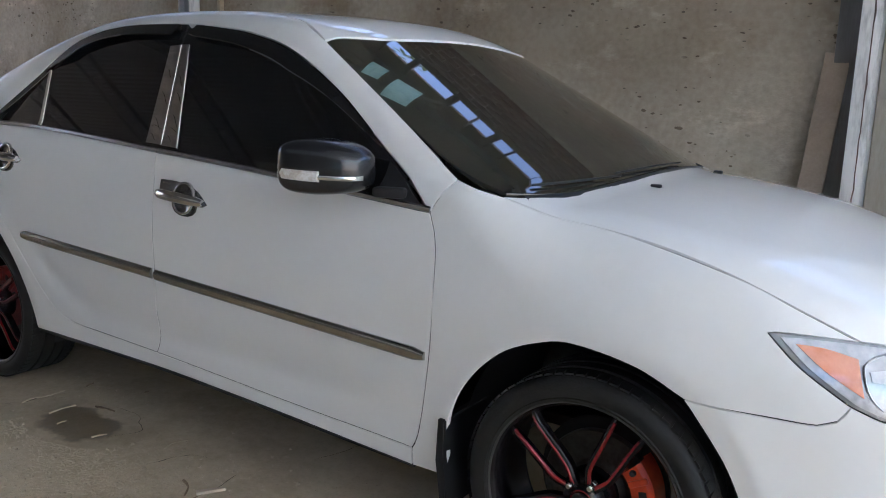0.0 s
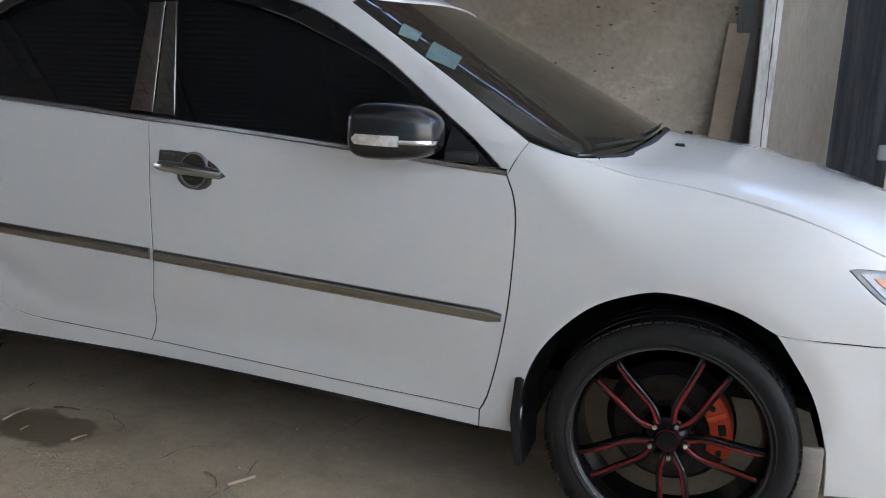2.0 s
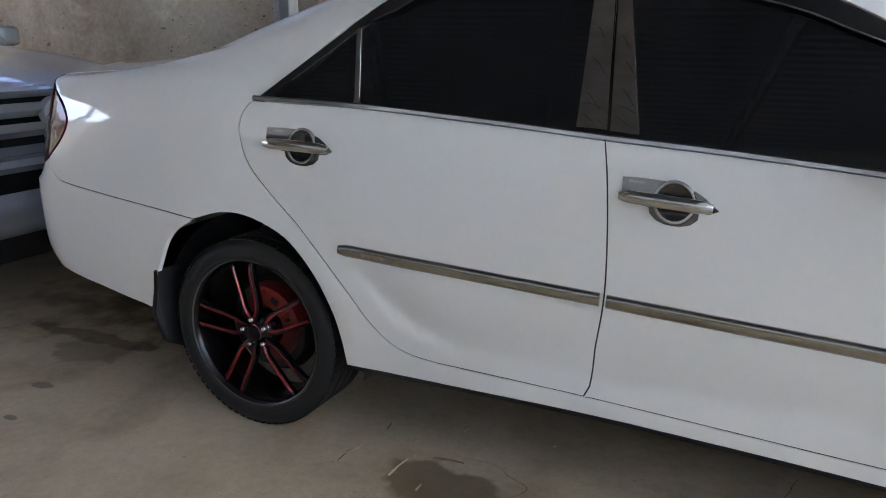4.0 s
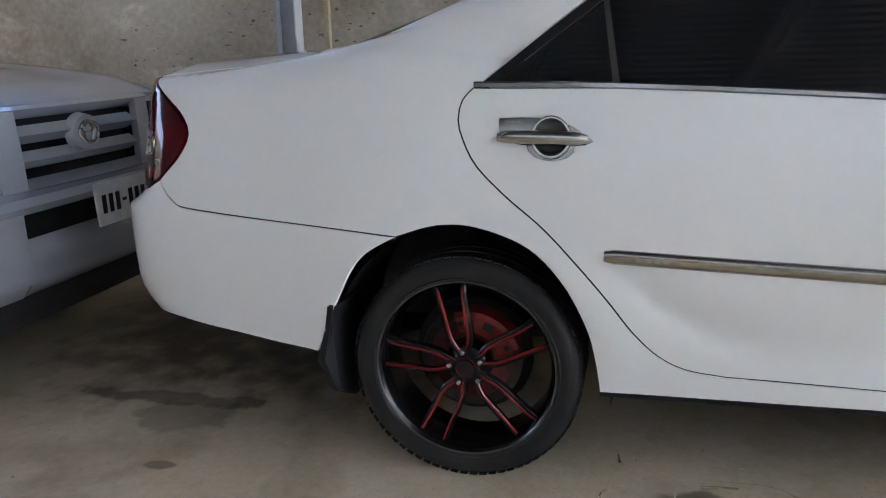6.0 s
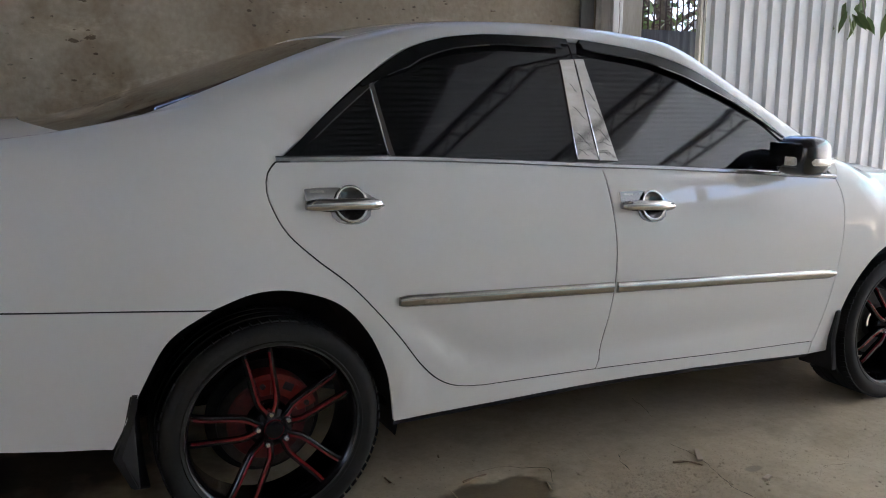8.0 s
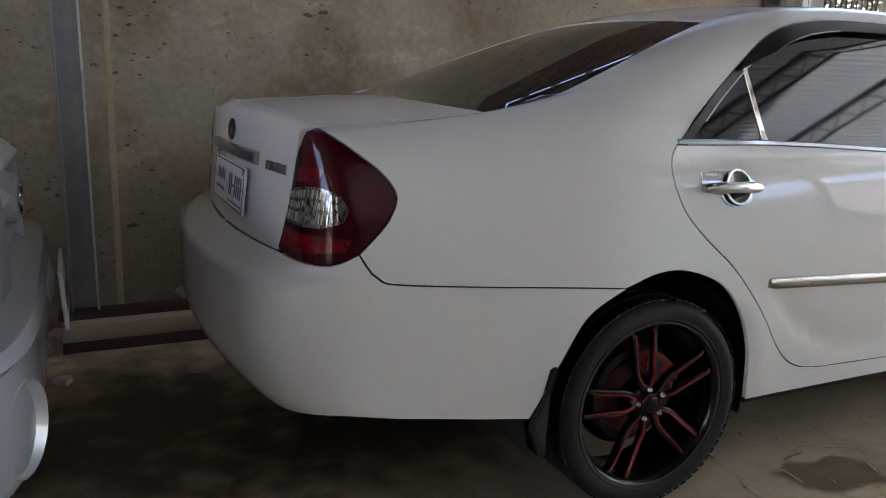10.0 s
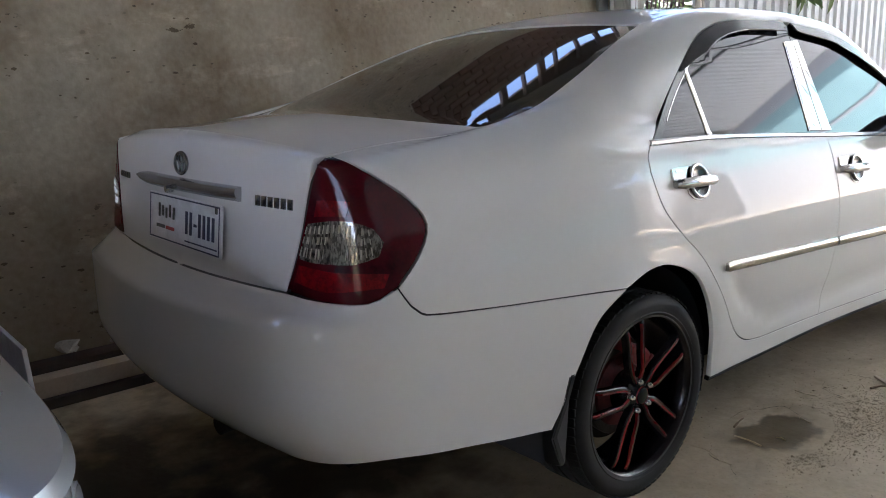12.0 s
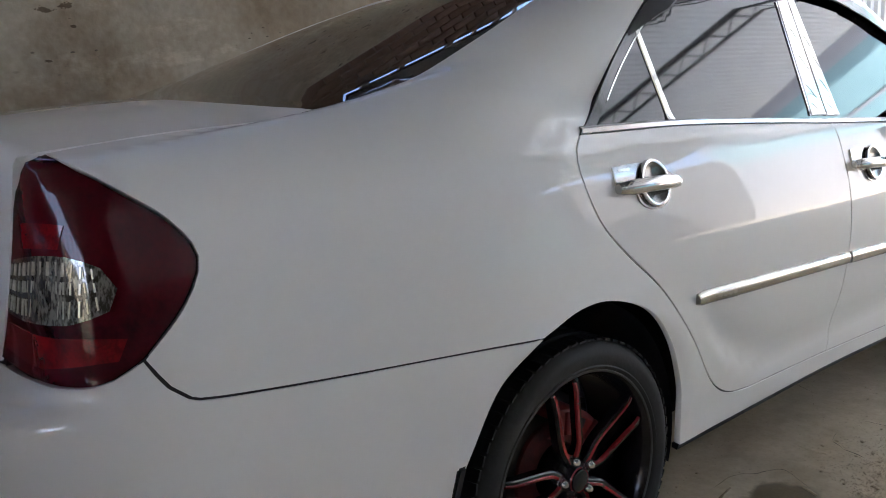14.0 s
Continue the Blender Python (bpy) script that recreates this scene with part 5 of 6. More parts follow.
        plate = panel("handle", [H((0.0, 0.050), (0.06, 0.053), (0.13, 0.050), (0.185, 0.034), (0.235, 0.0)), H((0.235, 0.0), (0.215, -0.010), (0.190, -0.012)),
                                 H((0.190, -0.012), (0.188, -0.028), (0.172, -0.042), (0.150, -0.049), (0.131, -0.050), (0.112, -0.049), (0.090, -0.042), (0.074, -0.028), (0.070, -0.014)), H((0.070, -0.014), (0.03, -0.008), (0.0, 0.012)), H((0.0, 0.012), (0.0, 0.050))],
                      Side, HANDLE_PLATE, d, "chrome door handle with a chrome backing plate", grid=0.02, lift=0.004, deep=0.006, inset=0, mirror=m)
        # dished bowl behind the grip
        rim = H(*[(0.131 + 0.052 * math.cos(a), 0.006 + 0.053 * math.sin(a)) for a in [2 * math.pi * i / 20 for i in range(20)]])
        c = H((0.131, 0.006))[0]
        for name, steps, material in (("bowl_rim", ((1.0, 0.0050), (0.97, 0.0125), (0.91, 0.0135), (0.84, 0.0125), (0.83, 0.0105)), CHROME), ("handle_bowl", ((0.845, 0.0118), (0.60, 0.0068), (0.25, 0.0050)), HANDLE_BOWL)):
            bm = bmesh.new()
            rows = []
            for r, dep in steps:
                row = []
                for p in rim:
                    q = c + (p - c) * r
                    q = q + normal(q) * dep
                    row.append(bm.verts.new((q[0], -q[1] if m else q[1], q[2])))
                rows.append(row)
            for a, b in zip(rows, rows[1:]):
                for j in range(20):
                    bm.faces.new((a[j], a[(j + 1) % 20], b[(j + 1) % 20], b[j]))
            if name == "handle_bowl":
                bm.faces.new(rows[-1])
            part(name, bm, material, plate)
        bar = H(*[(-0.004 + 0.226 * i / 14, 0.004 + 0.0) for i in range(15)])
        lift = [0.010 + 0.020 * math.sin(math.pi * i / 14) ** 0.6 if 0 < i < 14 else 0.010 for i in range(15)]
        pts = [p + normal(p) * h for p, h in zip(bar, lift)]
        nn = [normal(p) for p in bar]
        oval = [(0.0165 * math.cos(a), 0.009 * math.sin(a)) for a in [2 * math.pi * i / 12 for i in range(12)]]
        sweep("grip", pts, oval, CHROME, plate, scale=[0.75, 0.95] + [1] * 11 + [0.95, 0.7], mirror=m, frame_normals=nn)
        cyl = H(*[(0.002 + 0.036 * i / 4, 0.004) for i in range(5)])
        sweep("lock_cover", [p + normal(p) * 0.012 for p in cyl], [(0.015 * math.cos(a), 0.011 * math.sin(a)) for a in [2 * math.pi * i / 12 for i in range(12)]], CHROME, plate, scale=[0.8, 1, 1, 1, 0.9], mirror=m)
        lk = H((0.020, 0.004))[0]
        lk = lk + normal(lk) * 0.024
        part("lock_ring", tube([(lk[0] + 0.0105 * math.cos(a), (-1 if m else 1) * lk[1], lk[2] + 0.0105 * math.sin(a)) for a in [2 * math.pi * i / 16 for i in range(17)]], 0.0022, 6), STEEL_NUT, plate)
        bad = H(*[(0.014 + 0.007 * i, 0.042) for i in range(7)])
        sweep("handle_badge", bad, [(-0.004, 0.003), (-0.004, 0.0055), (0.004, 0.0055), (0.004, 0.003)], TRIM_METAL, plate, scale=[0.5 + 0.5 * (i % 2) for i in range(7)], mirror=m)

    # tail lamp
    fwd = TAIL_F
    low = S((-0.900, 0.811), (-0.965, 0.780)) + [on(y=-0.66, z=0.775), on(y=-0.552, z=0.780)]
    inn = [on(y=-0.552, z=0.780), on(y=-0.582, z=0.85), on(y=-0.607, z=0.93), on(y=-0.636, z=1.05), on(x=-0.955, y=-0.642)]
    tl = panel("tail_light", [fwd, [fwd[-1], inn[-1]], inn[::-1], low[::-1]], Side, RED_LENS, car, "dark red tail light with a clear reversing lens", grid=0.03, inset=0.001, lift=-0.006, mirror=m)
    panel("lens", [S((-0.895, 0.822), (-0.838, 0.880), (-0.807, 0.943), (-0.836, 0.993), (-0.885, 1.036)) + [on(x=-0.952, y=-0.664)], [on(x=-0.952, y=-0.664), on(y=-0.644, z=1.045)],
                   [on(y=-0.644, z=1.045), on(y=-0.614, z=0.93), on(y=-0.590, z=0.85), on(y=-0.561, z=0.788)], [on(y=-0.561, z=0.788), on(y=-0.66, z=0.784)] + S((-0.963, 0.789), (-0.895, 0.822))],
          Side, RED_LENS, tl, "dark red lens", grid=0.03, inset=0.0, lift=0.001, deep=0.008, mirror=m)
    panel("reversing_lens", [[on(y=-0.604, z=0.865), on(y=-0.66, z=0.862), on(x=-0.975, z=0.868), on(x=-0.93, z=0.885)], [on(x=-0.93, z=0.885), on(x=-0.915, z=0.915), on(x=-0.930, z=0.945), on(x=-0.965, z=0.962)],
                             [on(x=-0.965, z=0.962), on(y=-0.70, z=0.962), on(y=-0.632, z=0.950)], [on(y=-0.632, z=0.950), on(y=-0.604, z=0.865)]], Side, CLEAR_LENS, tl, "clear ribbed reversing lens", grid=0.015, inset=0.0, lift=0.0025, deep=0.004, mirror=m)
    LB = curve_through([on(y=-0.604, z=0.865), on(y=-0.66, z=0.862), on(x=-0.975, z=0.868), on(x=-0.93, z=0.885)], 0.012)
    LT = curve_through([on(y=-0.632, z=0.950), on(y=-0.70, z=0.962), on(x=-0.965, z=0.962), on(x=-0.93, z=0.945)], 0.012)
    for i in range(1, 20):
        pb, pt = LB[int(i / 20 * (len(LB) - 1))], LT[int(i / 20 * (len(LT) - 1))]
        for f0, f1 in ((0.10, 0.36), (0.46, 0.64), (0.72, 0.92)):
            q = [pb + (pt - pb) * (f0 + (f1 - f0) * j / 2) for j in range(3)]
            q = [Vector(p + normal(p) * 0.0035) for p in q]
            part("lens_rib", tube([(v.x, -v.y if m else v.y, v.z) for v in q], 0.0017 if (i + int(f0 * 10)) % 3 else 0.0026, 5), LENS_RIB, tl)
    panel("brake_lens", [[on(y=-0.652, z=0.968), on(y=-0.735, z=0.972)], [on(y=-0.735, z=0.972), on(y=-0.738, z=1.005)], [on(y=-0.738, z=1.005), on(y=-0.660, z=1.006)], [on(y=-0.660, z=1.006), on(y=-0.652, z=0.968)]], Side, BRIGHT_RED, tl, "bright red lens", grid=0.02, inset=0.0, lift=0.002, deep=0.003, mirror=m)
    panel("tail_lens", [[on(y=-0.585, z=0.808), on(y=-0.70, z=0.800)] + S((-0.93, 0.815)), S((-0.93, 0.815), (-0.915, 0.845)), S((-0.915, 0.845)) + [on(y=-0.72, z=0.848), on(y=-0.60, z=0.850)], [on(y=-0.60, z=0.850), on(y=-0.585, z=0.808)]], Side, BRIGHT_RED, tl, "bright red lens", grid=0.02, inset=0.0, lift=0.0018, deep=0.003, mirror=m)

    # headlight
    HLT = [on(x=3.096, z=0.754), on(x=3.134, y=-0.79), on(x=3.262, y=-0.718), on(x=3.397, y=-0.612), on(x=3.48, y=-0.53)]
    hl_low = HL_LOW[:-1] + [on(y=-0.505, z=0.70, front=True)]
    hl = panel("headlight", [HLT, [HLT[-1], hl_low[-1]], hl_low[::-1], S((3.266, 0.621), (3.166, 0.692), (3.096, 0.754))], Side, LAMP_GREY, car, "clear headlight with an amber indicator", grid=0.03, inset=0.001, mirror=m, lift=0.001)

    def toward(p, c, f):
        q = np.asarray(c) + (np.asarray(p) - np.asarray(c)) * f
        return q
    cen = on(x=3.33, z=0.67)
    ring = [toward(p, cen, 0.90) for p in HLT + hl_low[::-1] + S((3.266, 0.621), (3.166, 0.692))]
    ring = [cast((2.9, 0, 0.62), (lambda d: d / np.linalg.norm(d))(p - np.array((2.9, 0, 0.62)))) for p in ring]
    panel("lens", [ring + ring[:1]], Side, LAMP_SILVER, hl, "clear lens over bright reflectors", grid=0.02, inset=0.0, lift=0.004, deep=0.006, mirror=m)
    panel("indicator", [S((3.150, 0.735), (3.20, 0.730), (3.262, 0.712)), S((3.262, 0.712), (3.272, 0.68), (3.284, 0.640)), S((3.284, 0.640), (3.21, 0.688), (3.150, 0.735))], Side, AMBER, hl, "amber indicator", grid=0.02, inset=0, lift=0.006, deep=0.003, mirror=m)
    def lamp_piece(name, pts, material, lift, label=""):
        q = [on(x=x, z=z) for x, z in pts]
        return panel(name, [q + q[:1]], Side, material, hl, label, grid=0.015, inset=0, lift=lift, deep=0.003, mirror=m)
    lamp_piece("reflector", [(3.275, 0.700), (3.300, 0.716), (3.345, 0.722), (3.386, 0.712), (3.383, 0.66), (3.380, 0.612), (3.345, 0.608), (3.308, 0.622), (3.288, 0.645)], LAMP_SHADE, 0.0055, "grey reflector bowl")
    # glints on the reflectors, laid on as paler patches
    lamp_piece("reflector_glint", [(3.285, 0.690), (3.33, 0.694), (3.376, 0.690), (3.376, 0.664), (3.33, 0.668), (3.292, 0.672)], LAMP_SILVER, 0.0075)
    lamp_piece("reflector_glint", [(3.452, 0.690), (3.49, 0.665), (3.525, 0.628), (3.49, 0.616), (3.448, 0.620), (3.440, 0.655)], LAMP_SILVER, 0.0055)
    lamp_piece("reflector", [(3.402, 0.700), (3.440, 0.698), (3.432, 0.668), (3.436, 0.625), (3.400, 0.612), (3.396, 0.66)], LAMP_SHADE, 0.0052)
    for pts in ([(3.273, 0.700), (3.286, 0.714), (3.310, 0.722), (3.345, 0.726), (3.385, 0.721)], [(3.391, 0.722), (3.389, 0.67), (3.384, 0.605)], [(3.274, 0.698), (3.282, 0.668), (3.296, 0.640), (3.318, 0.618)]):
        q = [on(x=x, z=z) for x, z in pts]
        q = [Vector(p + normal(p) * 0.007) for p in curve_through(q, 0.012)]
        part("lamp_edge", tube([(v.x, -v.y if m else v.y, v.z) for v in q], 0.0022, 6), LAMP_SILVER, hl)

    sweep("grille_tip", curve_through([on(y=-0.512, z=0.655, front=True), on(y=-0.516, z=0.70, front=True), on(x=3.492, y=-0.524)], 0.010), [(-0.013, -0.012), (-0.012, 0.005), (0.0, 0.009), (0.012, 0.005), (0.013, -0.012)], CHROME, car, "bright end of the grille", mirror=m)
    # door mirror
    ys = -1 if not m else 1
    bm = bmesh.new()
    bmesh.ops.create_uvsphere(bm, u_segments=28, v_segments=18, radius=1)
    for v in bm.verts:
        x, y, z = [math.copysign(abs(c) ** 0.5, c) for c in v.co]
        top = 1 - 0.42 * max(0.0, (x + 0.35) / 1.35) ** 2.2 if z > 0 else 1 - 0.12 * max(0.0, x)
        px = 1.992 + 0.107 * x - 0.012 * max(0.0, -y)
        py = -0.932 + 0.092 * y * (1 - 0.25 * max(0.0, x)) + 0.02 * x
        v.co = (px, py if not m else -py, 1.028 + 0.073 * z * top)
    mir = part("door_mirror", bm, GLOSS_BLACK, car, "gloss black door mirror with a clear indicator")
    part("mirror_foot", box(-0.045, 0.045, -0.018, 0.018, -0.014, 0.014, 0.008, Matrix.Translation((2.14, ys * 0.865, 0.966)) @ Matrix.Rotation(radians(20 * -ys), 4, "Z")), BLACK_TRIM, mir)
    # the indicator wraps the outer face
    def band(x0, x1, z0, off):
        pts = []
        for k2 in range(12):
            x = x0 + (x1 - x0) * k2 / 11
            u = max(-1, min(1, (x - 1.992) / 0.107))
            yy = -0.932 - 0.092 * (max(0.0, 1 - abs(u) ** 4) ** 0.25) * (1 - 0.25 * max(0.0, u)) + 0.02 * u - off
            pts.append((x, ys * -yy if m else yy, z0 - 0.10 * (x - 1.9) * 0.3))
        return pts
    def strip(name, pts, hh, material, label=""):
        b2 = bmesh.new()
        rows = []
        for x, y, z in pts:
            o = -0.02 if y < 0 else 0.02
            rows.append([b2.verts.new(c) for c in ((x, y - o, z - hh), (x, y, z - hh * 0.8), (x, y + o * 0.12, z), (x, y, z + hh * 0.8), (x, y - o, z + hh))])
        for a, b in zip(rows, rows[1:]):
            for q in range(4):
                b2.faces.new((a[q], b[q], b[q + 1], a[q + 1]))
        b2.faces.new(rows[0]), b2.faces.new(rows[-1][::-1])
        return part(name, b2, material, mir, label, 60)
    strip("indicator", band(1.876, 2.02, 1.011, 0.002), 0.016, INDICATOR, "clear indicator lens")
    strip("bright_line", band(2.022, 2.098, 1.010, 0.001), 0.007, CHROME)
    part("mirror_glass", box(-0.004, 0.004, -0.066, 0.066, -0.045, 0.045, 0.004, m=Matrix.Translation((1.888, ys * 0.920, 1.032))), MIRROR, mir)

# cowl, washer jets, wipers
sweep("cowl", curve_through([on(x=2.475, y=-0.735), on(x=2.548, y=-0.57), on(x=2.590, y=-0.30), on(x=2.602, y=0.0), on(x=2.590, y=0.30), on(x=2.548, y=0.57), on(x=2.475, y=0.735)], 0.05),
      [(-0.011, -0.02), (-0.011, 0.0), (0.011, 0.001), (0.011, -0.02)], BLACK_TRIM, car)
for y in (-0.30, 0.34):
    p = on(x=2.662, y=y)
    part("washer_jet", box(-0.016, 0.014, -0.010, 0.010, -0.004, 0.008, 0.004, Matrix.Translation(Vector(p))), BLACK_TRIM, car)
for pts in ([(2.56, -0.32), (2.53, -0.45), (2.49, -0.58), (2.455, -0.67)], [(2.565, 0.20), (2.57, 0.0), (2.562, -0.18), (2.545, -0.33)]):
    q = [on(x=a, y=b) for a, b in pts]
    q = [p + normal(p) * 0.004 for p in curve_through(q, 0.04)]
    w = part("wiper", tube(q, 0.0034, 8), BLACK_TRIM, car)
# stickers behind the windscreen's upper corner
for x, y, w, h in ((1.90, -0.625, 0.07, 0.045), (2.01, -0.640, 0.10, 0.075)):
    panel("sticker", [[on(x=x - h / 2, y=y - w / 2 - 0.01), on(x=x - h / 2 - 0.01, y=y + w / 2 - 0.01)], [on(x=x - h / 2 - 0.01, y=y + w / 2 - 0.01), on(x=x + h / 2, y=y + w / 2)], [on(x=x + h / 2, y=y + w / 2), on(x=x + h / 2 + 0.01, y=y - w / 2)], [on(x=x + h / 2 + 0.01, y=y - w / 2), on(x=x - h / 2, y=y - w / 2 - 0.01)]],
          Top(1.9, 0.5), STICKER, car, "pale green paper sticker", lift=-0.0025, deep=0.001, inset=0)

# rear badges, plate, garnish bar
plate = part("number_plate", box(-0.004, 0.004, -0.245, 0.245, -0.070, 0.070, 0.003, Matrix.Translation((-1.062, -0.043, 0.893)) @ Matrix.Rotation(radians(7), 4, "Y")), PLATE_WHITE, car, "white number plate with dark blue characters")
PM = Matrix.Translation((-1.0665, -0.043, 0.893)) @ Matrix.Rotation(radians(7), 4, "Y")


def plate_bar(y0, y1, z0, z1, material, name="character_bar"):
    part(name, box(-0.0008, 0.0008, y0, y1, z0, z1, 0, PM), material, plate)


for i in range(7):
    y = -0.030 - i * 0.0285
    if i == 2:
        plate_bar(y - 0.009, y + 0.009, -0.004, 0.004, PLATE_BLUE)
    else:
        plate_bar(y - 0.0075, y + 0.0075, -0.030, 0.034, PLATE_BLUE)
plate_bar(-0.225, -0.020, -0.052, -0.048, PLATE_BLUE)
for i in range(5):
    y = 0.165 - i * 0.026
    plate_bar(y - 0.006, y + 0.006, 0.0 + 0.004 * (i % 2), 0.040 - 0.005 * (i % 3), BELT_TRIM)
plate_bar(0.125, 0.185, -0.032, -0.022, BELT_TRIM)
plate_bar(0.055, 0.115, -0.033, -0.023, PLATE_RED)
plate_bar(-0.225, -0.210, 0.046, 0.062, BELT_TRIM)
for z0, z1, y0, y1 in ((0.062, 0.066, -0.238, 0.238), (-0.066, -0.062, -0.238, 0.238), (-0.066, 0.066, -0.238, -0.234), (-0.066, 0.066, 0.234, 0.238)):
    plate_bar(y0, y1, z0, z1, PLATE_BLUE, "border_line")
g = [on(y=0.335 - 0.69 * i / 16, z=0.997) for i in range(17)]
sweep("boot_garnish", g, [(-0.019, -0.004), (-0.019, 0.008), (-0.012, 0.015), (0.003, 0.021), (0.013, 0.019), (0.018, 0.009), (0.019, -0.004)], BELT_CHROME, car, "satin chrome bar over the number plate", scale=[0.35, 0.75, 0.95] + [1] * 12 + [1, 1])
kp = on(y=0.02, z=0.985)
part("boot_lock", lathe([(0.0, 0.012), (0.009, 0.012), (0.011, 0.008), (0.011, -0.01)], 20, Matrix.Translation(Vector(kp) + Vector((-0.022, 0, -0.002))) @ Matrix.Rotation(radians(-90), 4, "Y")), CHROME, car)
ec = on(y=-0.02, z=1.056)
EM = Matrix.Translation(Vector(ec)) @ Vector(normal(ec)).to_track_quat("Z", "Y").to_matrix().to_4x4()
oval = [(math.cos(2 * math.pi * i / 40), math.sin(2 * math.pi * i / 40)) for i in range(41)]
part("oval_badge", merged(tube([EM @ Vector((0.041 * a, 0.030 * b, 0.004)) for a, b in oval], 0.0045, 8), tube([EM @ Vector((0.014 * a, 0.028 * b + 0.001, 0.004)) for a, b in oval], 0.0035, 8), tube([EM @ Vector((0.030 * a, 0.011 * b + 0.013, 0.004)) for a, b in oval], 0.0035, 8)), BADGE, car, "oval chrome badge")
for y0, n, z0, st, hh in ((-0.432, 6, 0.988, -0.0265, 0.013), (0.565, 5, 0.985, -0.026, 0.010)):
    for i in range(n):
        p = on(y=y0 + i * st, z=z0)
        M2 = Matrix.Translation(Vector(p)) @ Vector(normal(p)).to_track_quat("Z", "Y").to_matrix().to_4x4()
        part("badge_letter_bar", box(-hh * 0.72, hh * 0.72, -hh, hh, -0.001, 0.004, 0.0015, M2), BADGE, car)

# ---- wheels ----
def spoke_bm(side):
    """One of a pair of twin spokes, local: wheel axis z (outwards), spoke runs to +x. Top faces black, edges red are separate."""
    path = [(0.034, 0.009 * side, -0.002), (0.056, 0.017 * side, 0.004), (0.082, 0.029 * side, 0.006), (0.12, 0.033 * side, 0.006), (0.17, 0.035 * side, 0.009), (0.215, 0.038 * side, 0.011), (0.242, 0.041 * side, 0.004)]
    return curve_through(path, 0.012)


def beam(pts, w0, w1, h, z0):
    bm = bmesh.new()
    p = np.array(pts)
    t = np.gradient(p, axis=0)
    rings = []
    n = len(p)
    for i in range(n):
        d = np.array((t[i][0], t[i][1], 0))
        d /= np.linalg.norm(d)
        b = np.array((-d[1], d[0], 0))
        w = w0 + (w1 - w0) * i / (n - 1)
        rings.append([bm.verts.new(p[i] + b * u + np.array((0, 0, v + z0))) for u, v in ((-w, -h), (-w, -0.003), (-w * 0.55, 0.0), (w * 0.55, 0.0), (w, -0.003), (w, -h))])
    for a, b in zip(rings, rings[1:]):
        for j in range(6):
            bm.faces.new((a[j], a[(j + 1) % 6], b[(j + 1) % 6], b[j]))
    bm.faces.new(rings[0]), bm.faces.new(rings[-1][::-1])
    return bm


R_T, R_R = 0.322, 0.252
wheel = part("wheel", lathe([(R_R - 0.002, -0.19), (R_R, -0.18), (R_R - 0.012, -0.17), (R_R - 0.020, -0.05), (R_R - 0.014, -0.012), (R_R - 0.006, 0.004), (R_R, 0.008), (R_R + 0.006, 0.004), (R_R + 0.006, -0.012), (R_R - 0.010, -0.03), (R_R - 0.014, -0.06), (R_R - 0.006, -0.17), (R_R + 0.004, -0.185), (R_R - 0.002, -0.19)], 72), RIM_BLACK, car, "gloss black twin-spoke wheel with red accents")
w = R_T
part("tyre", lathe([(R_R - 0.004, 0.0), (R_R + 0.004, 0.010), (R_R + 0.010, 0.013), (R_R + 0.013, 0.011), (R_R + 0.030, 0.016), (R_R + 0.045, 0.014), (w - 0.010, 0.004), (w - 0.003, -0.008), (w, -0.025), (w, -0.048), (w - 0.007, -0.050), (w - 0.007, -0.058), (w + 0.001, -0.060), (w + 0.001, -0.098),
                           (w - 0.007, -0.100), (w - 0.007, -0.108), (w + 0.001, -0.110), (w, -0.145), (w - 0.007, -0.147), (w - 0.007, -0.155), (w, -0.157), (w, -0.178), (w - 0.004, -0.196), (w - 0.02, -0.212), (R_R + 0.03, -0.214), (R_R, -0.195)], 96), RUBBER, wheel, "black low-profile tyre")
# tread blocks over the shoulder
bl = bmesh.new()
for i in range(72):
    a = 2 * math.pi * i / 72
    for z0, tw in ((-0.018, 0.10), (-0.186, -0.10)):
        b = box(-0.0024, 0.0024, -0.0105, 0.0105, -0.020, 0.016, 0.0, Matrix.Rotation(a, 4, "Z") @ Matrix.Translation((w - 0.002, 0, z0)) @ Matrix.Rotation(radians(90), 4, "Y") @ Matrix.Rotation(tw, 4, "Z") @ Matrix.Rotation(radians(90), 4, "Y"))
        me = bpy.data.meshes.new("tmp")
        b.to_mesh(me)
        b.free()
        bl.from_mesh(me)
        bpy.data.meshes.remove(me)
tagged(part("tread", bl, RUBBER, wheel), kind="stuff")
part("rim_lip", lathe([(R_R - 0.003, 0.0065), (R_R - 0.001, 0.0088), (R_R + 0.002, 0.0088), (R_R + 0.004, 0.0055)], 72), BELT_TRIM, wheel, "thin scuffed metal rim lip")
part("hub", lathe([(0.0, -0.006), (0.026, -0.006), (0.030, -0.003), (0.033, -0.008), (0.040, -0.018), (0.056, -0.024), (0.066, -0.040), (0.068, -0.075), (0.0, -0.075)], 48), RIM_BLACK, wheel)
part("centre_cap", lathe([(0.0, 0.003), (0.020, 0.003), (0.025, 0.001), (0.026, -0.006)], 32), RIM_BLACK, wheel)
part("cap_ring", lathe([(0.0265, -0.004), (0.0285, 0.0), (0.0305, -0.004)], 40), RIM_RED, wheel, "thin dark red ring")
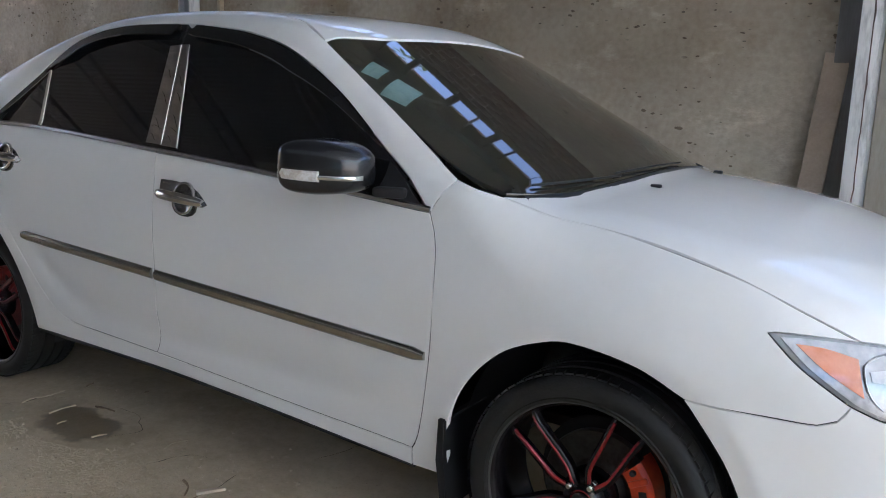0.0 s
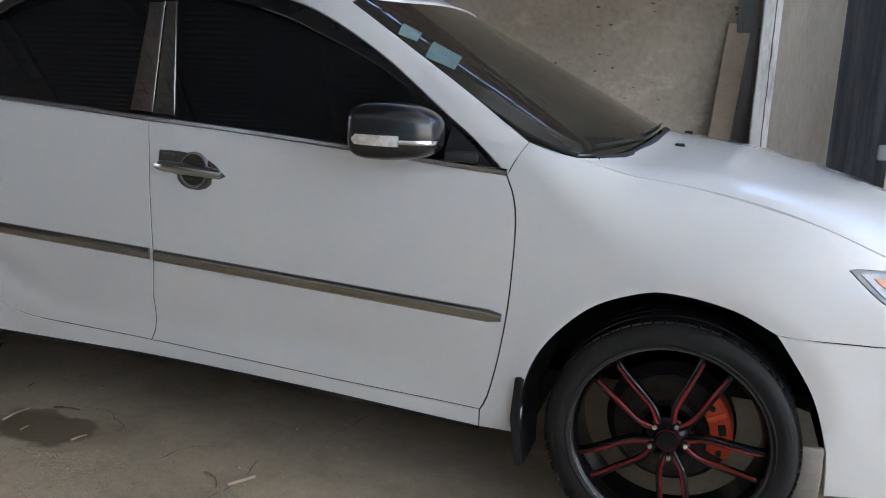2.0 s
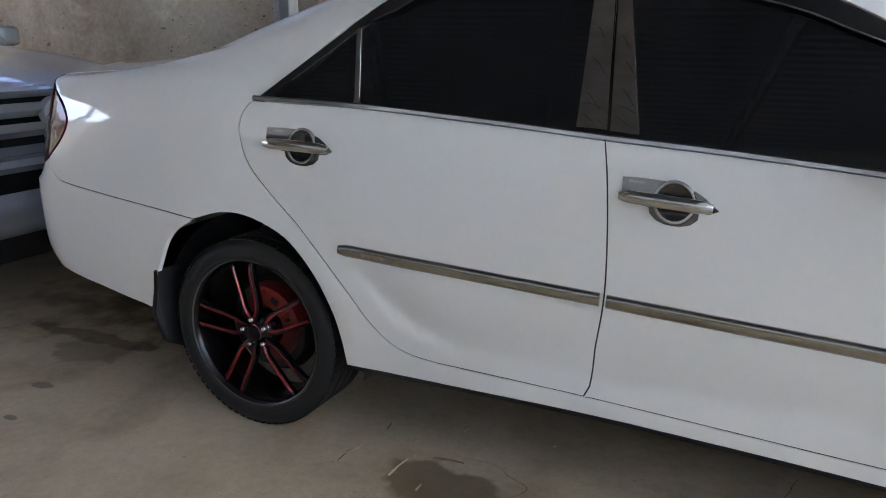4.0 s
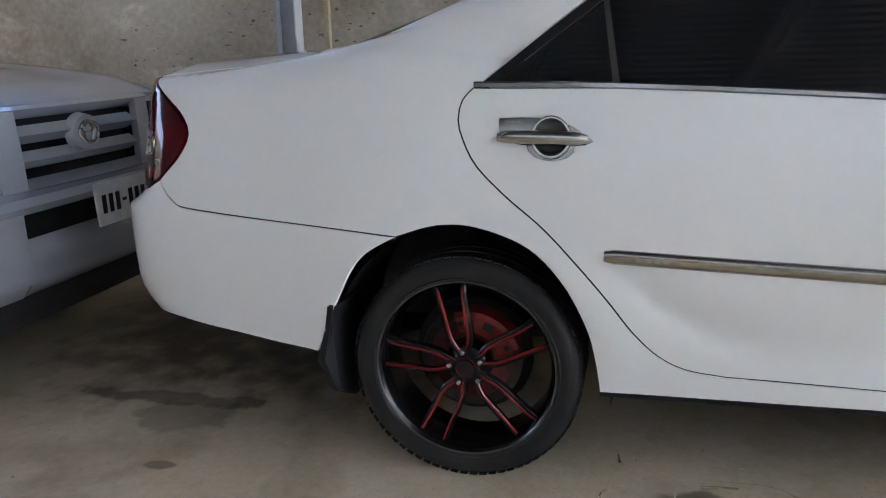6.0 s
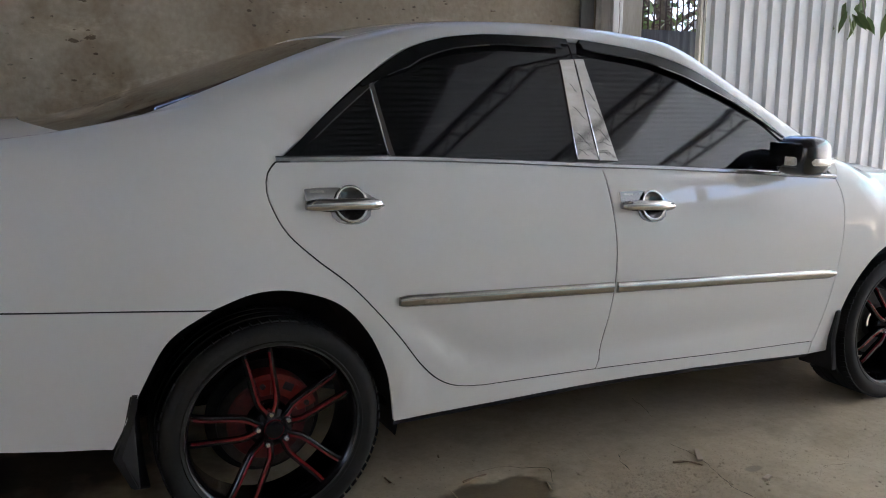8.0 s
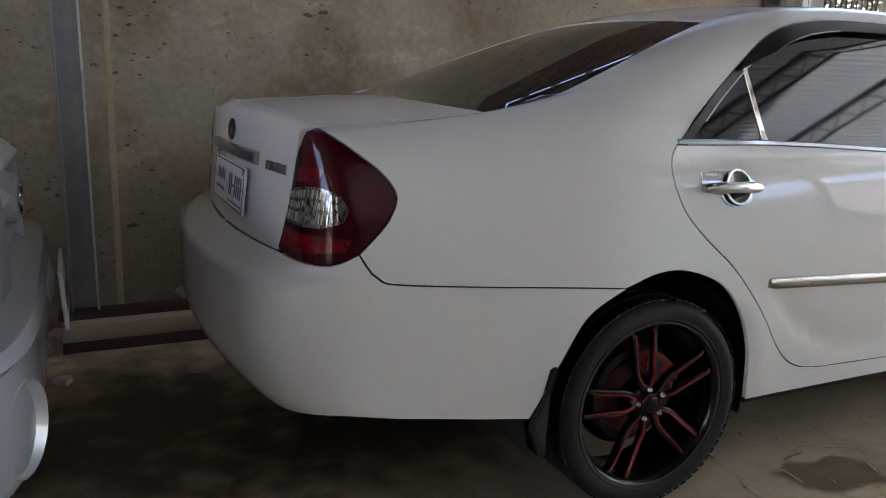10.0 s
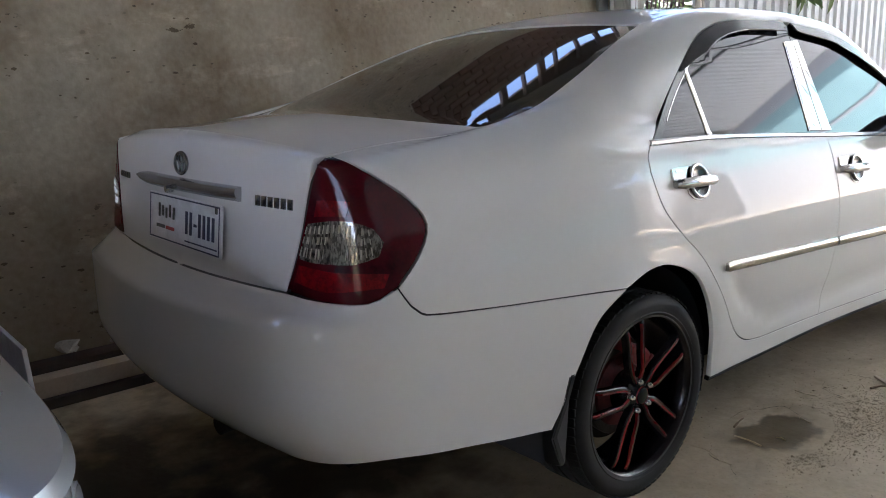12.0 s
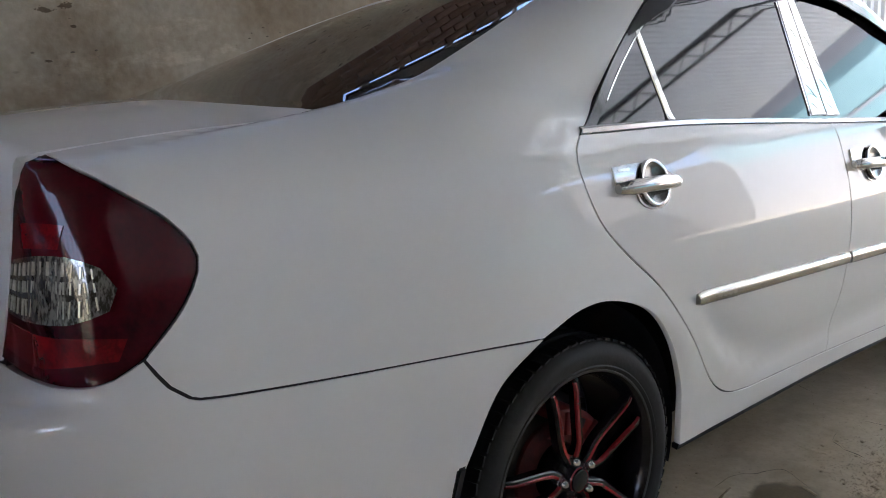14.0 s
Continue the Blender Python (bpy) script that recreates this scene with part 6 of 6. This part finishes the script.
for k in range(5):
    a = 2 * math.pi * k / 5
    RM = Matrix.Rotation(a, 4, "Z")
    for s in (-1, 1):
        pts = spoke_bm(s)
        bm = beam(pts, 0.0074, 0.0064, 0.024, -0.012)
        bmesh.ops.transform(bm, matrix=RM, verts=bm.verts)
        part("spoke", bm, RIM_BLACK, wheel)
        # red inner flank of the spoke
        fl = [(x, y - 0.0052 * s, z) for x, y, z in pts[1:-1]]
        bm = beam(fl, 0.0054, 0.0046, 0.0075, -0.0106)
        bmesh.ops.transform(bm, matrix=RM, verts=bm.verts)
        part("red_edge", bm, RIM_RED, wheel, "red painted spoke edge")
    part("wheel_nut", merged(lathe([(0.0, 0.016), (0.0055, 0.0145), (0.009, 0.010), (0.0112, 0.003), (0.0115, -0.02)], 14, RM @ Matrix.Translation((0.047, 0, -0.010))), lathe([(0.0095, 0.0), (0.0125, -0.004), (0.0125, -0.010)], 16, RM @ Matrix.Translation((0.047, 0, -0.010)))), STEEL_NUT, wheel, "steel wheel nut")

HUB_Y, HUB_Z = 0.842, 0.283
face = Matrix.Rotation(radians(90), 4, "X")      # wheel axis to -y


def put_wheel(x, side, phase):
    m = Matrix.Translation((x, side * (HUB_Y + (0.013 if x else 0)), HUB_Z + (-0.017 if x else 0.013))) @ (face if side < 0 else Matrix.Rotation(radians(-90), 4, "X")) @ Matrix.Rotation(radians(phase), 4, "Z")
    c = copy_thing(wheel, m)
    c.parent = car
    return c


put_wheel(2.724, -1, 64)
put_wheel(2.724, 1, 10)
put_wheel(0.0, 1, 40)
wheel.matrix_basis = Matrix.Translation((0, -HUB_Y, HUB_Z + 0.013)) @ face @ Matrix.Rotation(radians(28), 4, "Z")


def brake(x, side, ang, front):
    M = Matrix.Translation((x, side * HUB_Y, HUB_Z + (-0.017 if front else 0.013))) @ (face if side < 0 else Matrix.Rotation(radians(-90), 4, "X"))
    part("brake_disc", lathe([(0.06, -0.075), (0.075, -0.088), (0.145, -0.088), (0.147, -0.092), (0.145, -0.112), (0.06, -0.112)], 56, M), DISC, car, "worn steel brake disc")
    # added black disc: keeps the space behind the spokes as dark as shade
    part("shade_disc", lathe([(0.05, -0.118), (0.165, -0.121), (0.172, -0.126), (0.172, -0.136), (0.05, -0.132)], 48, M), UNDER, car, "black disc standing for the shade inside the wheel")
    if not front:
        part("brake_cover", lathe([(0.055, -0.070), (0.10, -0.074), (0.116, -0.080), (0.120, -0.090)], 48, M), COVER_RED, car, "dull red painted brake disc hat")
    a = radians(ang)
    wide = radians(32 if front else 44)
    ri, ro = (0.105, 0.164) if front else (0.088, 0.150)
    body_ = lathe([(ri, -0.050), (ri + 0.013, -0.046), (ro - 0.014, -0.046), (ro - 0.002, -0.056), (ro, -0.12), (ri, -0.12), (ri, -0.050)], 18, M @ Matrix.Rotation(a - wide, 4, "Z"), 0, 2 * wide)
    cal = part("brake_caliper", body_, CALIPER_RED if front else CALIPER_DARK, car, "orange-red painted brake caliper" if front else "red painted brake caliper")
    part("caliper_slot", box(ri + 0.020, ro - 0.018, -0.016, 0.016, -0.05, -0.0445, 0.003, M @ Matrix.Rotation(a, 4, "Z")), BLACK_TRIM, cal, "dark opening in the caliper")
    for s in (-0.85, 0.85):
        part("caliper_bolt", lathe([(0.0, -0.036), (0.007, -0.036), (0.008, -0.040), (0.008, -0.05)], 8, M @ Matrix.Rotation(a + wide * s, 4, "Z") @ Matrix.Translation(((ri + ro) / 2, 0, 0))), BLACK_TRIM, cal)
    for s in (-0.5, 0.5):
        part("caliper_rib", box(ri + 0.003, ro - 0.004, -0.008, 0.008, -0.05, -0.040, 0.004, M @ Matrix.Rotation(a + wide * s, 4, "Z")), CALIPER_RED if front else CALIPER_DARK, cal)


for sd in (-1, 1):
    brake(2.724, sd, 12 if sd < 0 else 168, True)
    brake(0.0, sd, 62 if sd < 0 else 118, False)

# wheel wells, floor pan, mud flaps
for x in (0.0, 2.733):
    for sd in (-1, 1):
        part("wheel_liner", merged(lathe([(0.405, 0.0), (0.405, 0.45), (0.05, 0.455)], 40, Matrix.Translation((x, sd * (0.755 if x else 0.80), 0.292)) @ (Matrix.Rotation(radians(-90), 4, "X") if sd < 0 else Matrix.Rotation(radians(90), 4, "X")),
                                         (radians(165) if sd < 0 else radians(-15)), (radians(375) if sd < 0 else radians(195)))), LINER, car)
for b in (box(0.40, 2.33, -0.70, 0.70, 0.245, 0.275), box(-0.42, 3.15, -0.42, 0.42, 0.245, 0.28), box(-0.98, -0.43, -0.70, 0.70, 0.355, 0.39), box(3.155, 3.40, -0.45, 0.45, 0.20, 0.24)):
    part("floor_pan", b, UNDER, car)
part("exhaust", tube([(-0.3, 0.05, 0.27), (-0.7, -0.02, 0.275), (-1.02, -0.05, 0.265)], 0.03, 16), DISC, car)
part("silencer", lathe([(0.0, -0.25), (0.10, -0.25), (0.115, -0.22), (0.115, 0.22), (0.10, 0.25), (0.0, 0.25)], 24, Matrix.Translation((-0.62, 0.30, 0.36)) @ Matrix.Rotation(radians(90), 4, "Y")), UNDER, car)
for sd in (-1, 1):
    def flap(pts, t):
        bm = bmesh.new()
        a = [bm.verts.new((x, sd * y, z)) for x, y, z in pts]
        f = bm.faces.new(a)
        r = bmesh.ops.extrude_face_region(bm, geom=[f])
        bmesh.ops.translate(bm, vec=(t, 0, 0), verts=[v for v in r["geom"] if isinstance(v, bmesh.types.BMVert)])
        bmesh.ops.bevel(bm, geom=bm.edges[:], offset=0.004, segments=2, affect="EDGES")
        return bm
    part("mud_flap", flap([(2.342, 0.878, 0.385), (2.335, 0.868, 0.26), (2.352, 0.872, 0.128), (2.352, 0.70, 0.125), (2.342, 0.66, 0.385)], -0.024), BLACK_TRIM, car, "black plastic mud flap")
    part("mud_flap", flap([(-0.358, 0.884, 0.475), (-0.375, 0.874, 0.40), (-0.405, 0.858, 0.30), (-0.370, 0.855, 0.205), (-0.335, 0.80, 0.175), (-0.335, 0.66, 0.18), (-0.35, 0.64, 0.47)], -0.022), BLACK_TRIM, car, "black plastic mud flap")

# dusty splash guards behind the front bumper's ends
DUSTY = mat("dusty_plastic", (0.30, 0.275, 0.235), 0.85, dark=(0.21, 0.19, 0.16), scale=14, bump=0.002)
for sd in (-1, 1):
    part("splash_guard", box(3.035, 3.098, min(sd * 0.805, sd * 0.825), max(sd * 0.805, sd * 0.825), 0.085, 0.300, 0.006), DUSTY, car, "dusty splash guard at the arch")

# ---- silver pickup behind the saloon ----
SILVER = mat("silver_paint", (0.47, 0.49, 0.53), 0.36, 0.35, coat=1.0, dark=(0.42, 0.44, 0.48), scale=3, fine=400, rvar=0.05)
GRILLE_SILVER = mat("grille_silver", (0.46, 0.47, 0.50), 0.4, 0.3, dark=(0.50, 0.51, 0.53), scale=10)
HEAD_LENS = mat("head_lens", (0.66, 0.68, 0.68), 0.08, 0.25, coat=0.8, dark=(0.36, 0.37, 0.36), scale=14, fine=120)
HEAD_AMBER = mat("head_amber", (0.58, 0.47, 0.28), 0.10, coat=0.6, dark=(0.34, 0.31, 0.22), scale=42, spread=0.12)
truck = empty("pickup_truck", (-1.54, -0.145, FLOOR_Z), label="silver pickup truck parked nose to the saloon's tail", category="pickup")
TZ = 0.04      # heights below are above the saloon's zero


def plan(th, back=0.0, e=5.0, wide=0.93, deep=0.50):
    """The nose seen from above: th -90 to 90 degrees from the right-hand flank to the left-hand one."""
    s = abs(math.sin(radians(th))) ** 0.4
    if back > 0.1:      # the upper nose is rounder than the bumper
        e, deep = 3.0, 0.62
    return -back - deep + deep * max(0.0, 1 - s ** e) ** (1 / e), math.copysign(wide * s, th)


def nose(name, ths, zs, offs, material, parent, label="", thick=0.03, back=0.0, n=1.5):
    """A shell on the nose: at each height a step out from the plan."""
    lo, hi = [e if isinstance(e, tuple) else (e, e) for e in ths]
    steps = np.linspace(0, 1, max(3, int(abs(hi[0] - lo[0]) / n) + 1))
    z = np.linspace(zs[0], zs[-1], max(2, int((zs[-1] - zs[0]) / 0.02)))
    o = np.interp(z, zs, offs)
    bm = bmesh.new()
    grid = []
    for zz, oo in zip(z, o):
        row = []
        f = (zz - zs[0]) / (zs[-1] - zs[0])
        e0, e1 = lo[0] + (lo[1] - lo[0]) * f, hi[0] + (hi[1] - hi[0]) * f
        for t in e0 + (e1 - e0) * steps:
            x, y = plan(t, back)
            x2, y2 = plan(t + 0.5, back)
            x1, y1 = plan(t - 0.5, back)
            nx, ny = (y2 - y1), -(x2 - x1)
            d = math.hypot(nx, ny) or 1
            row.append(bm.verts.new((x + nx / d * oo, y + ny / d * oo, zz + TZ)))
        grid.append(row)
    for a, b in zip(grid, grid[1:]):
        for i in range(len(steps) - 1):
            bm.faces.new((a[i], a[i + 1], b[i + 1], b[i]))
    bmesh.ops.recalc_face_normals(bm, faces=bm.faces)
    if bm.faces[len(bm.faces) // 2].normal.x < 0 and abs(lo[0] + hi[0]) < 100:
        bmesh.ops.reverse_faces(bm, faces=bm.faces)
    bmesh.ops.solidify(bm, geom=bm.faces[:], thickness=thick)
    return part(name, bm, material, parent, label, 40)


TH = lambda y: math.degrees(math.asin((abs(y) / 0.93) ** 2.5)) * (1 if y >= 0 else -1)


def both_noses(name, y0, y1, zs, offs, material, parent, label="", **kw):
    """The same shell on either side of the middle; y0 and y1 may be (low, high) pairs."""
    made = []
    for s in (-1, 1):
        ends = sorted(((tuple(TH(s * q) for q in (y if isinstance(y, tuple) else (y, y)))) for y in (y0, y1)))
        made.append(nose(name, tuple(ends), zs, offs, material, parent[0 if s < 0 else 1] if isinstance(parent, list) else parent, label, **kw))
    return made


# bumper: painted wrap, dark mouth, lower lip
bump = nose("front_bumper", (-90, 90), [0.638, 0.65, 0.668, 0.685, 0.70, 0.715, 0.725], [-0.006, 0.012, 0.020, 0.016, 0.0, -0.05, -0.12], SILVER, truck, "silver painted bumper", back=0.07)
both_noses("bumper_corner", 0.44, 0.929, [0.34, 0.40, 0.48, 0.585, 0.645], [-0.05, 0.002, 0.012, 0.008, 0.008], SILVER, bump, back=0.07)
nose("mouth", (TH(-0.45), TH(0.45)), [0.49, 0.66], [-0.06, -0.05], BLACK_TRIM, bump, back=0.07)
nose("lower_lip", (TH(-0.445), TH(0.445)), [0.33, 0.38, 0.48, 0.545], [-0.07, -0.005, 0.008, -0.035], SILVER, bump, back=0.07)
nose("skirt", (-80, 80), [0.21, 0.27, 0.38], [-0.12, -0.06, -0.05], BLACK_TRIM, bump, back=0.07)
for s in (-1, 1):
    th = TH(s * 0.70)
    x, y = plan(th)
    d = Vector((math.cos(radians(s * 20)), math.sin(radians(s * 20)), 0)).to_track_quat("Z", "Y").to_matrix().to_4x4()
    M = Matrix.Translation((x - 0.072, y, 0.505 + TZ)) @ d
    f = part("fog_light", lathe([(0.0, -0.03), (0.052, -0.03), (0.058, -0.010), (0.098, 0.016), (0.104, 0.014), (0.108, -0.02)], 40, M), SILVER, bump, "round fog light in a deep silver ring")
    part("fog_lens", lathe([(0.0, -0.012), (0.03, -0.014), (0.054, -0.026)], 32, M), HEAD_LENS, f)
# grille
GB = 0.11
gr = nose("grille", (TH(-0.36), TH(0.36)), [0.69, 0.99], [-0.075, -0.085], BLACK_TRIM, truck, "dark grille with thick silver slats", back=GB)
for z0, z1 in ((0.872, 0.930), (0.783, 0.838)):
    nose("slat", (TH(-0.352), TH(0.352)), [z0 - 0.004, z0 + 0.006, (z0 + z1) / 2, z1 - 0.006, z1 + 0.004], [-0.05, -0.018, -0.006, -0.014, -0.05], GRILLE_SILVER, gr, back=GB, thick=0.02)
nose("surround", (TH(-0.43), TH(0.43)), [0.680, 0.688, 0.715, 0.735, 0.742], [-0.04, 0.004, 0.010, 0.002, -0.05], SILVER, gr, back=GB)
nose("surround", (TH(-0.45), TH(0.45)), [0.958, 0.966, 0.99, 1.015, 1.030], [-0.05, 0.004, 0.006, -0.012, -0.05], SILVER, gr, back=GB)
both_noses("surround", (0.338, 0.348), (0.445, 0.452), [0.69, 0.85, 0.99], [0.004, 0.003, -0.004], SILVER, gr, back=GB)
both_noses("slot", 0.46, 0.50, [0.86, 0.97], [0.006, 0.0], BLACK_TRIM, gr, back=GB, thick=0.01)
part("badge_plate", lathe([(0.0, 0.010), (0.060, 0.010), (0.078, 0.004), (0.086, -0.03)], 36, Matrix.Translation((-GB - 0.004, 0, 0.885 + TZ)) @ Matrix.Rotation(radians(90), 4, "Y") @ Matrix.Diagonal((0.86, 1, 1, 1))), GRILLE_SILVER, gr)
part("badge_ring", merged(tube([(-GB + 0.010, 0.054 * a, 0.885 + TZ + 0.042 * b) for a, b in oval], 0.006, 8), tube([(-GB + 0.010, 0.022 * a, 0.885 + TZ + 0.038 * b) for a, b in oval], 0.005, 8), tube([(-GB + 0.010, 0.038 * a, 0.903 + TZ + 0.016 * b) for a, b in oval], 0.005, 8)), CHROME, gr, "oval chrome badge")
# headlights, wings, bonnet
HB = GB + 0.0
lamps = both_noses("headlight", (0.465, 0.565), 0.905, [0.775, 0.80, 0.88, 0.96, 1.005], [-0.012, 0.008, 0.006, -0.010, -0.05], HEAD_LENS, truck, "clear headlight with an amber inner corner", back=HB)
both_noses("amber_corner", (0.485, 0.555), (0.56, 0.63), [0.80, 0.88, 0.97], [0.014, 0.011, -0.002], HEAD_AMBER, lamps, back=HB, thick=0.004)
both_noses("lamp_bowl", (0.66, 0.68), (0.80, 0.80), [0.80, 0.88, 0.97], [0.013, 0.011, -0.003], LAMP_SILVER, lamps, back=HB, thick=0.004)
both_noses("lamp_seat", 0.445, 0.92, [0.72, 0.745, 0.772], [0.0, 0.010, 0.004], SILVER, truck, back=HB)
both_noses("lamp_seat", (0.452, 0.46), (0.468, 0.566), [0.775, 0.88, 1.0], [0.004, 0.002, -0.03], SILVER, truck, back=HB)
both_noses("front_wing", 0.90, 0.9299, [0.72, 0.85, 0.93, 0.97, 1.0], [0.0, 0.006, 0.0, -0.02, -0.05], SILVER, truck, back=HB)
zb = lambda x: 1.035 + 0.15 * max(0, min(1, (-x - GB) / 1.38)) ** 0.75
for s in (-1, 1):
    # flank: wing, door, bed side
    y0 = s * 0.93
    bm = bmesh.new()
    out = [(-0.60, 0.40), (-0.68, 0.40)] + [(-1.03 + 0.36 * math.cos(a), 0.38 + 0.40 * math.sin(a)) for a in np.linspace(0.25, math.pi - 0.25, 14)] + [(-1.40, 0.32), (-3.55, 0.32)] + [(-4.22 + 0.40 * math.cos(a), 0.38 + 0.42 * math.sin(a)) for a in np.linspace(0.2, math.pi - 0.2, 14)] + [(-4.65, 0.40), (-5.25, 0.45), (-5.28, 1.02), (-3.2, 1.04), (-1.75, 1.04), (-1.25, 1.02), (-0.70, 0.97), (-0.60, 0.95)]
    bm.faces.new([bm.verts.new((x, y0, z + TZ)) for x, z in out])
    r = bmesh.ops.extrude_face_region(bm, geom=bm.faces[:])
    bmesh.ops.translate(bm, vec=(0, -s * 0.05, 0), verts=[v for v in r["geom"] if isinstance(v, bmesh.types.BMVert)])
    part("flank", bm, SILVER, truck, angle=30)
    # top of the wing, rolling over from the bonnet's edge into the flank
    bm = bmesh.new()
    rows = []
    for u in np.linspace(0, 1, 16):
        row = []
        for v in np.linspace(0, 1, 9):
            y = 0.742 + 0.187 * math.sin(v * math.pi / 2)
            xf = plan(TH(y), HB)[0] - 0.03
            x = xf * (1 - u) - 1.55 * u
            drop = 0.03 + 0.12 * (1 - math.cos(v * math.pi / 2)) ** 1.2
            row.append(bm.verts.new((x, s * y, zb(x) - 0.014 - drop + TZ)))
        rows.append(row)
    for a, b in zip(rows, rows[1:]):
        for i in range(8):
            bm.faces.new((a[i], b[i], b[i + 1], a[i + 1]) if s < 0 else (a[i], a[i + 1], b[i + 1], b[i]))
    bmesh.ops.recalc_face_normals(bm, faces=bm.faces)
    bmesh.ops.solidify(bm, geom=bm.faces[:], thickness=0.02)
    part("wing_top", bm, SILVER, truck, angle=40)
bm = bmesh.new()
rows = []
for u in np.linspace(0, 1, 22):
    row = []
    for v in np.linspace(-1, 1, 29):
        y = v * 0.74
        x = (plan(TH(y), GB)[0] - 0.015) * (1 - u) - 1.50 * u
        z = zb(x) + 0.024 * (1 - v * v) * min(1, u * 3) - 0.042 * (abs(v) ** 3) + 0.020 * math.exp(-((abs(v) - 0.60) / 0.16) ** 2) * min(1, u * 6 + 0.2) - 0.030 * (max(0, 0.10 - u) / 0.10) ** 1.5
        row.append(bm.verts.new((x, y, z + TZ)))
    rows.append(row)
for a, b in zip(rows, rows[1:]):
    for i in range(28):
        bm.faces.new((a[i], b[i], b[i + 1], a[i + 1]))
bmesh.ops.recalc_face_normals(bm, faces=bm.faces)
bmesh.ops.solidify(bm, geom=bm.faces[:], thickness=0.022)
part("bonnet", bm, SILVER, truck, "silver bonnet with two raised folds", 40)


def slab(name, quad, thick, material, parent, label=""):
    bm = bmesh.new()
    f = bm.faces.new([bm.verts.new((x, y, z + TZ)) for x, y, z in quad])
    f.normal_update()
    nrm = f.normal.copy()
    r = bmesh.ops.extrude_face_region(bm, geom=[f])
    bmesh.ops.translate(bm, vec=-nrm * thick, verts=[v for v in r["geom"] if isinstance(v, bmesh.types.BMVert)])
    bmesh.ops.bevel(bm, geom=bm.edges[:], offset=min(0.012, thick * 0.4), segments=2, affect="EDGES")
    return part(name, bm, material, parent, label)


slab("windscreen", [(-1.50, -0.72, 1.185), (-1.50, 0.72, 1.185), (-2.12, 0.60, 1.66), (-2.12, -0.60, 1.66)], 0.02, DARK_GLASS, truck, "dark windscreen")
slab("cab_roof", [(-2.10, -0.62, 1.68), (-2.10, 0.62, 1.68), (-3.15, 0.62, 1.74), (-3.15, -0.62, 1.74)], 0.05, SILVER, truck)
slab("cab_back", [(-3.15, 0.62, 1.74), (-3.15, -0.62, 1.74), (-3.25, -0.85, 1.10), (-3.25, 0.85, 1.10)], 0.04, SILVER, truck)
for s in (-1, 1):
    part("screen_pillar", tube([(-1.48, s * 0.79, 1.14 + TZ), (-2.12, s * 0.64, 1.66 + TZ)], 0.035, 10), SILVER, truck)
    slab("side_window", [(-1.60, s * 0.86, 1.05), (-2.14, s * 0.66, 1.63), (-3.10, s * 0.66, 1.66), (-3.20, s * 0.86, 1.05)], 0.02, DARK_GLASS, truck, "dark side window")
    mr = part("door_mirror", box(-0.045, 0.045, -0.075, 0.075, -0.06, 0.06, 0.03, Matrix.Translation((-1.78, s * 1.03, 1.21 + TZ)), 4), SILVER, truck)
    part("mirror_arm", box(-0.03, 0.03, -0.07, 0.07, -0.02, 0.02, 0.008, Matrix.Translation((-1.76, s * 0.92, 1.14 + TZ))), BLACK_TRIM, mr)
    for x in (-1.03, -4.22):
        W = Matrix.Translation((x, s * 0.90, 0.36)) @ (face if s < 0 else Matrix.Rotation(radians(-90), 4, "X"))
        ty = part("wheel", lathe([(0.21, 0.0), (0.23, 0.012), (0.33, 0.010), (0.355, -0.01), (0.36, -0.05), (0.36, -0.20), (0.33, -0.23), (0.21, -0.22)], 48, W), RUBBER, truck, "black tyre on a steel wheel")
        part("rim", lathe([(0.0, -0.03), (0.06, -0.03), (0.10, -0.05), (0.18, -0.04), (0.205, -0.005), (0.215, 0.004), (0.215, -0.03)], 40, W), GALV, ty)
part("bed_floor", box(-5.25, -3.25, -0.88, 0.88, 0.62, 0.68), SILVER, truck)
part("tailgate", box(-5.30, -5.24, -0.92, 0.92, 0.52, 1.14, 0.01), SILVER, truck)
part("chassis", box(-5.0, -0.35, -0.55, 0.55, 0.34, 0.50), UNDER, truck)
part("engine_bay", box(-1.4, -0.30, -0.72, 0.72, 0.42, 0.97), UNDER, truck)
pl = part("number_plate", box(-0.006, 0.006, -0.165, 0.165, -0.082, 0.082, 0.004, Matrix.Translation((-0.012, 0.035, 0.615 + TZ)) @ Matrix.Rotation(radians(-3), 4, "Y")), PLATE_WHITE, truck, "white number plate with dark characters")
for i in range(7):
    y = -0.125 + i * 0.0415
    hgt = 0.036 if i != 3 else 0.006
    part("character_bar", box(-0.0055, -0.0035, y + 0.023, y + 0.047, 0.615 + TZ - hgt, 0.615 + TZ + hgt), BLACK_TRIM, pl)
